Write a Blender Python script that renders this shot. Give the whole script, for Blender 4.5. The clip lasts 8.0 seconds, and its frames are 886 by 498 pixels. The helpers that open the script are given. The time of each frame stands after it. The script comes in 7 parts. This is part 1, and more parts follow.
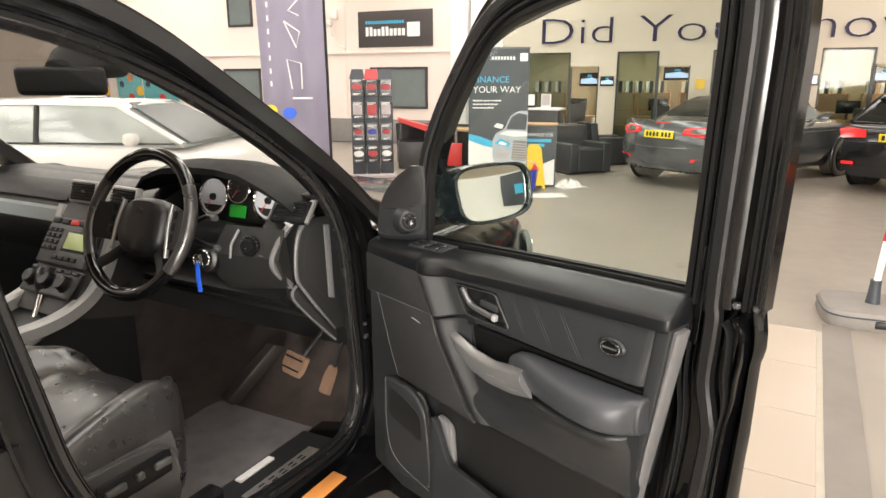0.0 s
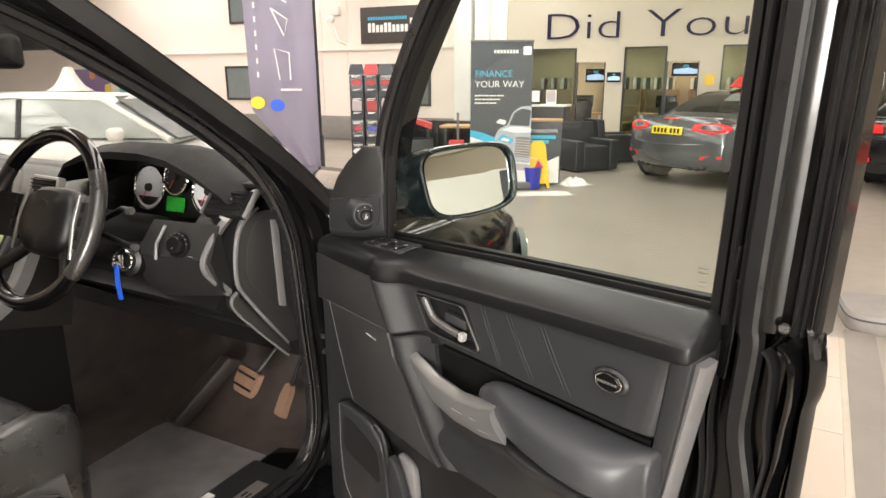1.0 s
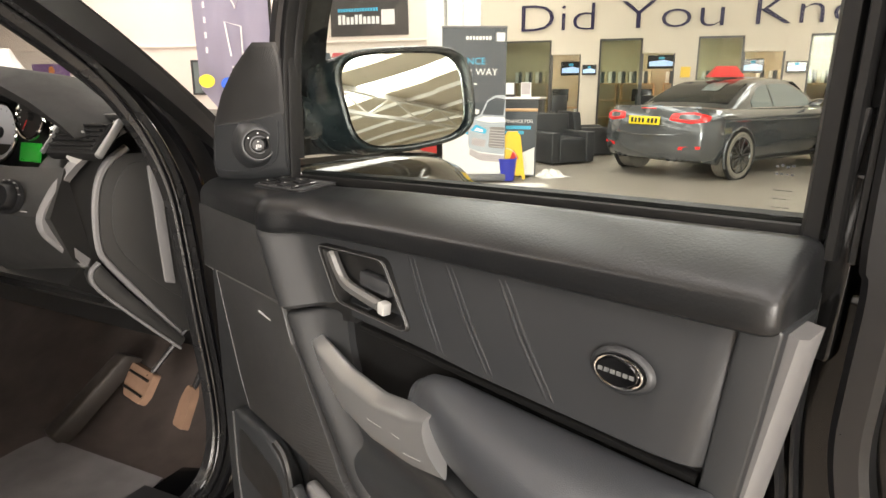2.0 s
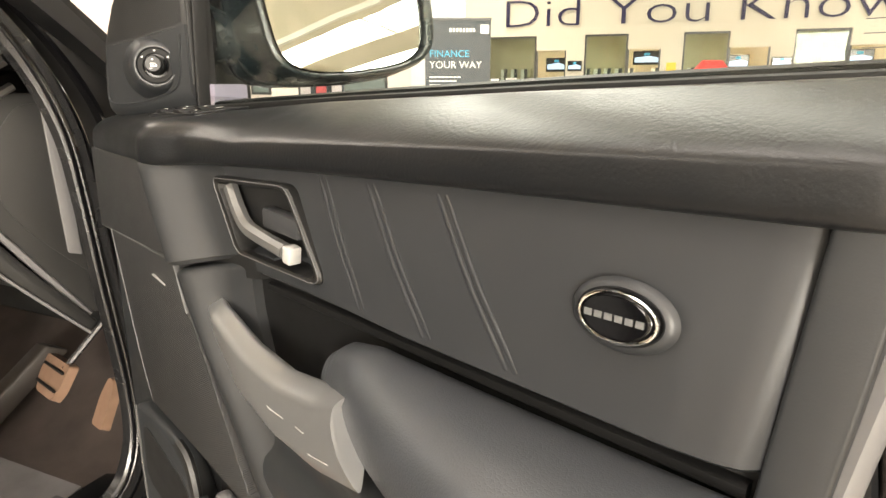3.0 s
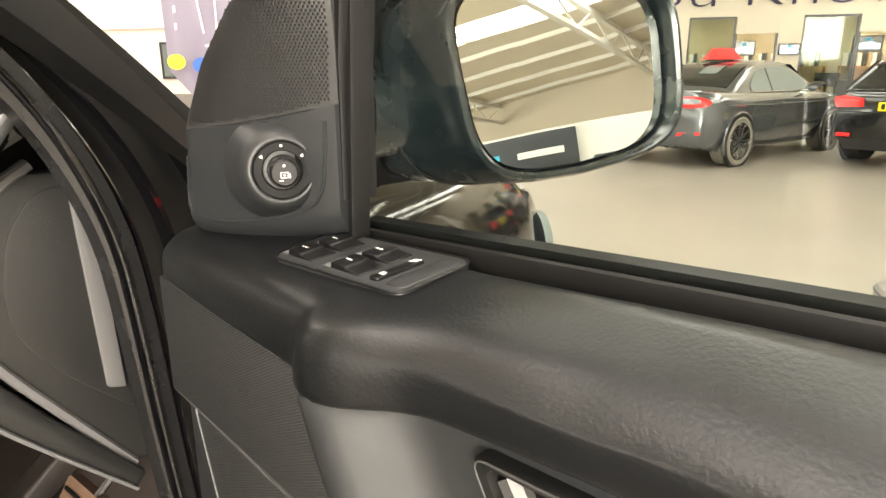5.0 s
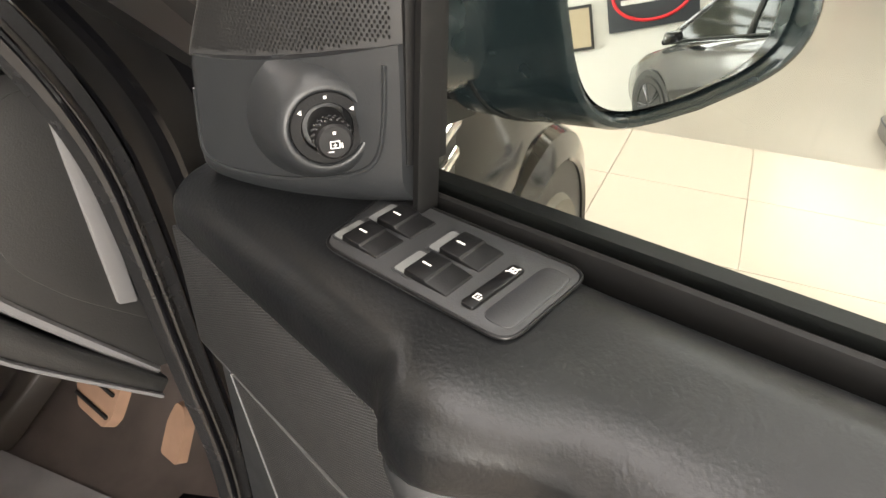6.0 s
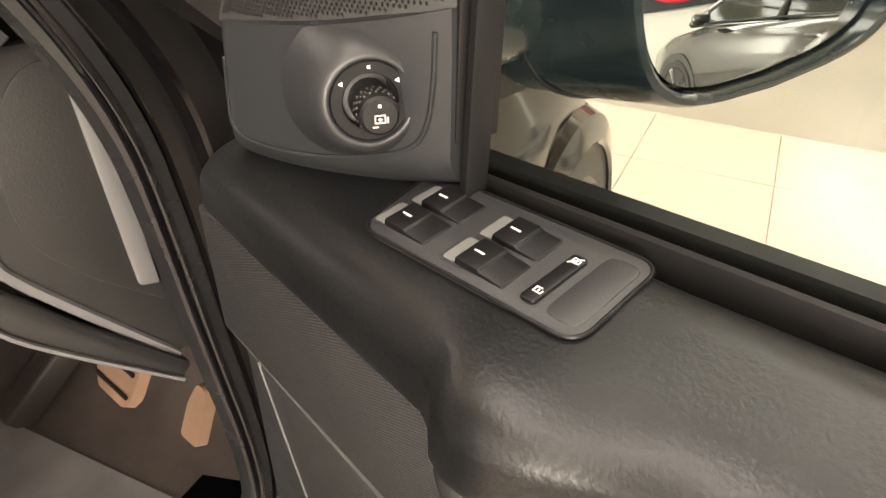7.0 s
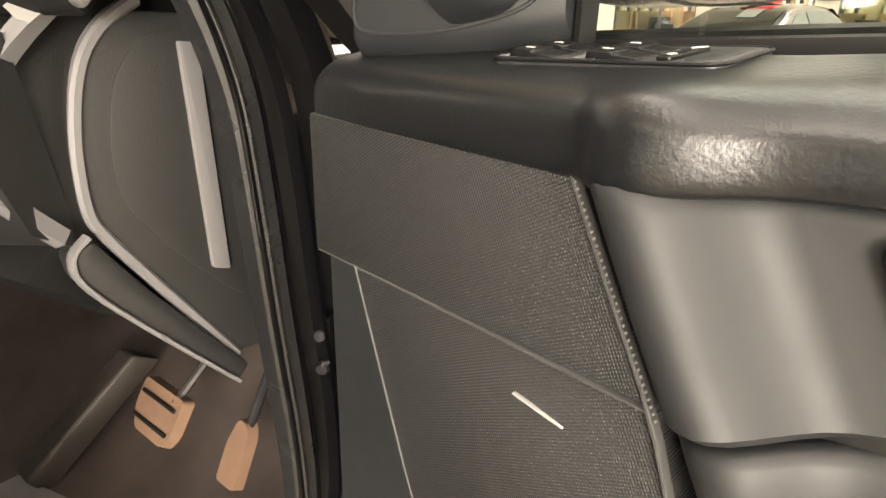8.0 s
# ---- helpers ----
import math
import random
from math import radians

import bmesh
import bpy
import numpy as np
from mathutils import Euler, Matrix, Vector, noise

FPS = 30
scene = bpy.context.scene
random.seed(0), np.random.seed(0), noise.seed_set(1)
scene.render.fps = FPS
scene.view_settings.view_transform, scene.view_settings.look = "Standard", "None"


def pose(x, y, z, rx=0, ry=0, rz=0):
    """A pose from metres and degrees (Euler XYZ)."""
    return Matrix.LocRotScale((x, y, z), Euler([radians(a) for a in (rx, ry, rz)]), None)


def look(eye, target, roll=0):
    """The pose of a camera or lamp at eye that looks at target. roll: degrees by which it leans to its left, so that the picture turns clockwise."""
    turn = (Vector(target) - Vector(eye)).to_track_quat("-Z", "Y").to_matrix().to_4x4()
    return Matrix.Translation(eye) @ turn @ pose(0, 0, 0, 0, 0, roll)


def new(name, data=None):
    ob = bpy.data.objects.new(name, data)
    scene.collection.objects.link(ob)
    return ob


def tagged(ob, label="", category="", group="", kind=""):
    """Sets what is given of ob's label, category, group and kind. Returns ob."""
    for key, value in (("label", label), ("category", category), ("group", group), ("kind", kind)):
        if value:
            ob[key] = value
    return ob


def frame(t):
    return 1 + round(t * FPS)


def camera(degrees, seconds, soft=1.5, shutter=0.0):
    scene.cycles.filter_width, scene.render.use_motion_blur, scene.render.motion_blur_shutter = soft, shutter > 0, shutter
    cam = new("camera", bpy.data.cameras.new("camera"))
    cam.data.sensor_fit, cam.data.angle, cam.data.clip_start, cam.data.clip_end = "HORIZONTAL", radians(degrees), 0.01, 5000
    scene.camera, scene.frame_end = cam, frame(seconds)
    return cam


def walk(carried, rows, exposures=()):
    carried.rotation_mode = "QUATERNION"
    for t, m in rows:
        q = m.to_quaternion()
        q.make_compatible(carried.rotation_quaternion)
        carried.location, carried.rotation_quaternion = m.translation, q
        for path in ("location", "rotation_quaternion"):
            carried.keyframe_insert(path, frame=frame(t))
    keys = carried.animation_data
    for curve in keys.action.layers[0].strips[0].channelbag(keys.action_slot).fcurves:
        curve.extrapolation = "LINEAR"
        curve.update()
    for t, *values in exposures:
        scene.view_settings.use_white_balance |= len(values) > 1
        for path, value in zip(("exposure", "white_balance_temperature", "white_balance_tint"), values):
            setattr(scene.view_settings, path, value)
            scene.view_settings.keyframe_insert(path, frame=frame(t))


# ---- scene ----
cam = camera(69.2, 8.0, soft=1.5, shutter=0.0)
PATH = [
    (0, (0.058, 0.061, 1.551), (0.009, 1.996, 1.049), -0.0),
    (0.5, (0.095, 0.179, 1.525), (0.045, 2.115, 1.028), -0.3),
    (1, (0.135, 0.333, 1.481), (0.065, 2.268, 0.978), -0.1),
    (1.5, (0.162, 0.485, 1.4), (0.068, 2.418, 0.894), 0.1),
    (2, (0.191, 0.658, 1.315), (0.192, 2.594, 0.814), -0.1),
    (2.2, (0.198, 0.708, 1.281), (0.265, 2.643, 0.78), 0.0),
    (3.3, (0.239, 0.834, 1.201), (0.243, 2.771, 0.703), -0.1),
    (3.5, (0.226, 0.847, 1.193), (0.186, 2.784, 0.694), -0.0),
    (4, (0.166, 0.913, 1.201), (0.006, 2.845, 0.708), 0.2),
    (4.5, (0.084, 1.023, 1.254), (-0.011, 2.96, 0.767), 0.1),
    (4.7, (0.06, 1.065, 1.27), (0.061, 3.006, 0.788), -0.3),
    (5.8, (-0.017, 1.22, 1.356), (0.095, 2.956, 0.368), 0.5),
    (6, (-0.019, 1.233, 1.354), (0.086, 2.92, 0.284), 0.7),
    (6.5, (-0.028, 1.253, 1.354), (0.054, 2.9, 0.222), 0.7),
    (7, (-0.034, 1.257, 1.341), (0.024, 2.916, 0.225), 0.8),
    (7.5, (-0.048, 1.214, 1.306), (-0.001, 2.981, 0.37), 0.8),
    (8, (-0.09, 1.172, 1.206), (-0.059, 3.049, 0.514), 0.8),
]
LIGHT = [(0.0, 0.09, 6450, 12), (2.2, 0.36, 6650, 13), (3.4, 0.88, 7100, 10), (4.1, 0.98, 7200, 10), (4.7, 0.87, 7100, 10), (5.8, 0.65, 6350, 11), (6.5, 0.73, 7100, 13), (7.2, 0.80, 7200, 14), (8.0, 1.02, 7150, 12)]
walk(cam, [(t, look(eye, target, roll)) for t, eye, target, roll in PATH], LIGHT)

# ---- world and light ----
world = bpy.data.worlds.new("world")
scene.world = world
world.use_nodes = True
wn = world.node_tree.nodes
sky = wn.new("ShaderNodeTexSky")
sky.sky_type, sky.sun_disc = "NISHITA", False
sky.sun_elevation, sky.sun_rotation = radians(50), radians(200)
world.node_tree.links.new(sky.outputs[0], wn["Background"].inputs[0])
wn["Background"].inputs[1].default_value = 0.10


def area_lamp(name, m, w, h, watts, colour):
    d = bpy.data.lights.new(name, "AREA")
    d.shape, d.size, d.size_y, d.energy, d.color = "RECTANGLE", w, h, watts, colour
    ob = new(name, d)
    ob.matrix_world = m
    return ob


# ---- materials ----
def mat(name, base, rough=0.5, metal=0.0, vary=0.12, scale=8.0, bump=0.0, bscale=200.0, coat=0.0, cells=False, spec=0.5, emit=0.0, stain=None):
    m = bpy.data.materials.new(name)
    m.use_nodes = True
    nt = m.node_tree
    p = nt.nodes["Principled BSDF"]
    p.inputs["Metallic"].default_value = metal
    p.inputs["Specular IOR Level"].default_value = spec
    p.inputs["Coat Weight"].default_value = coat
    p.inputs["Coat Roughness"].default_value = 0.04
    co = nt.nodes.new("ShaderNodeTexCoord")
    big = nt.nodes.new("ShaderNodeTexNoise")
    big.inputs["Scale"].default_value, big.inputs["Detail"].default_value = scale, 6
    nt.links.new(co.outputs["Object"], big.inputs["Vector"])
    ramp = nt.nodes.new("ShaderNodeMix")
    ramp.data_type = "RGBA"
    dark = stain if stain else [c * (1 - vary) for c in base]
    light = [min(1, c * (1 + vary)) for c in base]
    ramp.inputs[6].default_value, ramp.inputs[7].default_value = (*dark, 1), (*light, 1)
    nt.links.new(big.outputs["Fac"], ramp.inputs[0])
    nt.links.new(ramp.outputs[2], p.inputs["Base Color"])
    rr = nt.nodes.new("ShaderNodeMapRange")
    rr.inputs["To Min"].default_value, rr.inputs["To Max"].default_value = max(0.0, rough - 0.08 * min(1, rough * 3)), min(1, rough + 0.08 * min(1, rough * 3))
    fine = nt.nodes.new("ShaderNodeTexNoise")
    fine.inputs["Scale"].default_value, fine.inputs["Detail"].default_value = scale * 5, 4
    nt.links.new(co.outputs["Object"], fine.inputs["Vector"])
    nt.links.new(fine.outputs["Fac"], rr.inputs["Value"])
    nt.links.new(rr.outputs["Result"], p.inputs["Roughness"])
    if bump > 0:
        b = nt.nodes.new("ShaderNodeBump")
        b.inputs["Strength"].default_value, b.inputs["Distance"].default_value = bump, 0.001
        if cells:
            tex = nt.nodes.new("ShaderNodeTexVoronoi")
            tex.feature = "DISTANCE_TO_EDGE"
            fold = nt.nodes.new("ShaderNodeMapRange")
            fold.interpolation_type = "SMOOTHSTEP"
            fold.inputs["From Max"].default_value = 0.22
            nt.links.new(tex.outputs["Distance"], fold.inputs["Value"])
            out = fold.outputs["Result"]
        else:
            tex = nt.nodes.new("ShaderNodeTexNoise")
            tex.inputs["Detail"].default_value = 3
            out = tex.outputs["Fac"]
        tex.inputs["Scale"].default_value = bscale
        if cells:
            warp = nt.nodes.new("ShaderNodeTexNoise")
            warp.inputs["Scale"].default_value, warp.inputs["Detail"].default_value = bscale * 0.35, 3
            shift = nt.nodes.new("ShaderNodeVectorMath")
            shift.operation, shift.inputs[1].default_value = "MULTIPLY_ADD", (1.3 / bscale,) * 3
            nt.links.new(co.outputs["Object"], warp.inputs["Vector"])
            nt.links.new(warp.outputs["Color"], shift.inputs[0])
            nt.links.new(co.outputs["Object"], shift.inputs[2])
            nt.links.new(shift.outputs[0], tex.inputs["Vector"])
        else:
            nt.links.new(co.outputs["Object"], tex.inputs["Vector"])
        nt.links.new(out, b.inputs["Height"])
        nt.links.new(b.outputs["Normal"], p.inputs["Normal"])
    if emit > 0:
        p.inputs["Emission Color"].default_value = (*base, 1)
        p.inputs["Emission Strength"].default_value = emit
    return m


def glass(name, tint=(0.92, 0.96, 0.94), rough=0.0, gloss=0.03):
    m = bpy.data.materials.new(name)
    m.use_nodes = True
    nt = m.node_tree
    nt.nodes.clear()
    o = nt.nodes.new("ShaderNodeOutputMaterial")
    mix = nt.nodes.new("ShaderNodeMixShader")
    lw = nt.nodes.new("ShaderNodeLayerWeight")
    lw.inputs["Blend"].default_value = 0.5
    pw = nt.nodes.new("ShaderNodeMath")
    pw.operation, pw.inputs[1].default_value = "POWER", 5.0
    fr = nt.nodes.new("ShaderNodeMath")
    fr.operation, fr.inputs[1].default_value, fr.inputs[2].default_value = "MULTIPLY_ADD", 0.75, gloss
    nt.links.new(lw.outputs["Facing"], pw.inputs[0])
    nt.links.new(pw.outputs[0], fr.inputs[0])
    tr = nt.nodes.new("ShaderNodeBsdfTransparent")
    tr.inputs["Color"].default_value = (*tint, 1)
    gl = nt.nodes.new("ShaderNodeBsdfGlossy")
    gl.inputs["Roughness"].default_value = rough
    nt.links.new(fr.outputs[0], mix.inputs[0])
    nt.links.new(tr.outputs[0], mix.inputs[1])
    nt.links.new(gl.outputs[0], mix.inputs[2])
    nt.links.new(mix.outputs[0], o.inputs["Surface"])
    return m


M = {
    "soft": mat("soft_touch_black", (0.0085, 0.0085, 0.0083), 0.38, bump=0.2, bscale=700, scale=5),
    "leather": mat("black_leather", (0.024, 0.023, 0.023), 0.29, bump=0.9, bscale=38, scale=6, spec=1.0),
    "padleather": mat("slate_leather", (0.038, 0.041, 0.046), 0.41, bump=0.10, bscale=480, cells=True, scale=6),
    "card": mat("door_card_plastic", (0.0185, 0.0200, 0.0215), 0.42, bump=0.1, bscale=900),
    "silver": mat("satin_silver_paint", (0.34, 0.345, 0.345), 0.32, metal=0.75, vary=0.06, scale=10),
    "greytrim": mat("grey_trim", (0.15, 0.148, 0.15), 0.45, metal=0.1, vary=0.06),
    "chrome": mat("polished_chrome", (0.75, 0.75, 0.74), 0.08, metal=1.0, vary=0.02),
    "gloss": mat("gloss_black_paint", (0.003, 0.003, 0.0035), 0.09, coat=0.25, vary=0.1),
    "rubber": mat("black_rubber", (0.005, 0.005, 0.005), 0.5, vary=0.2, spec=0.28),
    "dashskin": mat("matt_dash_skin", (0.006, 0.006, 0.0062), 0.62, bump=0.15, bscale=800, spec=0.22),
    "leversilver": mat("satin_lever_paint", (0.17, 0.17, 0.168), 0.32, metal=0.6, vary=0.1, scale=14),
    "jamb": mat("black_door_jamb_paint", (0.003, 0.003, 0.003), 0.16, spec=0.35),
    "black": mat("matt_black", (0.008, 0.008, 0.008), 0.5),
    "carpet": mat("dark_carpet", (0.060, 0.046, 0.040), 0.9, vary=0.65, scale=11, bump=0.8, bscale=900),
    # worn metal with the orange of the footwell light mixed into its base
    "pedal": mat("worn_pedal_metal", (0.25, 0.155, 0.105), 0.45, metal=0.35, vary=0.35, scale=18),
    "mirror": mat("mirror_glass", (0.86, 0.88, 0.87), 0.0, metal=1.0, vary=0.0),
    "glass": glass("window_glass"),
    "officeglass": glass("old_office_glass", (0.72, 0.79, 0.75), 0.0, 0.010),
    "satin": mat("pale_satin_plastic", (0.42, 0.42, 0.41), 0.35, metal=0.2, vary=0.05),
    "silverprint": mat("silver_car_print", (0.40, 0.43, 0.47), 0.5, vary=0.35, scale=5),
    "cardred": mat("printed_card_red", (0.42, 0.05, 0.055), 0.45, vary=0.4, scale=22),
    "pit": mat("worn_pit_plastic", (0.17, 0.175, 0.175), 0.45),
    "wall": mat("cream_wall", (0.60, 0.53, 0.43), 0.7, vary=0.05, scale=0.6, bump=0.1, bscale=40),
    "wallpink": mat("pale_painted_block_wall", (0.76, 0.67, 0.60), 0.75, vary=0.05, scale=0.5, bump=0.15, bscale=30),
    "floor": mat("polished_concrete", (0.275, 0.247, 0.208), 0.35, vary=0.24, scale=1.1, bump=0.06, bscale=20),
    "tile": mat("cream_floor_tile", (0.44, 0.380, 0.315), 0.22, vary=0.05, scale=1.5),
    "grout": mat("grey_grout", (0.45, 0.41, 0.34), 0.8),
    "ceil": mat("cream_ceiling_sheet", (0.62, 0.56, 0.44), 0.8, vary=0.06, scale=0.5),
    "white": mat("white_paint", (0.80, 0.79, 0.76), 0.3, vary=0.03, coat=0.6),
    "plainwhite": mat("white_card", (0.80, 0.79, 0.77), 0.6, vary=0.03),
    "steel": mat("painted_steel_beam", (0.70, 0.68, 0.63), 0.5, vary=0.06),
}


M.update({
    "ink": mat("dark_indigo_acrylic", (0.018, 0.013, 0.050), 0.45, vary=0.1, spec=0.25),
    "darkgrey": mat("charcoal_print", (0.045, 0.052, 0.062), 0.5, vary=0.08),
    "brownsign": mat("dark_fabric_sign", (0.055, 0.048, 0.045), 0.7, vary=0.15, scale=3),
    "cyan": mat("cyan_print", (0.05, 0.42, 0.66), 0.5, vary=0.05),
    "lavender": mat("lavender_grey_flag_cloth", (0.38, 0.36, 0.45), 0.75, vary=0.12, scale=2, bump=0.3, bscale=15),
    "yellow": mat("yellow_plastic", (0.85, 0.55, 0.04), 0.4, vary=0.06),
    "plateyellow": mat("yellow_plate", (0.85, 0.66, 0.02), 0.4, vary=0.03),
    "blue": mat("blue_plastic", (0.04, 0.05, 0.42), 0.35, vary=0.08),
    "keyblue": mat("blue_key_tag", (0.02, 0.12, 0.75), 0.4, vary=0.05),
    "red": mat("red_print", (0.62, 0.035, 0.03), 0.4, vary=0.12, scale=12),
    "lamp_red": mat("red_lamp_lens", (0.72, 0.022, 0.022), 0.12, coat=0.6, emit=0.30),
    "pinkgrey": mat("pink_grey_print", (0.45, 0.40, 0.40), 0.5, vary=0.3, scale=14),
    "teal": mat("teal_poster", (0.10, 0.42, 0.45), 0.6, vary=0.1),
    "orange": mat("orange_print", (0.72, 0.22, 0.05), 0.6, vary=0.3, scale=9),
    "purple": mat("purple_print", (0.16, 0.06, 0.25), 0.6, vary=0.3, scale=9),
    "cargrey": mat("metallic_graphite_paint", (0.105, 0.112, 0.118), 0.20, metal=0.5, coat=1.0),
    "carblack": mat("black_car_paint", (0.010, 0.010, 0.011), 0.15, coat=1.0),
    "darkglass": mat("dark_car_glass", (0.012, 0.016, 0.015), 0.05, vary=0.1),
    "greyglass": mat("pale_car_glass", (0.16, 0.19, 0.185), 0.06, vary=0.15, scale=3),
    # pale mottled base colour stands in for bright reflections on the side glass
    "brightglass": mat("car_glass_with_painted_reflections", (0.42, 0.46, 0.45), 0.07, vary=0.35, scale=4, coat=0.6),
    "dullglass": mat("shaded_car_glass", (0.045, 0.056, 0.052), 0.22, vary=0.2, scale=3, spec=0.12),
    "tyre": mat("tyre_rubber", (0.022, 0.021, 0.020), 0.75, vary=0.2, bump=0.4, bscale=120),
    "dustytyre": mat("dusty_tyre_rubber", (0.16, 0.145, 0.12), 0.85, vary=0.3, scale=9),
    "alloy": mat("dark_alloy", (0.16, 0.16, 0.17), 0.25, metal=0.9),
    "screenblue": mat("lit_screen", (0.30, 0.42, 0.62), 0.3, vary=0.7, scale=7, emit=1.1),
    "screendark": mat("screen_bezel", (0.012, 0.012, 0.013), 0.2),
    "wood": mat("pale_wood", (0.48, 0.29, 0.14), 0.5, vary=0.2, scale=12),
    "cabinet": mat("warm_office_wall", (0.50, 0.42, 0.30), 0.6, vary=0.12, scale=2),
    "sofa": mat("grey_leatherette", (0.028, 0.029, 0.031), 0.45, vary=0.12, bump=0.2, bscale=300),
    "greyplastic": mat("grey_plastic", (0.22, 0.205, 0.19), 0.6, vary=0.15, scale=9),
    "paper": mat("crumpled_paper", (0.75, 0.73, 0.69), 0.7, vary=0.06),
    "dashgrey": mat("dark_grey_dash_plastic", (0.017, 0.017, 0.0167), 0.45, bump=0.2, bscale=600),
    "bolsterhide": mat("bolster_leather", (0.0074, 0.0080, 0.0088), 0.34, bump=0.23, bscale=440, scale=6, spec=0.42),
    "bandskin": mat("smooth_satin_vinyl", (0.0172, 0.0183, 0.0195), 0.53, spec=0.38, bump=0.05, bscale=700, scale=5),
    "inlayhide": mat("inlay_leather", (0.0210, 0.0225, 0.0245), 0.44, bump=0.04, bscale=700, scale=6),
    "pipe": mat("dark_grey_piping", (0.06, 0.06, 0.06), 0.4),
    "seatgrey": mat("dark_grey_seat_plastic", (0.055, 0.054, 0.053), 0.42, bump=0.1, bscale=900),
    "frame": mat("dark_window_frame", (0.04, 0.04, 0.04), 0.4),
    "dial": mat("white_dial_face", (0.50, 0.51, 0.53), 0.4, vary=0.05, emit=0.06),
    "green": mat("green_lcd", (0.01, 0.24, 0.02), 0.3, vary=0.15, scale=30, emit=0.22),
    "lcd": mat("olive_lcd", (0.35, 0.40, 0.16), 0.3, vary=0.1, emit=0.3),
    "tube": mat("lit_fluorescent_tube", (1.0, 0.94, 0.82), 0.4, vary=0.0, emit=9.0),
    "officelight": mat("lit_office_panel", (1.0, 0.86, 0.64), 0.4, vary=0.0, emit=48.0),
    "scuff": mat("brushed_scuff_plate", (0.55, 0.53, 0.50), 0.35, metal=0.8, vary=0.12, scale=20),
    "amber": mat("amber_reflector", (0.75, 0.30, 0.08), 0.2, vary=0.2, scale=20, coat=1.0),
    "mark": mat("white_switch_mark", (0.85, 0.84, 0.82), 0.5, vary=0.0),
    "button": mat("button_black", (0.006, 0.006, 0.0065), 0.40, bump=0.1, bscale=900, spec=0.3),
    "packgrey": mat("switch_pack_grey", (0.030, 0.031, 0.033), 0.42, bump=0.12, bscale=900),
    "mat_mesh": mat("speaker_mesh", (0.030, 0.030, 0.030), 0.5, vary=0.1),
    "beige": mat("beige_headlining", (0.42, 0.36, 0.28), 0.9, vary=0.08, bump=0.3, bscale=500),
    "signred": mat("sign_red_ring", (0.70, 0.03, 0.04), 0.4),
    "stonegrey": mat("dark_stained_concrete", (0.21, 0.19, 0.17), 0.55, vary=0.2, scale=2.5),
})


def weave(name, base, pitch, rough=0.5, depth=0.5, slope=0.0):
    """Fine over-and-under cloth: two crossed waves at the given pitch in metres."""
    m = mat(name, base, rough, vary=0.10, scale=10)
    nt = m.node_tree
    co = nt.nodes.new("ShaderNodeTexCoord")
    mp = nt.nodes.new("ShaderNodeMapping")
    mp.inputs["Rotation"].default_value = (0, slope, 0)
    nt.links.new(co.outputs["Object"], mp.inputs["Vector"])
    a, b = nt.nodes.new("ShaderNodeTexWave"), nt.nodes.new("ShaderNodeTexWave")
    for w, d in ((a, "X"), (b, "Z")):
        w.bands_direction = d
        w.inputs["Scale"].default_value = 0.314 / pitch
        nt.links.new(mp.outputs["Vector"], w.inputs["Vector"])
    mx = nt.nodes.new("ShaderNodeMath")
    mx.operation = "MULTIPLY"
    nt.links.new(a.outputs["Fac"], mx.inputs[0])
    nt.links.new(b.outputs["Fac"], mx.inputs[1])
    bp = nt.nodes.new("ShaderNodeBump")
    bp.inputs["Strength"].default_value, bp.inputs["Distance"].default_value = depth, 0.001
    nt.links.new(mx.outputs[0], bp.inputs["Height"])
    p = nt.nodes["Principled BSDF"]
    nt.links.new(bp.outputs["Normal"], p.inputs["Normal"])
    return m


M["cloth"] = weave("carbon_weave_cloth", (0.0180, 0.0182, 0.0188), 0.0017, 0.5, 0.7, 0.5)


# ---- mesh helpers ----
def part(name, bm, material, parent=None, label="", smooth=40):
    me = bpy.data.meshes.new(name)
    bmesh.ops.recalc_face_normals(bm, faces=bm.faces[:])
    bm.to_mesh(me)
    bm.free()
    me.materials.append(M[material] if isinstance(material, str) else material)
    if smooth:
        me.shade_smooth()
        me.set_sharp_from_angle(angle=radians(smooth))
    ob = new(name, me)
    ob.parent = parent
    if label:
        tagged(ob, label)
    return ob


def thing(name, label, category, m=None, group="", kind="", parent=None):
    ob = new(name)
    if m is not None:
        ob.matrix_basis = m
    ob.parent = parent
    return tagged(ob, label, category, group, kind)


def bevel(bm, width, segs=2, angle=30):
    es = [e for e in bm.edges if len(e.link_faces) == 2 and e.calc_face_angle(0) > radians(angle)]
    if width > 0 and es:
        bmesh.ops.bevel(bm, geom=es, offset=width, segments=segs, profile=0.5, affect="EDGES", clamp_overlap=True)
    return bm


def box(c, size, bev=0.0, m=None, bm=None, segs=2):
    b = bmesh.new()
    bmesh.ops.create_cube(b, size=1.0)
    for v in b.verts:
        v.co = Vector((v.co.x * size[0], v.co.y * size[1], v.co.z * size[2]))
    bevel(b, bev, segs)
    if m is not None:
        b.transform(m)
    b.transform(Matrix.Translation(c))
    return merge(bm, b)


def merge(bm, b):
    if bm is None:
        return b
    me = bpy.data.meshes.new("tmp")
    b.to_mesh(me)
    b.free()
    bm.from_mesh(me)
    bpy.data.meshes.remove(me)
    return bm


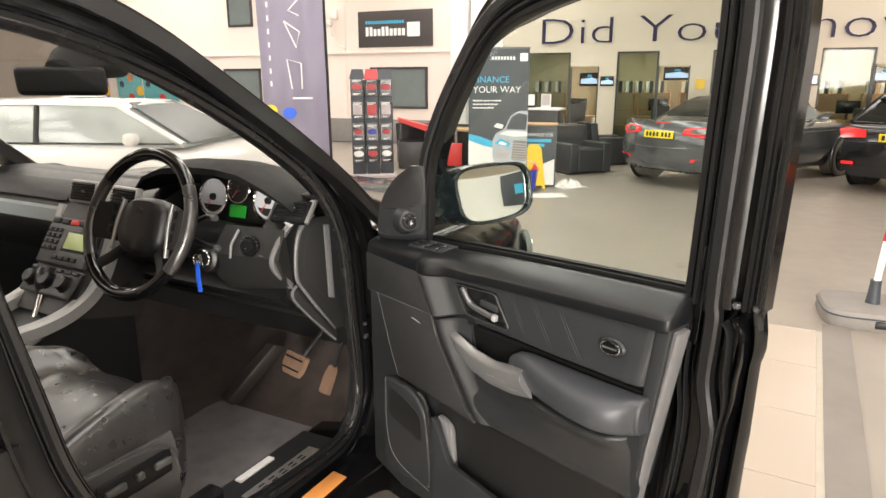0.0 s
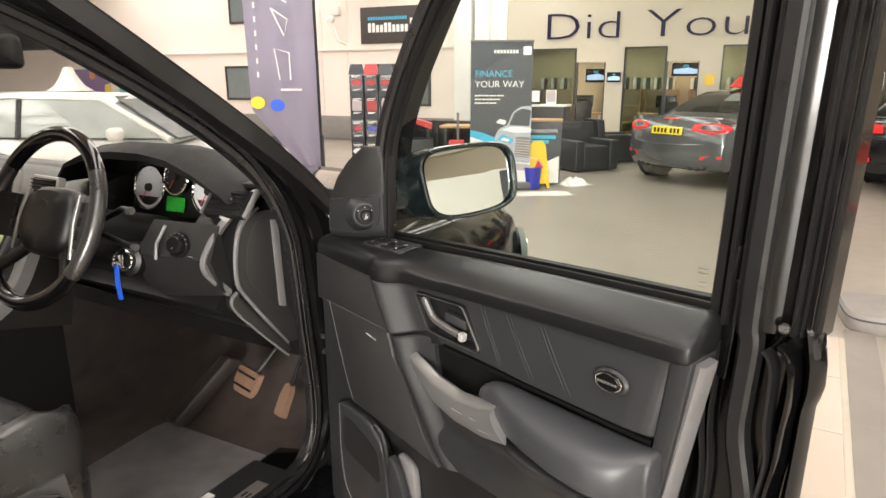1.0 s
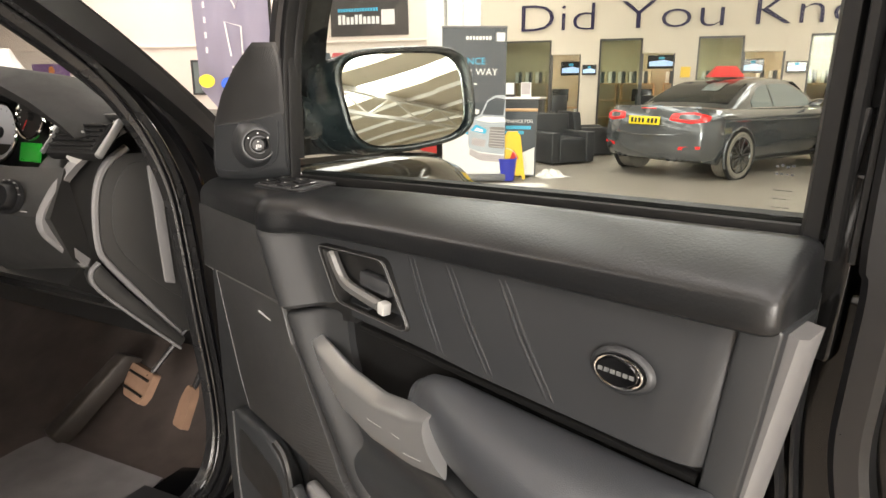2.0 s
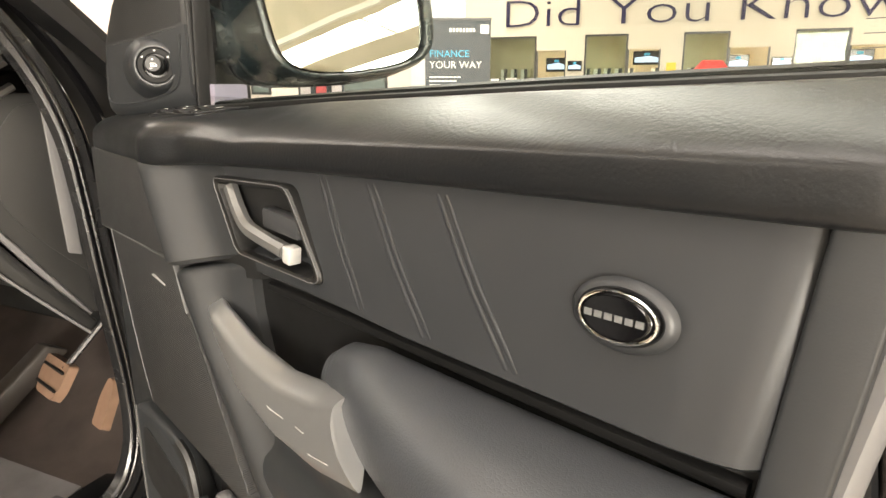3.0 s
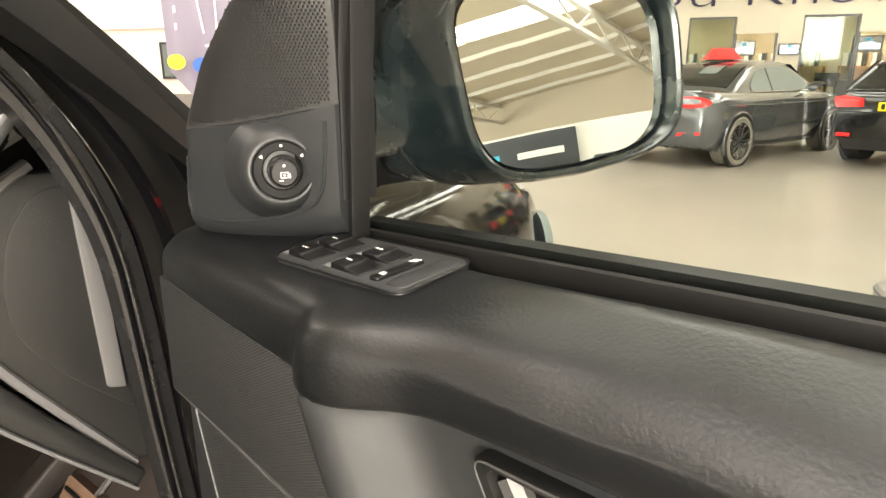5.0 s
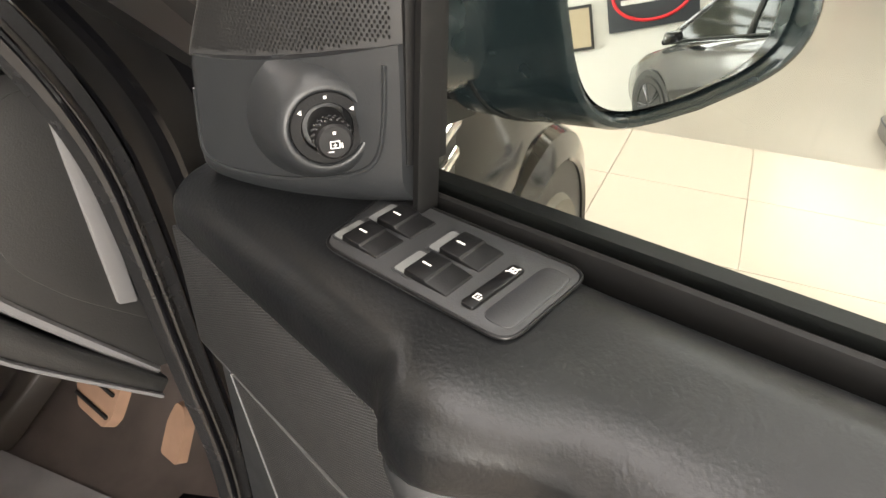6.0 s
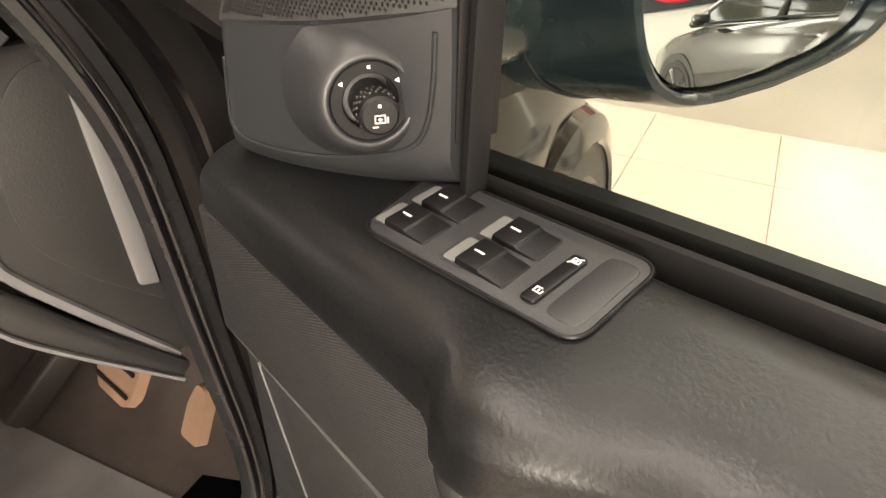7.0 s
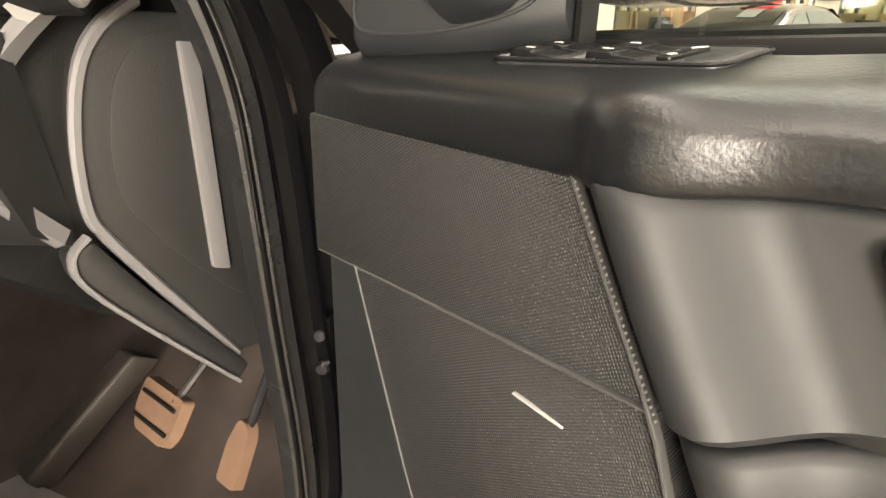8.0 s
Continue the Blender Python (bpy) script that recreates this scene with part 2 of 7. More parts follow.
def prism(pts, put, a, b, bev=0.0, segs=2):
    """A polygon of 2D points, laid out by put(p, q, depth), from depth a to depth b."""
    bm = bmesh.new()
    lo = [bm.verts.new(put(p, q, a)) for p, q in pts]
    hi = [bm.verts.new(put(p, q, b)) for p, q in pts]
    bm.faces.new(lo)
    bm.faces.new(hi[::-1])
    n = len(pts)
    for i in range(n):
        bm.faces.new((lo[i], hi[i], hi[(i + 1) % n], lo[(i + 1) % n]))
    bmesh.ops.recalc_face_normals(bm, faces=bm.faces[:])
    return bevel(bm, bev, segs)


def loft(rings, caps=True, closed=False):
    """A skin over rings of equal count; each ring is closed."""
    bm = bmesh.new()
    vs = [[bm.verts.new(p) for p in ring] for ring in rings]
    n = len(vs[0])
    for i in range(len(vs) if closed else len(vs) - 1):
        a, b = vs[i], vs[(i + 1) % len(vs)]
        for j in range(n):
            k = (j + 1) % n
            bm.faces.new((a[j], a[k], b[k], b[j]))
    if caps and not closed:
        bm.faces.new(vs[0][::-1])
        bm.faces.new(vs[-1])
    bmesh.ops.recalc_face_normals(bm, faces=bm.faces[:])
    return bm


def sheet(rows):
    """An open grid skin."""
    bm = bmesh.new()
    vs = [[bm.verts.new(p) for p in row] for row in rows]
    for a, b in zip(vs, vs[1:]):
        for j in range(len(a) - 1):
            bm.faces.new((a[j], a[j + 1], b[j + 1], b[j]))
    return bm


def smoothed(pts, rounds=2, closed=False):
    pts = [Vector(p) for p in pts]
    for _ in range(rounds):
        out = [] if closed else [pts[0]]
        for i in range(len(pts) if closed else len(pts) - 1):
            p, q = pts[i], pts[(i + 1) % len(pts)]
            out += [p.lerp(q, 0.25), p.lerp(q, 0.75)]
        if not closed:
            out.append(pts[-1])
        pts = out
    return pts


def sweep(path, profile, up=(0, 0, 1), closed=False, scale=None):
    """A closed 2D profile (side, up) carried along a 3D path."""
    path = [Vector(p) for p in path]
    n, rings, up = len(path), [], Vector(up)
    for i, p in enumerate(path):
        a = path[(i - 1) % n] if closed or i > 0 else p
        b = path[(i + 1) % n] if closed or i < n - 1 else p
        t = (b - a).normalized()
        side = t.cross(up).normalized()
        top = side.cross(t).normalized()
        k = scale(i / max(1, n - 1)) if scale else 1.0
        rings.append([p + side * (x * k) + top * (y * k) for x, y in profile])
    return loft(rings, closed=closed)


def circle(r, n=12, sx=1.0, sy=1.0):
    return [(r * sx * math.cos(2 * math.pi * i / n), r * sy * math.sin(2 * math.pi * i / n)) for i in range(n)]


def tube(path, r, n=10, closed=False, up=(0, 0, 1), scale=None):
    return sweep(path, circle(r, n), up, closed, scale)


def lathe(profile, m, segs=32, bm=None):
    """A profile of (radius, height) turned about the local z axis of m."""
    rings = []
    for r, h in profile:
        rings.append([m @ Vector((max(r, 1e-5) * math.cos(2 * math.pi * i / segs), max(r, 1e-5) * math.sin(2 * math.pi * i / segs), h)) for i in range(segs)])
    return merge(bm, loft(rings))


def aim(p, normal, spin=(0, 0, 1)):
    """A frame at p whose z points along normal and whose y leans to spin."""
    z = Vector(normal).normalized()
    x = Vector(spin).cross(z).normalized()
    y = z.cross(x)
    return Matrix.Translation(p) @ Matrix((x, y, z)).transposed().to_4x4()


def words(text, size, m, depth=0.002, squeeze=1.0, align="LEFT", thin=0.0):
    cu = bpy.data.curves.new("words", "FONT")
    cu.body, cu.size, cu.extrude, cu.align_x = text, size, depth, align
    cu.resolution_u, cu.offset = 3, -thin
    ob = bpy.data.objects.new("words", cu)
    scene.collection.objects.link(ob)
    dg = bpy.context.evaluated_depsgraph_get()
    me = bpy.data.meshes.new_from_object(ob.evaluated_get(dg))
    bm = bmesh.new()
    bm.from_mesh(me)
    bpy.data.objects.remove(ob)
    bpy.data.curves.remove(cu)
    bpy.data.meshes.remove(me)
    bm.transform(m @ Matrix.Diagonal((squeeze, 1, 1, 1)))
    return bm


def rounded(pts, r, n=4):
    """A polygon with its corners rounded."""
    out, k = [], len(pts)
    for i in range(k):
        p, a, b = Vector(pts[i]), Vector(pts[i - 1]), Vector(pts[(i + 1) % k])
        ra = min(r, (a - p).length * 0.45)
        rb = min(r, (b - p).length * 0.45)
        s, e = p + (a - p).normalized() * ra, p + (b - p).normalized() * rb
        for j in range(n + 1):
            t = j / n
            out.append(tuple((1 - t) ** 2 * s + 2 * t * (1 - t) * p + t * t * e))
    return out


def lerp_at(x, xs, ys):
    return float(np.interp(x, xs, ys))


# ---- the large structure: showroom ----
WALL = Matrix.Translation((1.9, 15.6, 0)) @ pose(0, 0, 0, 0, 0, -22)      # x along the wall, -y into the room
TILES = Matrix.Translation((2.40, 3.99, 0)) @ pose(0, 0, 0, 0, 0, -28)    # corner of the tiled bay
SIDE = Matrix.Translation((8.8, -0.53, 0)) @ pose(0, 0, 0, 0, 0, -109)     # white partition behind the camera
TOP = 4.9


def setting(name, bm, material, label, cat, m=None, smooth=40):
    ob = part(name, bm, material, None, "", smooth)
    if m is not None:
        ob.matrix_basis = m
    return tagged(ob, label, cat, kind="structure")


def span(x0, x1, y0, y1, z0, z1, bev=0.0, bm=None):
    return box(((x0 + x1) / 2, (y0 + y1) / 2, (z0 + z1) / 2), (abs(x1 - x0), abs(y1 - y0), abs(z1 - z0)), bev, bm=bm)


setting("ground", span(-24, 24, -20, 24, -0.12, -0.012), "floor", "worn grey-beige polished concrete showroom floor", "floor")
setting("wall_north", span(-0.9, 15.0, 0, 0.3, 2.21, TOP), "wall", "cream painted wall above the glazed offices", "wall", WALL)
setting("wall_north_west", span(-26, -2.15, 0.0, 0.3, 0, TOP), "wallpink", "pale pinkish painted block wall", "wall", WALL)
setting("trim_ledge", span(-26, -2.15, -0.07, 0.0, 2.27, 2.33, 0.01), "wallpink", "pale painted ledge along the block wall", "ledge", WALL)
setting("trim_dado", span(-26, -2.15, -0.05, -0.003, 0.0, 0.62, 0.01), "greyplastic", "grey painted dado on the block wall", "dado", WALL)
bm = span(-2.15, -1.72, -0.22, 0.3, 0, TOP, 0.02)
bm = span(-1.66, -1.30, -0.16, 0.3, 0, TOP, 0.02, bm)
bm = span(-1.30, -0.9, -0.05, 0.3, 0, TOP, 0.01, bm)
setting("wall_column", bm, "white", "white painted pier with boxed-in pipes", "pier", WALL)
setting("wall_office_back", span(-3.0, 15, 3.0, 3.2, 0, 2.6), "cabinet", "warm lit back wall of the offices", "wall", WALL)
setting("ceiling_office", span(-3.0, 15, 0.3, 3.2, 2.6, 2.7), "plainwhite", "white office ceiling", "ceiling", WALL)
setting("wall_south", span(-20, 20, -14.3, -14.0, 3.9, TOP, bm=span(-20, 20, -14.3, -14, 0, 0.5, bm=span(-20, -2.4, -14.3, -14, 0.5, 3.9, bm=span(2.4, 20, -14.3, -14, 0.5, 3.9)))), "white", "white wall round the wide shop windows", "wall")
setting("wall_west", span(-19.3, -19, -14, 22, 0, TOP), "wallpink", "plain pale painted showroom wall", "wall")
setting("wall_east", span(17, 17.3, -14, 14, 0, TOP), "wall", "plain cream painted showroom wall", "wall")
setting("wall_partition", span(-7, 7, 0, 0.2, 0, 2.5), "white", "white partition wall with a framed sign", "wall", SIDE)
STRIPS = [(x, x + 1.05) for x in (-10.3, -8.2, -5.0, -1.15, 0.90, 7.6, 9.7)]    # rooflights; the one at -5.0 is added to brighten the white saloon
bm, x = None, -24
for x0, x1 in STRIPS + [(24, 25)]:
    bm = span(x, x0, -20, 24, TOP, TOP + 0.15, bm=bm)
    x = x1
setting("ceiling", bm, "ceil", "cream sheet ceiling with long rooflights", "ceiling")
for x0, x1 in STRIPS:
    area_lamp("rooflight", Matrix.Translation(((x0 + x1) / 2, 2, TOP + 0.12)), x1 - x0, 36.0, 850, (1.0, 0.93, 0.85))
    bm = None
    for k in range(13):
        bm = span(x0, x1, -16 + 3 * k - 0.03, -16 + 3 * k + 0.03, TOP + 0.02, TOP + 0.10, bm=bm)
    setting("rooflight_bar", bm, "steel", "white glazing bars of a rooflight", "rooflight")
area_lamp("shop_window", pose(0.0, -13.95, 2.2, 90, 0, 0), 4.8, 3.4, 3000, (1.0, 0.95, 0.86))


def truss(y):
    b = thing("roof_beam", "white painted steel lattice roof beam", "roof beam", pose(0, y, 0), group="roof beams", kind="structure")
    part("chord", span(-19, 17, -0.05, 0.05, TOP - 0.12, TOP - 0.02), "steel", b)
    part("chord", span(-19, 17, -0.05, 0.05, TOP - 0.62, TOP - 0.54), "steel", b)
    bm = None
    for k in range(36):
        x, s = -18.5 + k, 1 if k % 2 else -1
        bm = merge(bm, tube([(x - 0.5, 0, TOP - 0.31 - 0.25 * s), (x + 0.5, 0, TOP - 0.31 + 0.25 * s)], 0.022, 6, up=(0, 1, 0)))
    part("web", bm, "steel", b)


for y in (-11.5, -6.5, -1.5, 3.5, 8.5):
    truss(y)


bm = None
for k in range(24):
    x = -18.4 + 1.5 * k
    if not any(a - 0.1 < x < b + 0.1 for a, b in STRIPS):
        bm = span(x - 0.03, x + 0.03, -14, 14, TOP - 0.10, TOP - 0.004, bm=bm)
setting("trim_purlin", bm, "steel", "thin white roof purlins under the ceiling sheets", "purlin")


def tube_light(x, y, a):
    b = thing("strip_light", "lit white fluorescent strip light under the ceiling", "strip light", pose(x, y, TOP - 0.75, 0, 0, a), group="strip lights")
    part("housing", span(-0.9, 0.9, -0.06, 0.06, 0.02, 0.07, 0.008), "white", b)
    part("lit_tube", tube([(-0.88, 0, 0), (0.88, 0, 0)], 0.02, 8), "tube", b)
    part("hanger", tube([(-0.6, 0, 0.06), (-0.6, 0, 0.75)], 0.006, 6, up=(0, 1, 0)), "steel", b)
    part("hanger", tube([(0.6, 0, 0.06), (0.6, 0, 0.75)], 0.006, 6, up=(0, 1, 0)), "steel", b)


for x, y in ((4.2, -3.5), (5.8, -6.0), (7.5, -9.0), (3.0, -8.0), (-4, -6), (-4, 2), (4.6, 5.5), (-4, 9), (5, 10)):
    tube_light(x, y, -22)

# offices: bays of window, door and pier along the north wall
BAYS = ((-0.9, 0.72, 1.38, 1.76), (1.76, 2.64, 3.30, 3.72), (3.72, 4.57, 5.31, 5.71), (5.71, 6.63, 7.30, 7.66), (7.66, 8.54, 9.20, 9.56), (9.56, 10.44, 11.1, 11.5))
for n, (a, b, c, d) in enumerate(BAYS):
    w = thing(f"window_{n + 1}", "tall office window with a thin dark frame", "window", WALL, group="office windows", kind="structure")
    part("window_frame", span(a, a + 0.035, 0.02, 0.09, 0, 2.21), "frame", w)
    part("window_frame", span(b - 0.035, b, 0.02, 0.09, 0, 2.21), "frame", w)
    part("window_frame", span(a, b, 0.02, 0.09, 2.17, 2.21), "frame", w)
    p = part("pane", span(a + 0.035, b - 0.035, 0.05, 0.058, 0, 2.17), "officeglass", w)
    p.visible_shadow = False
    o = thing(f"door_{n + 1}", "open office doorway under a cream panel", "doorway", WALL, group="office doorways", kind="structure")
    part("panel", span(b + 0.01, c, 0.0, 0.12, 1.90, 2.21), "wall", o)
    part("door_frame", span(b + 0.0, b + 0.03, -0.01, 0.12, 0, 1.90), "frame", o)
    part("door_frame", span(c - 0.03, c, -0.01, 0.12, 0, 1.90), "frame", o)
    setting("wall_pier", span(c, d, -0.02, 0.28, 0, 2.21), "wall", "cream painted pier between the offices", "pier", WALL)


def television(x, z, w, h, y=-0.06, group="wall televisions"):
    t = thing("television", "small black wall television showing a pale picture", "television", WALL @ Matrix.Translation((x, y, z)), group=group)
    part("casing", box((0, 0.0, 0), (w, 0.05, h), 0.008), "screendark", t)
    scr = part("screen", box((0, -0.027, 0), (w - 0.04, 0.004, h - 0.04)), "screendark", t)
    part("picture", prism([(-w * 0.43, -h * 0.32), (w * 0.43, -h * 0.32), (w * 0.43, h * 0.0), (w * 0.10, h * 0.14), (-w * 0.43, h * 0.02)], lambda a, b, d: Vector((a, -0.030 - d, b)), 0, 0.002), "screenblue", scr, "", 0)
    part("picture", prism(rounded([(-w * 0.10, h * 0.18), (w * 0.12, h * 0.18), (w * 0.12, h * 0.36), (-w * 0.10, h * 0.36)], 0.02), lambda a, b, d: Vector((a, -0.030 - d, b)), 0, 0.002), "cyan", scr, "", 0)
    part("bracket", box((0, 0.05, 0), (0.1, 0.1, 0.1), 0.005), "frame", t)


for x, z, w, h, y in ((1.58, 1.58, 0.30, 0.21, -0.06), (1.08, 1.62, 0.46, 0.30, 0.5), (3.00, 1.74, 0.56, 0.28, 0.5), (4.78, 1.64, 0.42, 0.28, 0.5), (5.52, 1.6, 0.36, 0.21, -0.06), (6.9, 1.7, 0.5, 0.3, 0.5), (7.48, 1.6, 0.3, 0.21, -0.06)):
    television(x, z, w, h, y)
notice = part("notice", box((3.52, -0.03, 1.52), (0.19, 0.006, 0.21)), "yellow")
notice.matrix_basis = WALL
tagged(notice, "small yellow paper notice on a wall pier", "notice")


def desk(x, y):
    d = thing("office_desk", "pale wooden office desk with a computer", "desk", WALL @ Matrix.Translation((x, y, 0)), group="office desks")
    part("top", box((0, 0, 0.73), (1.2, 0.6, 0.03), 0.005), "wood", d)
    for sx in (-0.55, 0.55):
        part("leg", box((sx, 0, 0.36), (0.05, 0.55, 0.72), 0.004), "plainwhite", d)
    mon = thing("computer_monitor", "black computer monitor on an office desk", "monitor", WALL @ Matrix.Translation((x + 0.1, y, 0.745)), group="office monitors")
    part("screen", box((0, 0, 0.28), (0.46, 0.03, 0.28), 0.006), "screendark", mon)
    part("stand", box((0, 0.03, 0.07), (0.05, 0.04, 0.14), 0.004), "frame", mon)
    part("foot", box((0, 0.03, 0.008), (0.2, 0.16, 0.016), 0.004), "frame", mon)


def shelf_unit(x, y):
    s = thing("shelf_unit", "wooden shelf unit with pale box files", "shelf unit", WALL @ Matrix.Translation((x, y, 0)), group="office shelf units")
    part("side_panel", box((-0.45, 0, 0.65), (0.03, 0.3, 1.3)), "wood", s)
    part("side_panel", box((0.45, 0, 0.65), (0.03, 0.3, 1.3)), "wood", s)
    for z in (0.05, 0.45, 0.87, 1.28):
        part("shelf", box((0, 0, z), (0.87, 0.3, 0.025)), "wood", s)
    for k in range(9):
        part("box_file", box((-0.38 + 0.09 * k, 0, 1.28 + 0.16), (0.07, 0.22, 0.27 + 0.02 * (k % 3)), 0.003), ("plainwhite", "darkgrey", "cabinet")[k % 3], s)


def office_chair(x, y):
    o = thing("office_chair", "dark swivel office chair at a desk", "chair", WALL @ Matrix.Translation((x, y, 0)) @ pose(0, 0, 0, 0, 0, 25), group="office chairs")
    part("seat", box((0, 0, 0.48), (0.46, 0.46, 0.08), 0.03, segs=3), "sofa", o)
    part("backrest", box((0, -0.24, 0.80), (0.42, 0.06, 0.48), 0.028, segs=3), "sofa", o)
    part("column", lathe([(0.03, 0.08), (0.03, 0.45), (0.0, 0.45)], pose(0, 0, 0), 12), "frame", o)
    for k in range(5):
        a = 2 * math.pi * k / 5
        part("foot", tube([(0, 0, 0.09), (0.28 * math.cos(a), 0.28 * math.sin(a), 0.035)], 0.022, 6), "frame", o)


for n, (a, b, c, d) in enumerate(BAYS):
    desk(b - 0.2, 1.5 + 0.2 * (n % 2))
    shelf_unit(c + 0.1, 2.78)
    shelf_unit(a + 0.5, 2.78)
    office_chair(b - 0.05, 0.95)
    o = thing("office_lamp", "lit white panel lamp in an office ceiling", "ceiling lamp", WALL @ Matrix.Translation(((a + c) / 2, 1.5, 2.58)), group="office lamps")
    part("housing", box((0, 0, 0.012), (1.2, 0.3, 0.03), 0.004), "white", o)
    part("diffuser", box((0, 0, -0.006), (1.1, 0.2, 0.008)), "officelight", o)

# lettering over the offices
for text, x, w, kern in (("Did", 0.05, 1.58, 1), ("You", 2.18, 1.97, 1), ("Know", 4.72, 2.70, 1)):
    bm = words(text, 0.82, Matrix.Identity(4), 0.014, thin=0.013)
    xs = [v.co.x for v in bm.verts]
    s = w / (max(xs) - min(xs))
    bm.transform(WALL @ Matrix.Translation((x, -0.035, 2.39)) @ pose(0, 0, 0, 90, 0, 0) @ Matrix.Diagonal((s, 1, 1, 1)) @ Matrix.Translation((-min(xs), 0, 0)))
    tagged(part("wall_lettering", bm, "ink", None, "", 30), f"large dark purple wall letters reading {text}", "lettering", "wall letters")


def bars(rows, put, material, parent, name="lettering"):
    """Plain bars in place of writing; each row is x, z, width, height."""
    bm = None
    for x, z, w, h in rows:
        bm = merge(bm, prism([(x, z), (x + w, z), (x + w, z + h), (x, z + h)], put, 0.0, 0.002))
    return part(name, bm, material, parent, "", 0)


def on_wall(x, z, d):
    return Vector((x, -d, z))


sign = thing("wall_sign", "dark brown fabric sign with white bars on the block wall", "sign", WALL @ Matrix.Translation((-4.79, -0.03, 2.42)))
part("board", prism([(0, 0.0), (2.10, 0.0), (2.09, 0.87), (0.0, 0.87)], on_wall, -0.02, 0.01, 0.004), "brownsign", sign)
bars([(0.22 + 0.115 * k, 0.27, 0.085, 0.17 + 0.05 * (k in (0, 1, 4, 5))) for k in range(10)], lambda x, z, d: Vector((x, -d - 0.012, z)), "plainwhite", sign)
bars([(0.22 + 0.074 * k, 0.56, 0.056, 0.075) for k in range(15)], lambda x, z, d: Vector((x, -d - 0.012, z)), "cyan", sign)
bars([(1.40, 0.24, 0.35, 0.34)], lambda x, z, d: Vector((x, -d - 0.012, z)), "plainwhite", sign, "square")


def wall_window(n, x0, x1, z0, z1):
    w = thing(f"window_{n}", "dark framed window in the block wall", "window", WALL, kind="structure")
    for a, b, c, d in ((x0, x1, z0, z0 + 0.06), (x0, x1, z1 - 0.06, z1), (x0, x0 + 0.06, z0, z1), (x1 - 0.06, x1, z0, z1)):
        part("window_frame", span(a, b, -0.04, 0.0, c, d), "frame", w)
    part("pane", span(x0 + 0.05, x1 - 0.05, -0.02, -0.004, z0 + 0.05, z1 - 0.05), "greyglass", w)


wall_window(11, -4.48, -2.85, 0.90, 1.93)
wall_window(12, -9.0, -8.15, 3.05, 3.95)
wall_window(13, -9.3, -8.0, 1.0, 1.93)
wall_window(14, -6.75, -6.15, 0.95, 1.90)
cctv = thing("wall_camera_bracket", "white wall bracket with a lamp on the block wall", "bracket", WALL @ Matrix.Translation((-5.6, 0, 2.75)))
part("arm", tube([(0, -0.02, 0.0), (0.15, -0.25, 0.1), (0.30, -0.3, -0.25), (0.55, -0.28, -0.35)], 0.025, 8, up=(0, 1, 0)), "steel", cctv)
part("lamp_head", lathe([(0.0, 0.12), (0.07, 0.12), (0.10, 0.0), (0.09, -0.02), (0, -0.02)], pose(0.05, -0.2, 0.28, 120, 0, 0), 16), "steel", cctv)
part("junction_box", box((0.1, -0.05, 0.5), (0.22, 0.1, 0.22), 0.01), "steel", cctv)
bm = None
for x in (-5.2, -6.0):
    bm = merge(bm, tube([(x, -0.03, 0.6), (x, -0.03, TOP)], 0.015, 6, up=(0, 1, 0)))
setting("trim_conduit", bm, "wallpink", "painted cable conduit on the block wall", "conduit", WALL)
for x, w, m1 in ((-13.6, 1.05, "teal"), (-12.5, 1.4, "teal"), (-15.6, 1.6, "purple")):
    ps = thing("wall_poster", "bright printed wall poster with orange figures", "poster", WALL @ Matrix.Translation((x, -0.02, 0.65)), group="wall posters")
    part("sheet", box((w / 2, 0, 0.62), (w, 0.01, 1.25)), m1, ps)
    for k in range(5):
        part("shape", lathe([(0, 0.0), (0.10 + 0.03 * (k % 3), 0.0), (0.10 + 0.03 * (k % 3), 0.004), (0, 0.004)], pose(0.2 + (w - 0.3) * (k % 3) / 2, -0.007, 0.25 + 0.2 * k, 90, 0, 0), 9), ("orange", "red", "yellow", "ink", "orange")[k], ps)

# white partition behind the camera, seen in the door mirror
sg = thing("partition_sign", "dark grey sign with a red ring on the white partition", "sign", SIDE @ Matrix.Translation((0.0, -0.03, 1.25)))
part("board", box((0, 0, 0.3), (1.2, 0.03, 0.85), 0.005), "darkgrey", sg)
ell = [(0.52 * math.cos(i * math.pi / 20), -0.022, 0.3 + 0.33 * math.sin(i * math.pi / 20)) for i in range(40)]
part("ring", tube(ell, 0.022, 8, True, up=(0, 1, 0)), "signred", sg)
bars([(-0.42, 0.34, 0.84, 0.06), (-0.42, 0.20, 0.84, 0.06)], lambda x, z, d: Vector((x, -d - 0.017, z)), "plainwhite", sg)
wb = thing("whiteboard", "white board in a dark frame on the partition", "whiteboard", SIDE @ Matrix.Translation((-1.35, -0.03, 1.65)))
part("board", box((0, 0, 0), (1.1, 0.03, 0.6), 0.004), "plainwhite", wb)
for z in (-0.31, 0.31):
    part("frame_rail", box((0, -0.01, z), (1.14, 0.04, 0.03)), "frame", wb)

pf = thing("picture_frame", "small dark framed picture on the partition", "picture", SIDE @ Matrix.Translation((1.05, -0.03, 1.25)))
part("frame_rail", box((0, 0, 0), (0.48, 0.04, 0.58), 0.006), "frame", pf)
part("print", box((0, -0.022, 0), (0.40, 0.006, 0.50)), "cabinet", pf)
hs = thing("high_sign", "dark sign with a pale blue square high on the partition", "sign", SIDE @ Matrix.Translation((1.6, -0.03, 2.15)))
part("board", box((0, 0, 0), (1.6, 0.03, 0.62), 0.006), "darkgrey", hs)
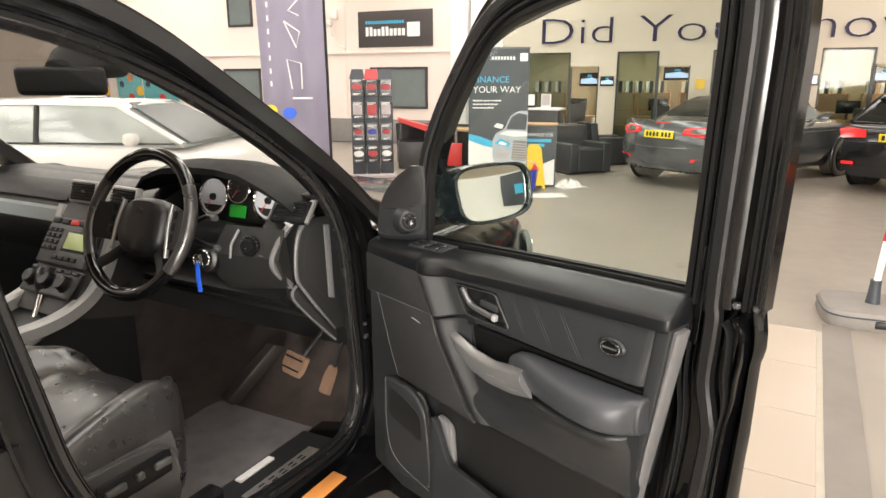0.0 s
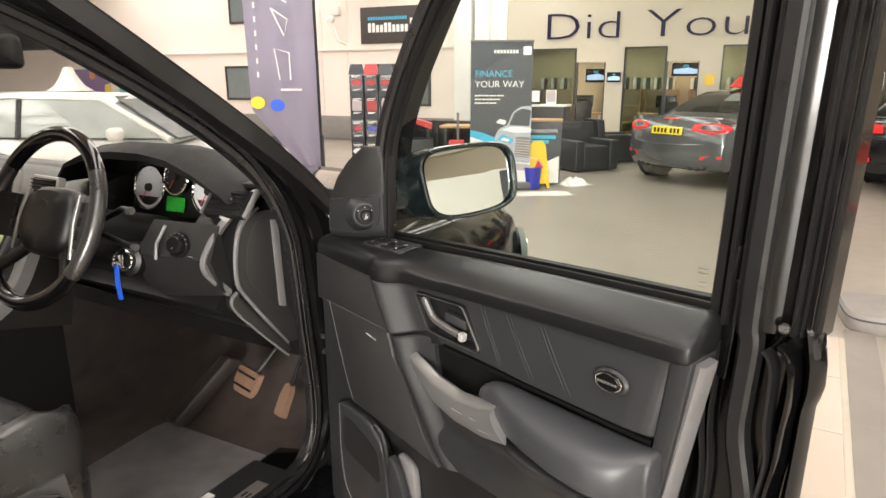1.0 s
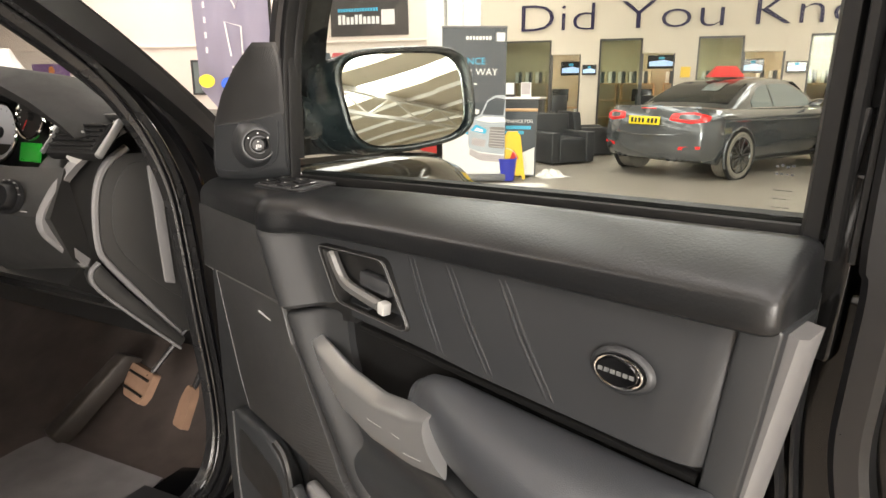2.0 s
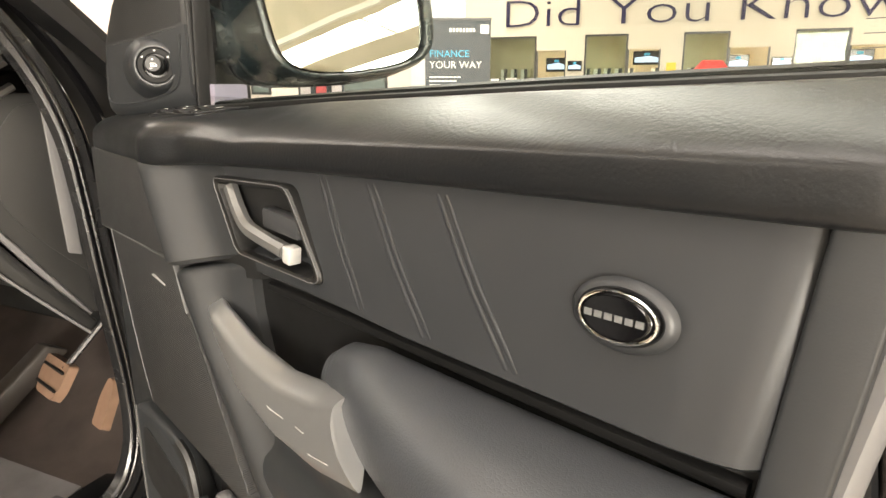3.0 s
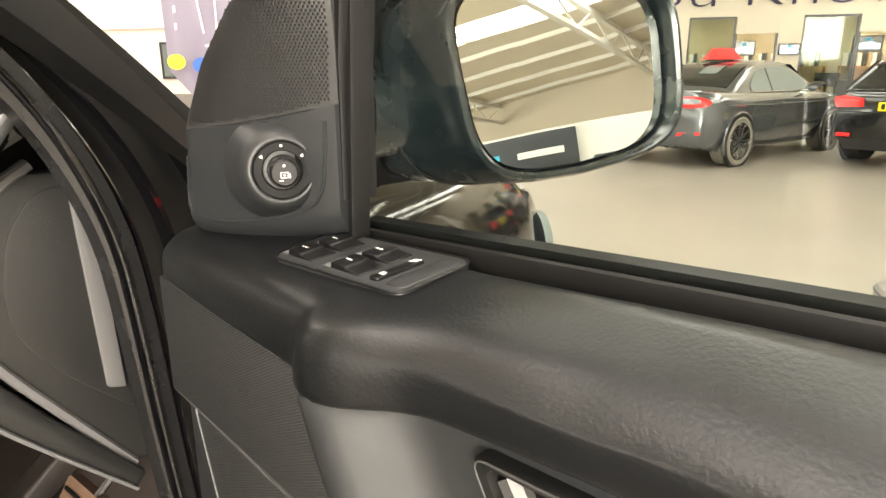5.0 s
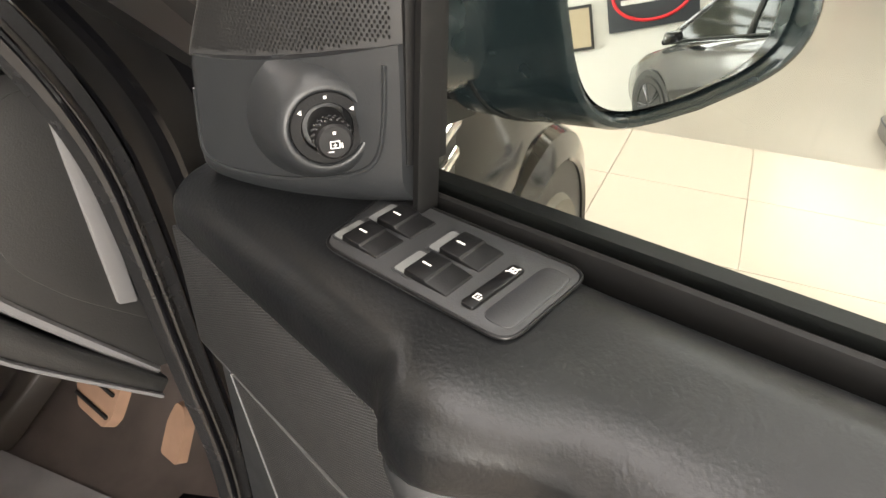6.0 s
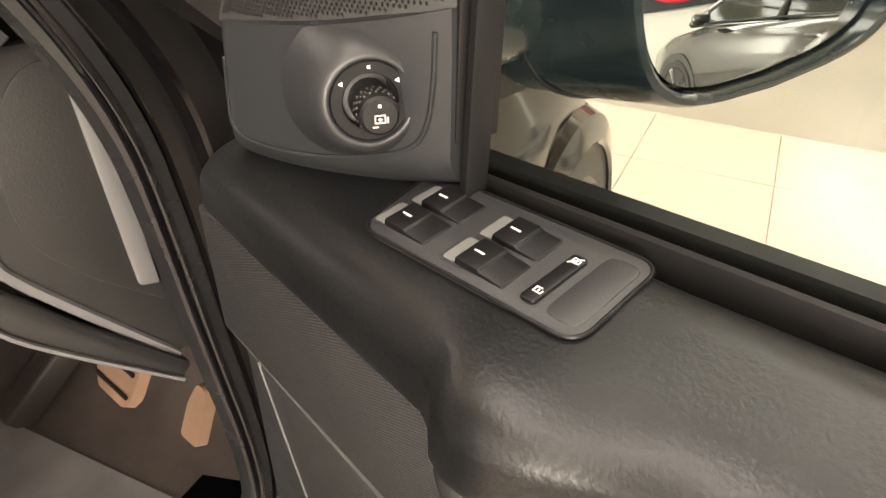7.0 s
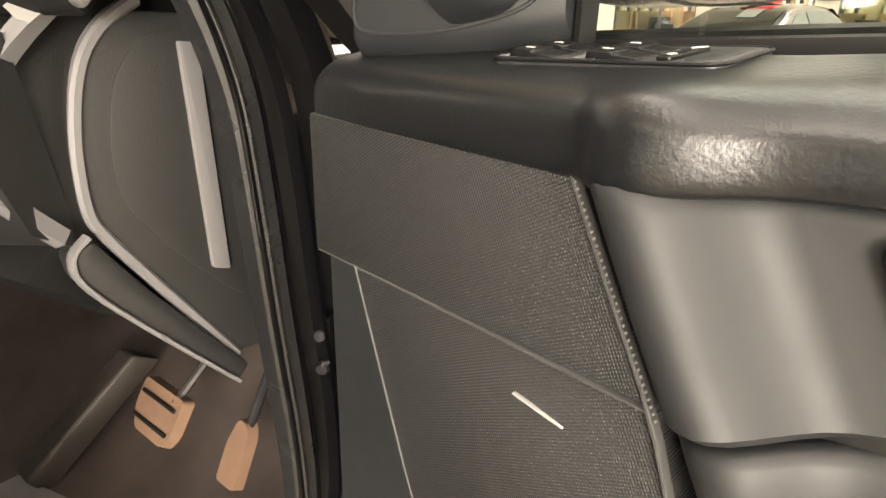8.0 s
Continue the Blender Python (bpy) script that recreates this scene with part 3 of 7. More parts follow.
bars([(-0.6, -0.05, 0.7, 0.10)], lambda x, z, d: Vector((x, -d - 0.017, z)), "plainwhite", hs)
bars([(0.38, -0.08, 0.16, 0.16)], lambda x, z, d: Vector((x, -d - 0.017, z)), "cyan", hs, "square")

# tiled bay
bed = setting("floor_tiles", span(-7.6, 0, -9.5, 0, -0.012, -0.004), "grout", "cream glossy square floor tiles with grey joints", "tiled floor", TILES)
edge = setting("trim_tile_edge", span(0.0, 0.16, -9.5, 0.16, -0.012, 0.001), "stonegrey", "worn cement strip round the tiled floor", "floor strip", TILES)
tile_mesh = None
TS = 0.63
for ix in range(12):
    for iy in range(15):
        x, y = -TS * (ix + 0.5) - 0.03, -TS * (iy + 0.5) - 0.02
        if tile_mesh is None:
            t0 = part("tile", box((0, 0, 0), (TS - 0.004, TS - 0.004, 0.008), 0.0012, segs=1), "tile", bed)
            tile_mesh = t0.data
            ob = t0
        else:
            ob = new("tile", tile_mesh)
            ob.parent = bed
        ob.matrix_basis = Matrix.Translation((x, y, 0))
# ---- the car with its open door ----
CAR = Matrix.Translation((-0.155, 1.60, 0)) @ pose(0, 0, 0, 0, 0, -41)
car = thing("car", "glossy black sport utility car with the driver's door open", "car", CAR)


def D(u, z, v):
    """Door frame: u from the hinge, z up, v towards the cabin."""
    return Vector((u, -v, z))


def slab(pts, v0, v1, bev=0.004, segs=2):
    return prism(pts, D, v0, v1, bev, segs)


def soft_ring(u, ring, rounds=2):
    return [D(u, p.y, p.x) for p in smoothed([(a, b, 0) for a, b in ring], rounds, True)]


def line(pts, r, n=6, rounds=2, closed=False):
    return tube(smoothed([D(*p) for p in pts], rounds, closed), r, n, closed, up=(0, 1, 0.013))


def strip(pts, w, h, rounds=2):
    """A flat ribbon with rounded shoulders that lies on the door, w wide and h proud."""
    prof = [(-w / 2, -0.004), (w / 2, -0.004), (w / 2, h * 0.6), (w * 0.3, h), (-w * 0.3, h), (-w / 2, h * 0.6)]
    return sweep(smoothed([D(*p) for p in pts], rounds), prof, up=(0, -1, 0.011))


FLANGE = mat("grey_flange_rubber", (0.010, 0.010, 0.0105), 0.34, vary=0.12, scale=5)

# outer skin and inner steel
door = part("front_door", slab([(-0.045, 0.40), (0.76, 0.40), (0.85, 0.56), (0.885, 0.80), (0.895, 1.19), (-0.045, 1.15)], -0.135, -0.105, 0.012, 3), "gloss", car, "open front door with a black leather inner panel")
door.matrix_basis = pose(0, 0, 0, 0, 0, -5.3)
part("inner_steel", slab([(-0.03, 0.43), (0.74, 0.43), (0.80, 0.56), (0.845, 0.80), (0.880, 1.185), (-0.03, 1.15)], -0.105, -0.078, 0.012, 3), "jamb", door)
part("inner_steel", slab([(-0.03, 0.43), (0.70, 0.43), (0.735, 0.56), (0.755, 0.80), (0.782, 1.165), (-0.03, 1.14)], -0.080, -0.042, 0.012, 3), "jamb", door)

# door card
part("door_card", slab([(-0.018, 0.56), (0.10, 0.53), (0.72, 0.55), (0.752, 0.85), (0.790, 1.135), (-0.018, 1.14)], -0.045, 0.0, 0.006), "card", door)


def swell(t):
    return lerp_at(t, (-0.1, 0, 0.06, 0.12, 0.18, 0.25, 0.32, 0.40, 0.50, 0.58, 0.66, 0.78, 1.2), (0, 0.05, 0.42, 0.78, 0.95, 1.0, 0.93, 0.70, 0.36, 0.14, 0.03, 0.0, 0))


def bolster_ring(u):
    zt = lerp_at(u, (-0.02, 0.26, 0.4, 0.6, 0.8), (1.182, 1.1915, 1.2015, 1.211, 1.219))
    zb = lerp_at(u, (-0.02, 0.2, 0.3, 0.46, 0.6, 0.8), (1.136, 1.140, 1.148, 1.155, 1.160, 1.166))
    bulge = swell((u - 0.208) / 0.130)
    vn = lerp_at(u, (-0.02, 0.05, 0.2, 0.33, 0.40, 0.8), (0.008, 0.016, 0.029, 0.022, 0.019, 0.018)) + 0.021 * bulge
    k = lerp_at(u, (0.25, 0.36), (0.0, 1.0))
    ring = [(-0.066, zt - 0.004), (-0.045, zt + 0.001), (-0.02 - 0.012 * k, zt - 0.003), (vn - 0.014 - 0.010 * k, zt - 0.007 - 0.006 * k),
            (vn - 0.001, zt - 0.018 - 0.008 * k), (vn + 0.001, zb + 0.018), (vn + 0.001, zb + 0.005), (vn - 0.003, zb + 0.001), (vn - 0.012, zb), (-0.03, zb), (-0.066, zb)]
    return soft_ring(u, ring, 3)


us = [-0.005 + 0.793 * i / 80 for i in range(81)]
rings = [bolster_ring(u) for u in us]


def closing(rings, first, last, du):
    """Rounded ends for a loft."""
    out = []
    for k, ring in ((0, rings[0]), (1, rings[-1])):
        c = sum(ring, Vector()) / len(ring)
        steps = [(math.sin(a), 1 - math.cos(a)) for a in (math.pi / 2 * j / 4 for j in range(1, 5))]
        fan = [[c + (p - c) * (1 - 0.22 * s[1]) + Vector(((du if k else -du) * s[0], 0, 0)) for p in ring] for s in steps]
        out.append(fan)
    return (out[0][::-1] if first else []) + rings + (out[1] if last else [])


part("bolster", loft(closing(closing(rings, True, False, 0.008), False, True, 0.014)), "bolsterhide", door)
part("end_trim", slab(rounded([(0.778, 1.172), (0.804, 1.174), (0.795, 1.10), (0.760, 0.85), (0.740, 0.85)], 0.006), -0.05, 0.012, 0.010, 3), "card", door)
part("pillar_filler", slab(rounded([(0.782, 1.14), (0.812, 1.13), (0.820, 1.26), (0.800, 1.26)], 0.008), -0.11, -0.060, 0.008, 3), "jamb", door)
part("waist_seal", sweep([D(0.13, 1.188, -0.0715), D(0.40, 1.202, -0.0715), D(0.60, 1.211, -0.0715), D(0.80, 1.218, -0.0715)], [(-0.0032, -0.02), (0.0032, -0.02), (0.0032, 0.000), (0.0022, 0.0032), (0.0, 0.0044), (-0.0022, 0.0032), (-0.0032, 0.000)], up=(0, 0, 1)), "rubber", door)
part("waist_lip", sweep([D(0.13, 1.193, -0.084), D(0.40, 1.207, -0.084), D(0.60, 1.216, -0.084), D(0.80, 1.223, -0.084)], [(-0.004, -0.03), (0.004, -0.03), (0.004, 0.002), (-0.004, 0.004)], up=(0, 0, 1)), "rubber", door)


# leather inlay, leaning inwards at its foot, with a dished surround for the badge
BEZEL = [(0.313, 1.140), (0.432, 1.1445), (0.4715, 1.0815), (0.465, 1.0755), (0.348, 1.0785)]


def inlay_v(u, z):
    inside = all((b[0] - a[0]) * (z - a[1]) - (b[1] - a[1]) * (u - a[0]) < -0.0055 * math.dist(a, b) for a, b in zip(BEZEL, BEZEL[1:] + BEZEL[:1]))
    if inside:
        return -0.003
    k = min(1.0, max(0.0, (1.156 - z) / 0.092))
    foot = lerp_at(u, (0.30, 0.44, 0.56, 0.74, 0.79), (0.010, 0.014, 0.021, 0.021, 0.016))
    return 0.008 + (foot - 0.008) * k + 0.0015 * math.sin(math.pi * k)


def inlay_ring(u):
    zb = lerp_at(u, (0.30, 0.5, 0.79), (1.063, 1.064, 1.061))
    zt = lerp_at(u, (0.30, 0.46, 0.6, 0.79), (1.150, 1.158, 1.163, 1.168))
    sink = lerp_at(u, (0.765, 0.775, 0.783), (0.0, 0.002, 0.008))
    pts = [(inlay_v(u, zt + (zb - zt) * k / 24) - sink, zt + (zb - zt) * k / 24) for k in range(24)]
    pts += [(inlay_v(u, zb) - sink, zb + 0.003), (inlay_v(u, zb) - 0.004 - sink, zb), (-0.012, zb)]
    return [D(u + 0.17 * (b - 1.163) * max(0.0, (u - 0.66) / 0.12), b, a) for a, b in [(-0.012, zt)] + pts]


part("inlay", loft([inlay_ring(0.295 + 0.488 * i / 122) for i in range(123)]), "inlayhide", door)
for u0, u1 in ((0.463, 0.516), (0.516, 0.580), (0.581, 0.644)):
    for du in (-0.0034, 0.0034):
        run = [(u0 + (u1 - u0) * q / 8 + du, 1.154 - 0.084 * q / 8) for q in range(9)]
        part("stitched_seam", strip([(a, b, inlay_v(a, b) + 0.0004 - 0.0016 * abs(q - 4) / 4) for q, (a, b) in enumerate(run)], 0.0038, 0.0013, 1), "inlayhide", door)
em = aim(D(0.7045, 1.1172, 0.0205), (0, -1, 0.10))
badge = part("badge", lathe([(0.0, 0.006), (0.82, 0.006), (0.92, 0.004), (0.96, 0.0)], em @ Matrix.Diagonal((0.0190, 0.0112, 1, 1)), 40), "gloss", door, "black oval badge with silver bars")
el = [em @ Vector((0.0187 * math.cos(a), 0.0110 * math.sin(a), 0.004)) for a in (2 * math.pi * i / 48 for i in range(48))]
part("rim", tube(el, 0.0010, 8, True, up=(0, 1, 0)), "chrome", badge)
bm = None
for k, (r, h) in enumerate(((1.06, 0.0010), (1.12, 0.0019), (1.20, 0.0015), (1.29, 0.0003), (1.38, -0.0020))):
    ring = [em @ Vector((0.0190 * r * math.cos(a), 0.0112 * (r + 0.35 * (r - 1)) * math.sin(a), h)) for a in (2 * math.pi * i / 48 for i in range(48))]
    bm = (bm or []) + [ring]
part("surround", loft(bm, caps=False), "inlayhide", door)
rows = [(-0.0146 + 0.0050 * k, -0.0015, 0.0036, 0.0029) for k in range(6)]
bars(rows, lambda x, z, d: em @ Vector((x, z, 0.0062 + d * 0.3)), "silver", badge)

# speaker panels, leaning outwards towards the hinge
def lean(u, z, v):
    return D(u, z, v + 0.080 * (u - 0.04))


part("speaker_cloth", prism([(-0.014, 1.047), (-0.014, 1.143), (0.208, 1.143), (0.2585, 1.0565)], lean, -0.02, 0.016, 0.002), "cloth", door)
grille = part("speaker_grille", prism([(0.0385, 1.0495), (0.257, 1.0535), (0.272, 1.01), (0.372, 0.872), (0.400, 0.853), (0.240, 0.858), (0.121, 0.859), (0.097, 0.902)], lambda u, z, v: D(u, z, v + 0.064 * (u - 0.03)), -0.01, 0.0165, 0.002), "cloth", door)
part("piping", strip([(0.208, 1.144, 0.030), (0.234, 1.098, 0.0335), (0.2585, 1.0555, 0.0355), (0.273, 1.010, 0.034)], 0.0022, 0.0014, 1), "pipe", door)
for k in range(34):
    w = k / 33
    part("stitch", box(D(0.2105 + 0.0505 * w, 1.142 - 0.0870 * w, 0.0315 + 0.0052 * w), (0.0011, 0.0011, 0.0016), 0.0003, pose(0, 0, 0, 0, 24, 0), segs=1), "greytrim", door)
part("piping", strip([(-0.012, 1.0475, 0.0105), (0.10, 1.0515, 0.021), (0.2565, 1.0555, 0.034)], 0.0016, 0.0010, 1), "pipe", door)
part("piping", strip([(0.0385, 1.0505, 0.0165), (0.066, 0.981, 0.0185), (0.098, 0.902, 0.0205), (0.122, 0.860, 0.0215)], 0.0014, 0.0012, 1), "pipe", door)
part("maker_plate", slab([(0.1825, 1.0272), (0.2135, 1.0224), (0.2136, 1.0234), (0.1826, 1.0282)], 0.0265, 0.0295, 0.0004), "satin", grille, "tiny silver maker's plate")


# raised band between bolster and grab handle: a quick rise, then a long fall towards the rear
def band_ring(k):
    u0, u1 = lerp_at(k, (0, 1), (0.211, 0.2595)), lerp_at(k, (0, 1), (0.318, 0.356))
    sink = lerp_at(k, (0, 0.04, 0.955, 1), (0.003, 0.0, 0.0, 0.005))
    low = lambda u: 1.149 - k * (0.0935 - 0.20 * (u - 0.2595))
    pts = [(u0 + (u1 - u0) * j / 24, lerp_at(j / 24, (0, 0.35, 1), (0.025, 0.022, 0.009)) - sink + 0.027 * swell(j / 24)) for j in range(25)]
    return [D(u, low(u), v) for u, v in pts + [(u1, -0.01), (u0, -0.01)]]


part("band", loft([band_ring(k) for k in (0, 0.02, 0.04, 0.1, 0.25, 0.4, 0.55, 0.7, 0.85, 0.93, 0.955, 0.97, 0.985, 1)]), "bandskin", door)
part("groove", slab([(0.252, 1.060), (0.372, 1.082), (0.376, 1.060), (0.258, 1.042)], -0.01, 0.012, 0), "black", door)


# grab-handle mount, armrest tray and lower trim
def mount_ring(k):
    top = lambda u: 1.0515 + 0.20 * (u - 0.2595)
    u0 = lerp_at(k, (0, 0.18, 0.9, 1), (0.262, 0.278, 0.372, 0.395))
    u1 = lerp_at(k, (0, 0.15, 0.4, 1), (0.358, 0.356, 0.372, 0.46))
    sink = lerp_at(k, (0, 0.012, 0.03), (0.006, 0.002, 0.0))
    out = lerp_at(k, (0, 0.2, 0.6, 1), (0.022, 0.018, 0.012, 0.006))
    base = lerp_at(k, (0, 0.5, 1), (0.023, 0.026, 0.028))
    pts = [(u0 + (u1 - u0) * j / 18, base - (base - 0.010) * (j / 18) ** 2 - sink + out * swell(j / 18)) for j in range(19)]
    return [D(u, top(u) + (0.8545 - top(u)) * k, v) for u, v in pts + [(u1, -0.01), (u0, -0.01)]]


part("handle_mount", loft([mount_ring(k) for k in (0, 0.006, 0.012, 0.03, 0.1, 0.2, 0.3, 0.4, 0.5, 0.6, 0.7, 0.8, 0.9, 1)]), "bandskin", door)
# near-black face gives this shallow tray the shade of a deeper recess
part("tray", slab([(0.33, 0.975), (0.33, 1.066), (0.766, 1.064), (0.757, 0.975)], -0.01, 0.001, 0.003), "rubber", door)
part("tray_rib", strip([(0.375, 1.053, 0.001), (0.55, 1.052, 0.003), (0.760, 1.049, 0.003)], 0.008, 0.005), "rubber", door)


def lower_ring(u):
    out = lerp_at(u, (0.40, 0.50, 0.555, 0.60, 0.70, 0.745, 0.775), (0.024, 0.040, 0.056, 0.070, 0.082, 0.076, 0.040))
    top = lerp_at(u, (0.40, 0.50, 0.56, 0.77), (0.965, 0.968, 0.982, 0.990))
    ring = [(-0.008, top), (out * 0.5, top), (out, top - 0.002), (out + 0.001, top - 0.012), (out * 0.66, top - 0.040), (0.034, 0.90), (0.026, 0.858), (0.016, 0.846), (-0.008, 0.846)]
    return soft_ring(u, ring)


part("lower_trim", loft([lower_ring(0.385 + 0.380 * i / 30) for i in range(31)]), "card", door)


def pad_ring(u):
    e = max(0.0, (u - 0.690) / 0.088)
    k = max(0.25, math.sqrt(max(0.0, 1 - e ** 2.4)))
    vf = lerp_at(u, (0.49, 0.52, 0.545, 0.60, 0.66, 0.72), (0.034, 0.044, 0.054, 0.072, 0.086, 0.092)) * k + 0.010 * (1 - k)
    zt = lerp_at(u, (0.48, 0.50, 0.53, 0.64, 0.80), (1.026, 1.043, 1.049, 1.049, 1.050))
    lip = max(0.008, vf * 0.26)
    ring = [(0.002, 0.99), (0.002, zt - 0.014), (0.010, zt - 0.001), (vf * 0.45, zt + 0.001), (vf - lip, zt - 0.002), (vf - 0.003, zt - 0.012), (vf + 0.002, zt - 0.034), (vf - 0.003, 0.990), (vf * 0.6, 0.982), (0.01, 0.982)]
    return soft_ring(u, ring, 3)


part("armrest", loft(closing([pad_ring(0.489 + 0.282 * (i / 40)) for i in range(41)], True, True, 0.007)), "padleather", door)

# satin silver grab handle
def grip_at(t):
    v = lerp_at(t, (0, 0.10, 0.35, 0.7, 1), (0.032, 0.041, 0.048, 0.053, 0.058))
    z = lerp_at(t, (0, 0.12, 0.35, 0.6, 0.85, 1), (1.036, 1.034, 1.020, 1.014, 1.022, 1.033))
    low = lerp_at(t, (0, 0.06, 0.12, 0.3, 0.6, 0.8, 1), (0.016, 0.026, 0.036, 0.043, 0.043, 0.044, 0.042))
    back = lerp_at(t, (0, 0.3, 0.7, 1), (0.006, 0.0, -0.008, -0.016))
    return 0.314 + 0.230 * t, v, z, low, back


grip = []
for i in range(29):
    t = i / 28
    u, v, z, low, back = grip_at(t)
    w = lerp_at(t, (0, 0.3, 1), (0.020, 0.024, 0.028))
    ring = [(v - w, z - 0.008), (v - w * 0.7, z), (v - 0.010, z - 0.003), (v - 0.001, z - 0.009), (v, z - 0.015), (v - back, z - low), (v - back - 0.006, z - low), (v - w, z - 0.026)]
    end = lambda y: t ** 4 * (0.092 * ((z - y) / low) ** 2 - 0.058 * (z - y) / low)
    grip.append([D(u + end(p.y), p.y, p.x) for p in smoothed([(a, b, 0) for a, b in ring], 2, True)])
handle = part("pull_handle", loft(closing(grip, True, False, 0.008)), "silver", door, "satin silver grab handle with scuffs")


def blade(t, s):
    """A place on the outer face of the grab handle."""
    u, v, z, low, back = grip_at(t)
    return D(u + t ** 4 * (0.092 * (0.3 + 0.7 * s) ** 2 - 0.058 * (0.3 + 0.7 * s)), z - 0.014 - (low - 0.016) * s, v + 0.0003 - back * s)


for t0, t1, s in ((0.58, 0.69, 0.42), (0.78, 0.83, 0.45), (0.84, 0.93, 0.80)):
    part("scuff", tube([blade(t0 + (t1 - t0) * q / 6, s + 0.03 * q / 6) for q in range(7)], 0.0004, 5, up=(0, 1, 0)), "satin", handle)

# inner release handle in its bezel
bez = rounded(BEZEL, 0.010)
inb = rounded([(0.324, 1.131), (0.426, 1.137), (0.456, 1.086), (0.358, 1.090)], 0.010)
mid = (0.392, 1.108)
inset = lambda f, v: [D(p[0] + (mid[0] - p[0]) * f, p[1] + (mid[1] - p[1]) * f, v) for p in bez]
part("handle_bezel", loft([inset(0.0, 0.004), inset(0.0, 0.0165), inset(0.035, 0.0185), inset(0.11, 0.0175), inset(0.19, 0.0005)], caps=False), "soft", door)
part("bezel_line", tube(inset(0.03, 0.0184), 0.0006, 6, True, up=(0, 1, 0.013)), "pipe", door)
part("handle_cup", slab(inb, 0.0002, 0.0018, 0), "black", door)
lever = part("release_lever", sweep(smoothed([D(0.331, 1.132, 0.011), D(0.344, 1.116, 0.013), D(0.360, 1.102, 0.015), D(0.384, 1.0985, 0.017), D(0.424, 1.0935, 0.018)], 2), [(-0.0055, -0.005), (0.005, -0.005), (0.0055, 0.001), (0.003, 0.004), (-0.003, 0.004), (-0.006, 0.000)], up=(0, -1, 0)), "leversilver", door, "silver release lever")
part("tip", box(D(0.4310, 1.0925, 0.0160), (0.0105, 0.011, 0.0135), 0.0016, pose(0, 0, 0, 0, 8, 0)), "satin", lever)
part("lock_block", box(D(0.411, 1.1125, 0.008), (0.050, 0.012, 0.0165), 0.003, pose(0, 0, 0, 0, 4, 0)), "packgrey", door)


# lower pockets
def pocket_rim(pts, v, r=0.005):
    return line([(a, b, v) for a, b in pts], r, 8, 2)


part("front_pocket", slab(rounded([(0.060, 0.58), (0.245, 0.60), (0.225, 0.80), (0.17, 0.84), (0.060, 0.845)], 0.03), 0.0, 0.026, 0.008, 3), "card", door)
# flat black patch on the solid pocket stands for its shaded opening
part("front_pocket_mouth_shade", slab(rounded([(0.085, 0.745), (0.215, 0.715), (0.205, 0.79), (0.09, 0.825)], 0.02), 0.02, 0.027, 0), "black", door)
part("front_pocket_line", pocket_rim([(0.075, 0.84), (0.072, 0.70), (0.10, 0.62), (0.235, 0.60)], 0.027, 0.0015), "pipe", door)
part("pocket_rim", pocket_rim([(0.205, 0.845), (0.232, 0.835), (0.246, 0.76), (0.262, 0.66), (0.30, 0.60), (0.50, 0.575), (0.70, 0.575)], 0.030, 0.006), "soft", door)
# well floor is black for the shade inside the pocket
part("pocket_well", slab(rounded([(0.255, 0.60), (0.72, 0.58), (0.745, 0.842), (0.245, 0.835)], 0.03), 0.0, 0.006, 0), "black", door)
part("pocket_front", slab(rounded([(0.262, 0.585), (0.72, 0.565), (0.735, 0.72), (0.50, 0.70), (0.32, 0.72), (0.285, 0.80), (0.262, 0.82)], 0.02), 0.03, 0.045, 0.006), "card", door)
part("pocket_lining", slab(rounded([(0.262, 0.62), (0.33, 0.60), (0.31, 0.80), (0.258, 0.815)], 0.02), 0.006, 0.022, 0.006), "greytrim", door)
part("grey_edge", sweep(smoothed([D(0.806, 1.168, -0.006), D(0.795, 1.10, -0.006), D(0.777, 0.99, -0.006), D(0.753, 0.85, -0.006), D(0.722, 0.60, -0.006)], 2), [(-0.008, -0.025), (0.008, -0.025), (0.008, 0.006), (-0.004, 0.010), (-0.008, 0.004)], up=(0, -1, 0)), "greytrim", door)

# window frame: opening, then ridges outwards
OPEN = [(0.152, 1.215), (0.153, 1.355), (0.20, 1.460), (0.26, 1.550), (0.337, 1.639), (0.42, 1.677), (0.55, 1.705), (0.70, 1.722), (0.770, 1.722), (0.797, 1.700), (0.800, 1.640), (0.794, 1.45), (0.786, 1.205)]


def around(off, v, low=None, fore=0.62):
    """The opening's outline pushed outwards by off (less along the sloping front)."""
    c, out = Vector((0.56, 1.40)), []
    for i, (u, z) in enumerate(OPEN):
        a, b = Vector(OPEN[max(0, i - 1)]), Vector(OPEN[min(len(OPEN) - 1, i + 1)])
        t = (b - a).normalized()
        n = Vector((-t.y, t.x))
        k = fore if i < 4 else (fore + 1) / 2 if i == 4 else 1.0
        p = Vector((u, z)) + n * off * k
        out.append(p)
    if low:
        out += [Vector(p) for p in low]
    return smoothed([D(p.x, p.y, v) for p in out], 2)


flat = lambda w, h: [(-w / 2, -h / 2), (w / 2, -h / 2), (w / 2, h * 0.3), (w * 0.3, h / 2), (-w * 0.3, h / 2), (-w / 2, h * 0.3)]
frame_up = (0, -1, 0.02)
slim = lambda s: lerp_at(s, (0, 0.26, 0.40, 1), (0.42, 0.42, 1, 1))    # the front upright is thin
part("glass_channel", sweep(around(0.004, -0.070, fore=1.9), flat(0.016, 0.024), frame_up, scale=slim), "rubber", door)
part("window_frame", sweep(around(0.037, -0.088, fore=1.2), flat(0.074, 0.050), frame_up, scale=slim), "jamb", door)
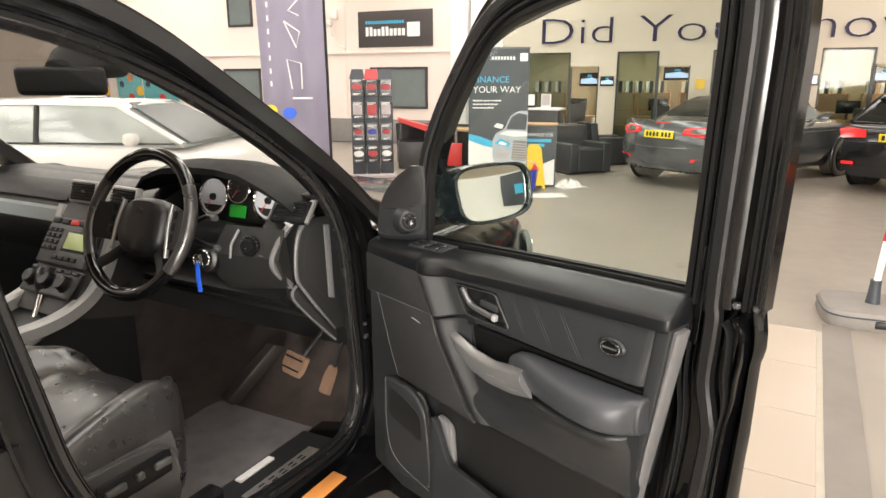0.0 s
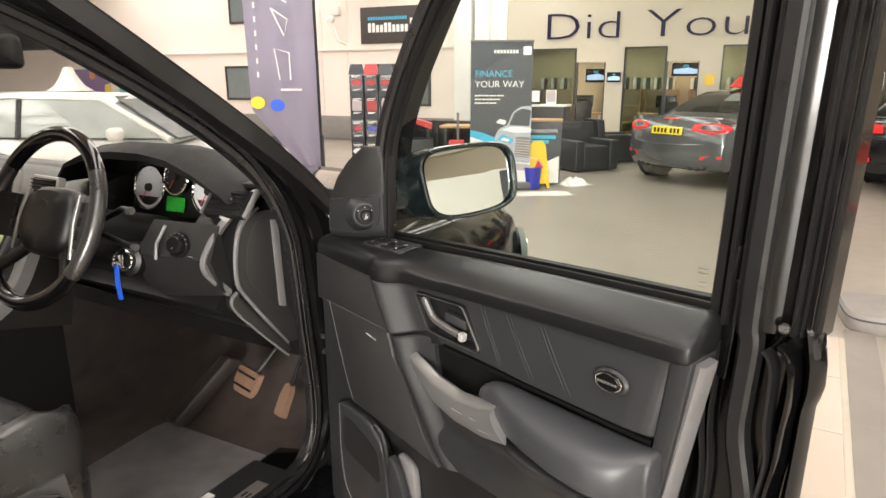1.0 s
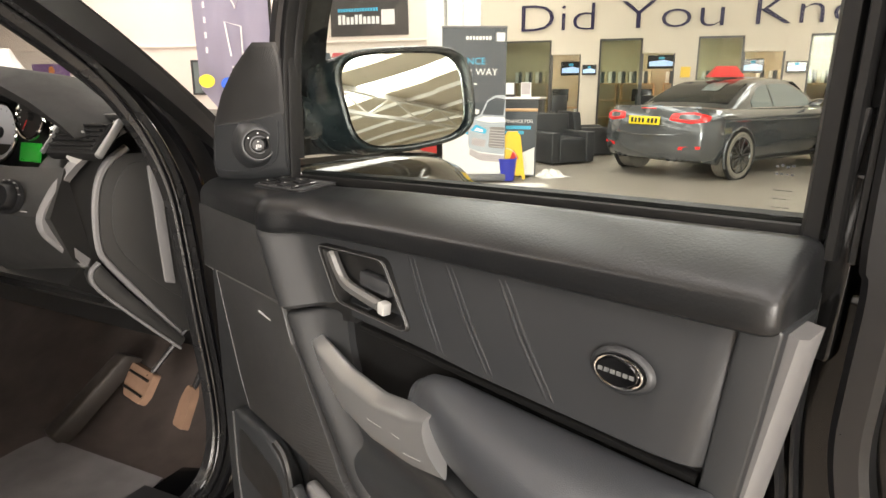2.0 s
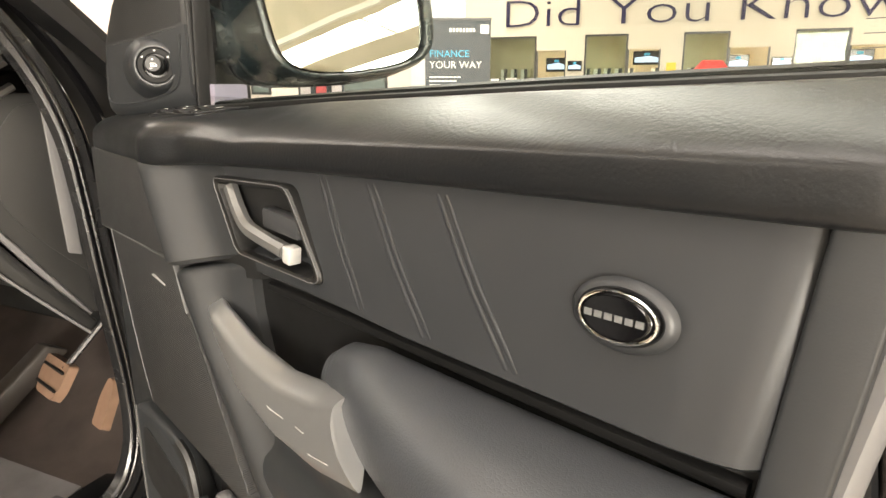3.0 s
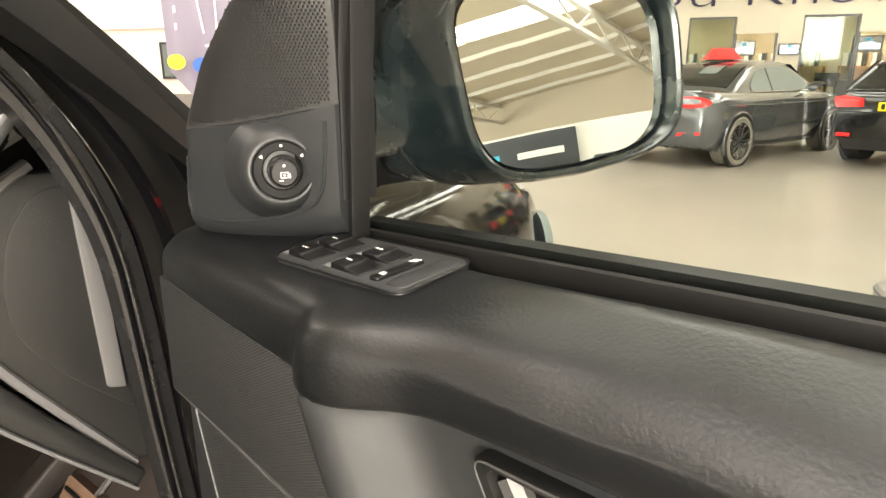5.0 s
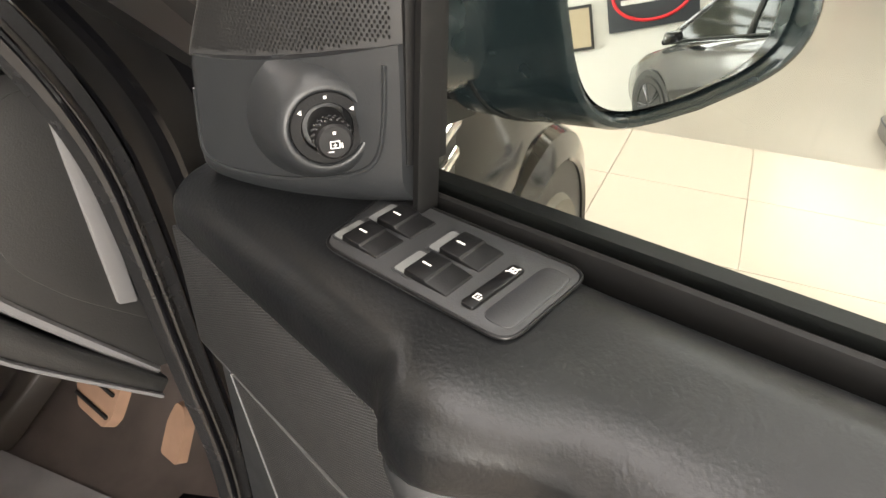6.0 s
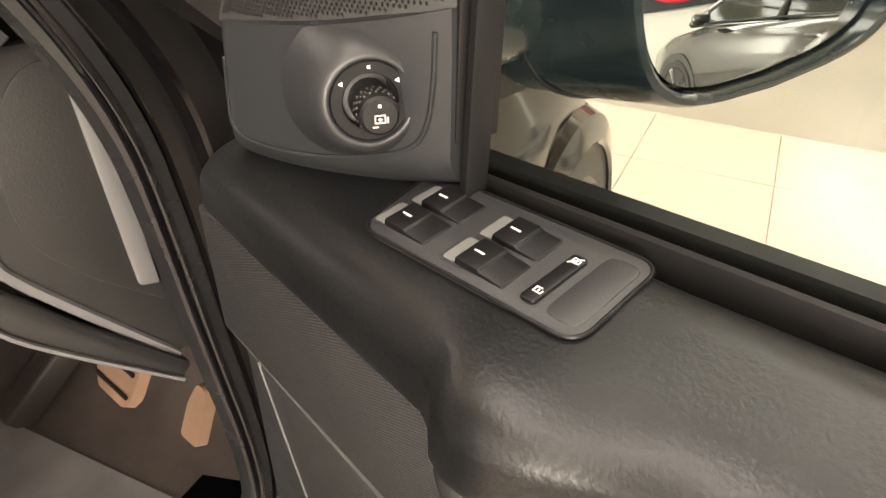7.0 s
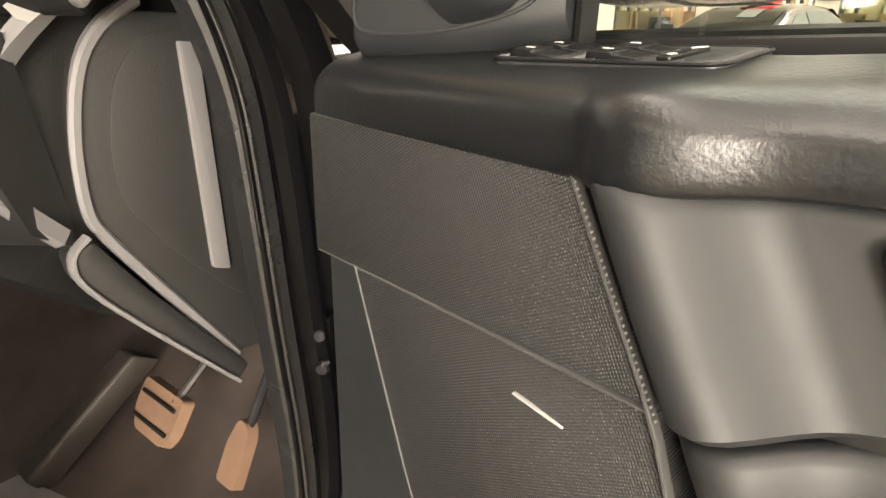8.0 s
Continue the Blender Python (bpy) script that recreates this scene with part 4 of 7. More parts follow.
part("frame_ridge", sweep(around(0.018, -0.058), flat(0.008, 0.014), frame_up), "rubber", door)
part("frame_ridge", sweep(around(0.031, -0.060), flat(0.006, 0.014), frame_up), "rubber", door)
low1 = [(0.838, 1.200), (0.834, 1.125), (0.832, 1.076), (0.844, 1.024), (0.852, 0.990), (0.838, 0.84), (0.825, 0.72), (0.79, 0.60), (0.73, 0.50)]
part("door_seal", sweep(around(0.046, -0.056, low1), flat(0.024, 0.022), frame_up), mat("grey_door_rubber", (0.010, 0.010, 0.0105), 0.30, vary=0.15), door)
part("outer_frame", sweep(around(0.088, -0.108), flat(0.046, 0.046), frame_up), "gloss", door)
for off, v in ((0.086, -0.082), (0.094, -0.090), (0.106, -0.092)):
    part("outer_ridge", sweep(around(off, v), flat(0.005, 0.012), frame_up), "rubber", door)


def door_edge(pts, v):
    return smoothed([D(a, b, v) for a, b in pts], 2)


part("edge_bead", sweep(door_edge(((0.812, 1.30), (0.806, 1.243), (0.789, 1.140), (0.786, 1.075), (0.798, 0.996), (0.790, 0.86), (0.76, 0.64), (0.72, 0.52)), -0.060), flat(0.004, 0.010), frame_up), FLANGE, door)
part("edge_bead", sweep(door_edge(((0.800, 1.18), (0.798, 1.12), (0.796, 1.07), (0.806, 0.99), (0.796, 0.86), (0.765, 0.64), (0.725, 0.52)), -0.064), flat(0.004, 0.010), frame_up), FLANGE, door)
part("edge_flange", sweep(door_edge(((0.850, 1.182), (0.858, 1.176), (0.863, 1.158), (0.863, 1.127), (0.863, 1.087), (0.869, 1.057), (0.867, 1.024), (0.862, 0.990), (0.850, 0.80), (0.815, 0.60), (0.75, 0.48)), -0.074), flat(0.006, 0.034), frame_up), FLANGE, door)
part("edge_flange", sweep(door_edge(((0.866, 1.194), (0.876, 1.182), (0.882, 1.165), (0.884, 1.148), (0.883, 1.120), (0.880, 1.087), (0.879, 1.047), (0.871, 0.996), (0.862, 0.80), (0.83, 0.60), (0.77, 0.47)), -0.078), flat(0.007, 0.040), frame_up), "gloss", door)
rows = []
for z, u0, u1 in ((1.214, 0.880, 0.893), (1.206, 0.878, 0.899), (1.170, 0.886, 0.905), (1.145, 0.887, 0.906), (1.128, 0.887, 0.903), (1.118, 0.886, 0.900), (1.060, 0.884, 0.899), (0.99, 0.880, 0.898), (0.80, 0.870, 0.888), (0.58, 0.835, 0.856)):
    rows.append([D(u0, z, -0.100), D(u0 + 0.003, z, -0.084), D((u0 + u1) / 2, z, -0.078), D(u1 - 0.005, z, -0.082), D(u1 - 0.001, z, -0.090), D(u1, z, -0.104), D(u0, z, -0.112)])
part("skin_hem", loft(rows), "gloss", door)
part("edge_panel", slab(rounded([(0.785, 1.11), (0.892, 1.11), (0.893, 1.24), (0.800, 1.24)], 0.006), -0.125, -0.098, 0.004), "jamb", door)
brk = part("latch_bracket", loft([smoothed([D(u + du * w, z + dz * w, v) for du, dz in ((-0.008, -0.004), (0.003, -0.010), (0.009, 0.004), (-0.002, 0.010))], 2, True) for u, z, v, w in ((0.853, 1.187, -0.090, 1.1), (0.855, 1.189, -0.078, 1.1), (0.862, 1.200, -0.070, 0.9), (0.867, 1.208, -0.066, 0.8), (0.868, 1.209, -0.063, 0.5))]), "jamb", door)
part("bolt", lathe([(0, 0.005), (0.004, 0.005), (0.0065, 0.002), (0.007, -0.004)], aim(D(0.867, 1.214, -0.064), (0, -1, 0.3)), 14), "alloy", brk)
latch = part("door_latch", box(D(0.822, 0.80, -0.055), (0.045, 0.05, 0.085), 0.006), "alloy", door)
part("latch_slot", box(D(0.828, 0.80, -0.028), (0.020, 0.01, 0.05), 0.003), "black", latch)
for z in (0.765, 0.835):
    part("bolt", lathe([(0, 0.004), (0.007, 0.004), (0.008, 0)], aim(D(0.842, z, -0.030), (0, -1, 0)), 12), "chrome", latch)
pane = part("pane", slab([(0.142, 1.17), (0.146, 1.36), (0.20, 1.470), (0.26, 1.558), (0.337, 1.645), (0.42, 1.682), (0.55, 1.710), (0.77, 1.728), (0.80, 1.70), (0.795, 1.19)], -0.079, -0.075, 0), "glass", door)
pane.visible_shadow = False
rows = [(0.758 + 0.0034 * k, 1.270 + 0.0010 * (k % 2), 0.0018, 0.0014) for k in range(4)] + [(0.758 + 0.0034 * k, 1.2650, 0.0018, 0.0012) for k in range(4)] + [(0.758, 1.254 - 0.006 * k, 0.0120 - 0.003 * (k % 2), 0.0004) for k in range(4)]
bars(rows, lambda x, z, d: D(x, z - 0.012, -0.0745 + d * 0.1), "darkgrey", door, "glass_mark")


# sail panel with tweeter mesh and mirror knob
KN = (0.1145, 1.2345, -0.025)


def sail_edge(z):
    u0 = lerp_at(z, (1.178, 1.25, 1.30, 1.335, 1.368), (0.004, 0.014, 0.038, 0.072, 0.122))
    u1 = lerp_at(z, (1.18, 1.25, 1.368), (0.1425, 0.1425, 0.141))
    return u0, u1


def sail_v(u, z):
    u0, u1 = sail_edge(z)
    t = (u - u0) / (u1 + 0.0075 - u0)
    return -0.006 - 0.046 * max(0.0, t) ** 1.6 - 0.132 * max(0, z - 1.26) * (1 - t)


rows = []
for i in range(30):
    row = []
    for j in range(41):
        t = j / 40
        z2 = 1.178 + 0.078 * i / 29 + 0.014 * t ** 2 + 0.006 * t * (i / 29)
        u0, u1 = sail_edge(z2)
        u = u0 + (u1 - u0) * t
        roll = 0.010 * max(0.0, 1 - i / 6) ** 2 + 0.010 * max(0.0, 1 - t / 0.07) ** 2
        row.append(D(u, z2, sail_v(u, z2) - roll))
    rows.append(row + [D(row[-1].x, row[-1].z, -0.064), D(row[0].x, row[0].z, -0.064)])
sail = part("sail_panel", loft(rows), "card", door)
rows = []
for i in range(15):
    k = i / 14
    row = []
    for j in range(17):
        t = j / 16
        zb, zt = 1.2545 + 0.014 * t * t + 0.006 * t, 1.366
        z2 = zb + (zt - zb) * k
        u0, u1 = sail_edge(z2)
        u = u0 + (u1 - u0) * t
        row.append(D(u, z2, sail_v(u, z2) - 0.003))
    rows.append(row + [D(row[-1].x, row[-1].z, -0.064), D(row[0].x, row[0].z, -0.064)])
mesh_panel = part("tweeter_mesh", loft(rows), "mat_mesh", door)
bm = bmesh.new()
pitch = 0.0024
for i in range(54):
    for j in range(64):
        z = 1.258 + pitch * 0.87 * i
        u = 0.008 + pitch * (j + 0.5 * (i % 2))
        u0, u1 = sail_edge(z)
        t = (u - u0) / (u1 - u0)
        if 0.03 < t < 0.97 and 1.2595 + 0.014 * t * t + 0.006 * t < z < 1.362:
            v = sail_v(u, z) - 0.0017
            c = [bm.verts.new(D(u + 0.00095 * math.cos(math.pi / 3 * q), z + 0.00095 * math.sin(math.pi / 3 * q), v)) for q in range(6)]
            bm.faces.new(c)
tagged(part("mesh_hole", bm, "black", mesh_panel, "", 0), kind="stuff")
lip = []
for t, z in ((0.035, 1.236), (0.04, 1.214), (0.06, 1.199), (0.12, 1.1935), (0.30, 1.193), (0.50, 1.1955), (0.68, 1.2005), (0.85, 1.208), (0.92, 1.218), (0.945, 1.240), (0.95, 1.266)):
    u0, u1 = sail_edge(z)
    u = u0 + (u1 - u0) * t
    lip.append((u, z, sail_v(u, z) - 0.010 * max(0.0, 1 - t / 0.07) ** 2 + 0.0007))
part("panel_seam", strip(lip, 0.0022, 0.0008), "card", door)
part("sail_border", sweep(smoothed([D(0.1485, 1.188, -0.058), D(0.1495, 1.27, -0.060), D(0.1475, 1.372, -0.066)], 1), flat(0.006, 0.014), frame_up), "rubber", door)
kd = Vector((0.87, -0.48, 0.06)).normalized()
km = aim(D(KN[0], KN[1], KN[2]), kd)
part("knob_boss", lathe([(0.0182, -0.004), (0.0186, 0.0008), (0.0198, 0.0016), (0.0218, 0.0010), (0.0245, -0.0014), (0.0275, -0.006), (0.0310, -0.014), (0.0370, -0.028)], km, 64), "card", door, "", 60)
knob = part("mirror_knob", lathe([(0, 0.0215), (0.0074, 0.0215), (0.0086, 0.0206), (0.0090, 0.0190), (0.0094, 0.006), (0.0098, 0.004), (0.0098, -0.010)], km, 40), "button", door, "round mirror adjuster knob with white marks", 25)
part("collar", lathe([(0.0125, -0.012), (0.0125, -0.0006), (0.0130, 0.0002), (0.0178, 0.0002), (0.0185, -0.0006), (0.0185, -0.006)], km, 48), "dashskin", knob, "", 25)
part("well", lathe([(0.0, -0.010), (0.0127, -0.010), (0.0127, -0.011)], km, 32), "black", knob)
bm = None
for k in range(20):
    for q in range(3):
        a = 2 * math.pi * (k + 0.5 * (q % 2)) / 20
        bm = box(km @ Vector((0.0091 * math.cos(a), 0.0091 * math.sin(a), 0.0095 + 0.0032 * q)), (0.0015, 0.0015, 0.0015), 0.0004, bm=bm, segs=1)
part("grip_stud", bm, "soft", knob)
sq = [(-0.0028, -0.0035, 0.0056, 0.0005), (-0.0028, 0.0003, 0.0056, 0.0005), (-0.0028, -0.0035, 0.0005, 0.0042), (0.0023, -0.0035, 0.0005, 0.0042), (-0.0010, -0.0018, 0.002, 0.0005), (-0.0003, -0.0026, 0.0005, 0.002), (-0.004, -0.0056, 0.003, 0.0006), (0.0035, -0.0035, 0.0007, 0.003), (-0.0008, 0.0045, 0.0016, 0.0016)]
bars(sq, lambda x, z, d: km @ Vector((x * 0.85, z * 0.85, 0.0216 + d * 0.1)), "mark", knob, "symbol")
bars([(-0.0007, 0.0148, 0.0014, 0.0014)], lambda x, z, d: km @ Vector((x, z, 0.0003 + d * 0.1)), "mark", knob, "symbol")
for a in (35, 145):
    tri = [(0.0155 * math.cos(radians(a)) + 0.0014 * math.cos(radians(q)), 0.0155 * math.sin(radians(a)) + 0.0014 * math.sin(radians(q))) for q in (180, 60, 300)]
    part("symbol", prism(tri, lambda x, z, d: km @ Vector((x, z, 0.0003 + d)), 0, 0.0003), "mark", knob, "", 0)

# window switch pack, sloping slightly inwards
PK = Matrix.Translation(D(0.1855, 1.1880, -0.0320)) @ pose(0, 0, 0, 5, -1.95, 0)


def P3(a, b, d):
    return PK @ Vector((a, b, d))


outline = rounded([(-0.0560, -0.0285), (0.0620, -0.0285), (0.0625, 0.0290), (-0.0655, 0.0280)], 0.011, 6)
pack = part("switch_pack", prism(outline, P3, -0.010, 0.0010, 0.0006), "packgrey", door, "dark grey window switch pack with white marks")
part("rim", tube([P3(a * 1.005, b * 1.008, 0.0008) for a, b in outline], 0.0009, 8, True), "button", pack)
for cb, r0, r1 in ((0.0095, -0.0465, -0.0205), (-0.0120, -0.0485, -0.0222), (0.0092, -0.0022, 0.0236), (-0.0128, -0.0034, 0.0236)):
    part("switch_pit", prism(rounded([(r0 - 0.0085, cb - 0.0102), (r0 + 0.006, cb - 0.0102), (r0 + 0.006, cb + 0.0102), (r0 - 0.0085, cb + 0.0102)], 0.002), P3, 0.0004, 0.0013, 0.0), "packgrey", pack)
    part("pit_floor", prism(rounded([(r0 - 0.0072, cb - 0.0088), (r0 + 0.004, cb - 0.0088), (r0 + 0.004, cb + 0.0088), (r0 - 0.0072, cb + 0.0088)], 0.002), P3, 0.0008, 0.0016, 0.0), "pit", pack)
    prof = [(r0, 0.0006), (r0 + 0.001, 0.0048), (r0 + 0.0135, 0.0042), (r0 + 0.0142, 0.0030), (r1 - 0.001, 0.0018), (r1, 0.0004)]
    sw = part("window_switch", prism([(a, d) for a, d in prof], lambda a, d, b, cb=cb: P3(a, cb + b, d), -0.0092, 0.0092, 0.0006), "button", pack)
    part("mark", prism([(r0 + 0.0040, -0.0005), (r0 + 0.0092, -0.0005), (r0 + 0.0092, 0.0005), (r0 + 0.0040, 0.0005)], lambda a, b, d, cb=cb: P3(a, cb + b, 0.0050 - 0.05 * (a - r0) + d), 0, 0.0002), "mark", sw, "", 0)
lock = part("lock_switch", prism(rounded([(0.0312, -0.0222), (0.0385, -0.0222), (0.0398, 0.0130), (0.0325, 0.0130)], 0.0022), P3, 0.0006, 0.0030, 0.0008), "button", pack)
for a, b in ((0.0338, -0.0170), (0.0345, 0.0068)):
    bars([(a, b, 0.0040, 0.0005), (a, b + 0.0030, 0.0028, 0.0005), (a, b, 0.0005, 0.0033), (a + 0.0035, b, 0.0005, 0.0022), (a + 0.0017, b + 0.001, 0.0007, 0.0013)], lambda x, z, d: P3(x, z, 0.0031 + d * 0.1), "mark", lock, "symbol")
part("symbol", tube([P3(0.0336, 0.0060, 0.0031), P3(0.0386, 0.0112, 0.0031)], 0.00025, 5), "mark", lock)
pad_line = rounded([(0.0425, -0.0225), (0.0585, -0.0225), (0.0592, 0.0225), (0.0440, 0.0225)], 0.006, 5)
pad = part("flat_pad", prism(pad_line, P3, 0.0004, 0.0016, 0.0006), "packgrey", pack)

# door mirror
MM = Matrix.Translation(D(0.204, 1.2925, -0.211)) @ Matrix((Vector((0.286, 0.953, 0.055)).normalized(), Vector((-0.160, -0.010, 0.987)).normalized(), Vector((0.945, -0.290, 0.152)).normalized())).transposed().to_4x4()


def house_ring(d, s, n=40, w=0.105, h=0.069, tilt=0.0):
    """A soft-cornered outline of the mirror; behind the glass it swells towards the door."""
    ring = []
    for i in range(n):
        a = 2 * math.pi * i / n
        c, q = math.cos(a), math.sin(a)
        x, y = abs(c) ** 0.5 * math.copysign(1, c), abs(q) ** 0.5 * math.copysign(1, q)
        cut = 0.008 * s * (1 - y) * max(0.0, -x)
        inboard = 1 + 0.48 * min(1.0, max(0.0, -d - 0.016) / 0.06) * (x < 0)
        px = x * w * s * inboard + cut
        ring.append(MM @ Vector((px, y * h * s + 0.008 * s * max(0.0, x) * (y < 0), d - tilt * px)))
    return ring


MIRROR_SHELL = mat("dark_teal_black_mirror_shell", (0.008, 0.012, 0.0135), 0.26, coat=0.25)
house = part("mirror_housing", loft([house_ring(-0.150, 0.50), house_ring(-0.142, 0.68), house_ring(-0.120, 0.86), house_ring(-0.08, 0.99), house_ring(-0.035, 1.05), house_ring(-0.006, 1.06), house_ring(0.004, 1.05), house_ring(0.009, 1.025), house_ring(0.010, 0.99), house_ring(0.008, 0.965), house_ring(-0.002, 0.955), house_ring(-0.010, 0.95), house_ring(-0.013, 0.5)], True), MIRROR_SHELL, door, "black door mirror housing")
part("seam", tube(house_ring(-0.045, 1.040), 0.0012, 6, True, up=MM.to_3x3() @ Vector((0, 0, 1))), "rubber", house)
part("mirror_glass", loft([house_ring(-0.005, 0.925, tilt=0.035), house_ring(0.000, 0.922, tilt=0.035), house_ring(0.0002, 0.5, tilt=0.035)]), "mirror", door, "bright mirror glass reflecting the showroom")
part("mirror_arm", loft([smoothed(ring, 2, True) for ring in ([D(0.070, 1.232, -0.085), D(0.138, 1.232, -0.085), D(0.138, 1.305, -0.085), D(0.070, 1.305, -0.085)], [D(0.082, 1.236, -0.115), D(0.142, 1.236, -0.115), D(0.142, 1.290, -0.115), D(0.082, 1.290, -0.115)], [D(0.10, 1.240, -0.17), D(0.155, 1.240, -0.17), D(0.150, 1.28, -0.17), D(0.10, 1.28, -0.17)])]), MIRROR_SHELL, door)
# ---- car body round the opening ----
X = -0.11
LOOP = [(-0.872, 1.48), (-0.847, 1.238), (-0.821, 1.072), (-0.785, 0.872), (-0.687, 0.690), (-0.499, 0.600), (-0.175, 0.572), (-0.015, 0.580), (0.035, 0.656), (0.038, 0.763), (0.018, 0.935), (0.008, 1.051), (-0.006, 1.166), (-0.050, 1.275), (-0.122, 1.36), (-0.289, 1.477), (-0.484, 1.582), (-0.677, 1.644), (-0.812, 1.663), (-0.885, 1.61)]
CABIN = Matrix.Translation((-0.2, -0.1, 0)) @ pose(0, 0, 0, 0, 0, 14) @ Matrix.Translation((0.2, 0.1, 0))   # the car's own axes


def loop_at(x, grow=0.0):
    c, out = Vector((-0.38, 1.1)), []
    n = len(LOOP)
    for i in range(n):
        a, b = Vector(LOOP[i - 1]), Vector(LOOP[(i + 1) % n])
        t = (b - a).normalized()
        nrm = Vector((t.y, -t.x))
        p = Vector(LOOP[i]) + nrm * grow * lerp_at(LOOP[i][1], (1.12, 1.34), (1.0, 0.42))
        out.append((x - 0.11 * max(0, p.y - 1.2) / 0.5, p.x, p.y))
    return smoothed(out, 3, True)


PILLAR = mat("satin_black_pillar_paint", (0.006, 0.006, 0.0062), 0.34, vary=0.15, scale=4, spec=0.6)
SEAL = mat("ribbed_seal_rubber", (0.012, 0.012, 0.0125), 0.26, vary=0.12, scale=5)
part("door_seal", sweep(loop_at(X), [(-0.016, -0.012), (0.012, -0.012), (0.015, 0.0), (0.009, 0.012), (0.0, 0.009), (-0.008, 0.013), (-0.016, 0.004)], up=(1, 0, 0.01), closed=True), SEAL, car)
# thin gloss tubes added to draw the highlight lines along the seal
for dx, gr in ((0.010, -0.013), (0.008, 0.017)):
    part("seal_glint_bead", sweep(loop_at(X + dx, gr), circle(0.0028, 8), up=(1, 0, 0.01), closed=True), "gloss", car)
part("opening_flange", sweep(loop_at(X - 0.012, 0.034), [(-0.022, -0.012), (0.024, -0.012), (0.024, 0.006), (-0.022, 0.004)], up=(1, 0, 0.01), closed=True), FLANGE, car)
part("body_lip", sweep(loop_at(X - 0.002, 0.060), [(-0.004, -0.012), (0.004, -0.012), (0.003, 0.010), (-0.003, 0.010)], up=(1, 0, 0.01), closed=True), "gloss", car)
part("body_frame", sweep(loop_at(X - 0.030, 0.095), [(-0.040, -0.03), (0.040, -0.03), (0.040, 0.018), (-0.040, 0.012)], up=(1, 0, 0.01), closed=True), PILLAR, car)
part("body_lip", sweep(loop_at(X + 0.010, 0.128), [(-0.003, -0.03), (0.003, -0.03), (0.003, 0.006), (-0.003, 0.006)], up=(1, 0, 0.01), closed=True), "gloss", car)
pil = smoothed([(-0.05, 0.17, 1.13), (-0.065, 0.085, 1.195), (-0.085, -0.03, 1.305), (-0.11, -0.145, 1.402), (-0.17, -0.33, 1.548), (-0.21, -0.48, 1.655), (-0.25, -0.66, 1.725), (-0.28, -1.1, 1.765)], 2)
part("windscreen_pillar", sweep(pil, [(-0.055, -0.022), (0.020, -0.022), (0.028, 0.0), (0.016, 0.016), (-0.050, 0.012)], scale=lambda s: lerp_at(s, (0, 0.2, 0.42, 1), (0.45, 0.5, 1, 1))), PILLAR, car)
part("pillar_trim", sweep([Vector(p) + Vector((0.012, 0.0, 0.018)) for p in pil], [(-0.012, -0.010), (0.010, -0.010), (0.008, 0.006), (-0.008, 0.008)]), "rubber", car)
part("pillar_lining", sweep(smoothed([(-0.185, 0.05, 1.215), (-0.175, -0.02, 1.29), (-0.19, -0.15, 1.41), (-0.225, -0.34, 1.55), (-0.265, -0.58, 1.66)], 2), [(-0.010, -0.012), (0.010, -0.012), (0.008, 0.008), (-0.008, 0.009)]), mat("grey_beige_pillar_cloth", (0.11, 0.10, 0.085), 0.8, bump=0.2, bscale=500), car)
sill = part("door_sill", loft([[(x, y, z) for x, z in ((-0.30, 0.44), (-0.30, 0.515), (-0.20, 0.528), (-0.155, 0.532), (-0.10, 0.528), (-0.055, 0.524), (-0.01, 0.50), (0.02, 0.42), (0.0, 0.34))] for y in (-0.95, 0.12)]), "gloss", car)
part("sill_trim", loft([[(x, y, z) for x, z in ((-0.30, 0.51), (-0.29, 0.536), (-0.155, 0.541), (-0.14, 0.532), (-0.14, 0.51))] for y in (-0.80, 0.0)]), "card", car)
plate = part("scuff_plate", box((-0.190, -0.20, 0.5435), (0.040, 0.26, 0.004), 0.001, pose(0, 0, 0, 0, -2, 0)), "scuff", car, "brushed sill plate with dark bars")
bars([(-0.085 + 0.037 * k, -0.010, 0.020, 0.005) for k in range(5)] + [(-0.085 + 0.037 * k, 0.002, 0.020, 0.005) for k in range(5)], lambda a, b, d: Vector((-0.190 - b, -0.20 + a, 0.5462 + d * 0.2 + b * 0.035)), "black", plate)
part("scuff_strip", box((-0.268, -0.222, 0.5400), (0.022, 0.125, 0.006), 0.001), "plainwhite", car)
part("sill_reflector", box((-0.062, -0.185, 0.529), (0.045, 0.13, 0.006), 0.002, pose(0, 0, 0, 0, 4, 0)), "amber", car)
hinge = part("door_hinge", box((-0.118, 0.100, 0.865), (0.030, 0.030, 0.075), 0.006), "jamb", car)
for dz in (-0.02, 0.02):
    part("bolt", lathe([(0, 0.006), (0.006, 0.006), (0.008, 0.0)], aim((-0.110, 0.084, 0.865 + dz), (0.3, -1, 0)), 12), "alloy", hinge)
# wing, bonnet and headlamp
STAT = ((0.14, 0.005, 1.150), (0.30, 0.020, 1.150), (0.60, 0.030, 1.140), (0.90, 0.015, 1.110), (1.15, -0.05, 1.06), (1.32, -0.16, 1.00), (1.44, -0.32, 0.93), (1.52, -0.50, 0.86))
rings = []
for y, x, zt in STAT:
    xi = lerp_at(y, (0.45, 0.75), (-0.15, -0.62))
    pts = [(xi, 0.50), (x - 0.02, 0.50), (x + 0.015, 0.62), (x + 0.02, 0.80), (x + 0.002, 0.92), (x - 0.018, 0.99), (x - 0.042, zt - 0.06), (x - 0.085, zt - 0.010), (x - 0.14, zt + 0.010), (xi, zt + 0.03)]
    rings.append([(p.x, y, p.y) for p in smoothed([(a, b, 0) for a, b in pts], 2, True)])
part("front_wing", loft(rings), "gloss", car)
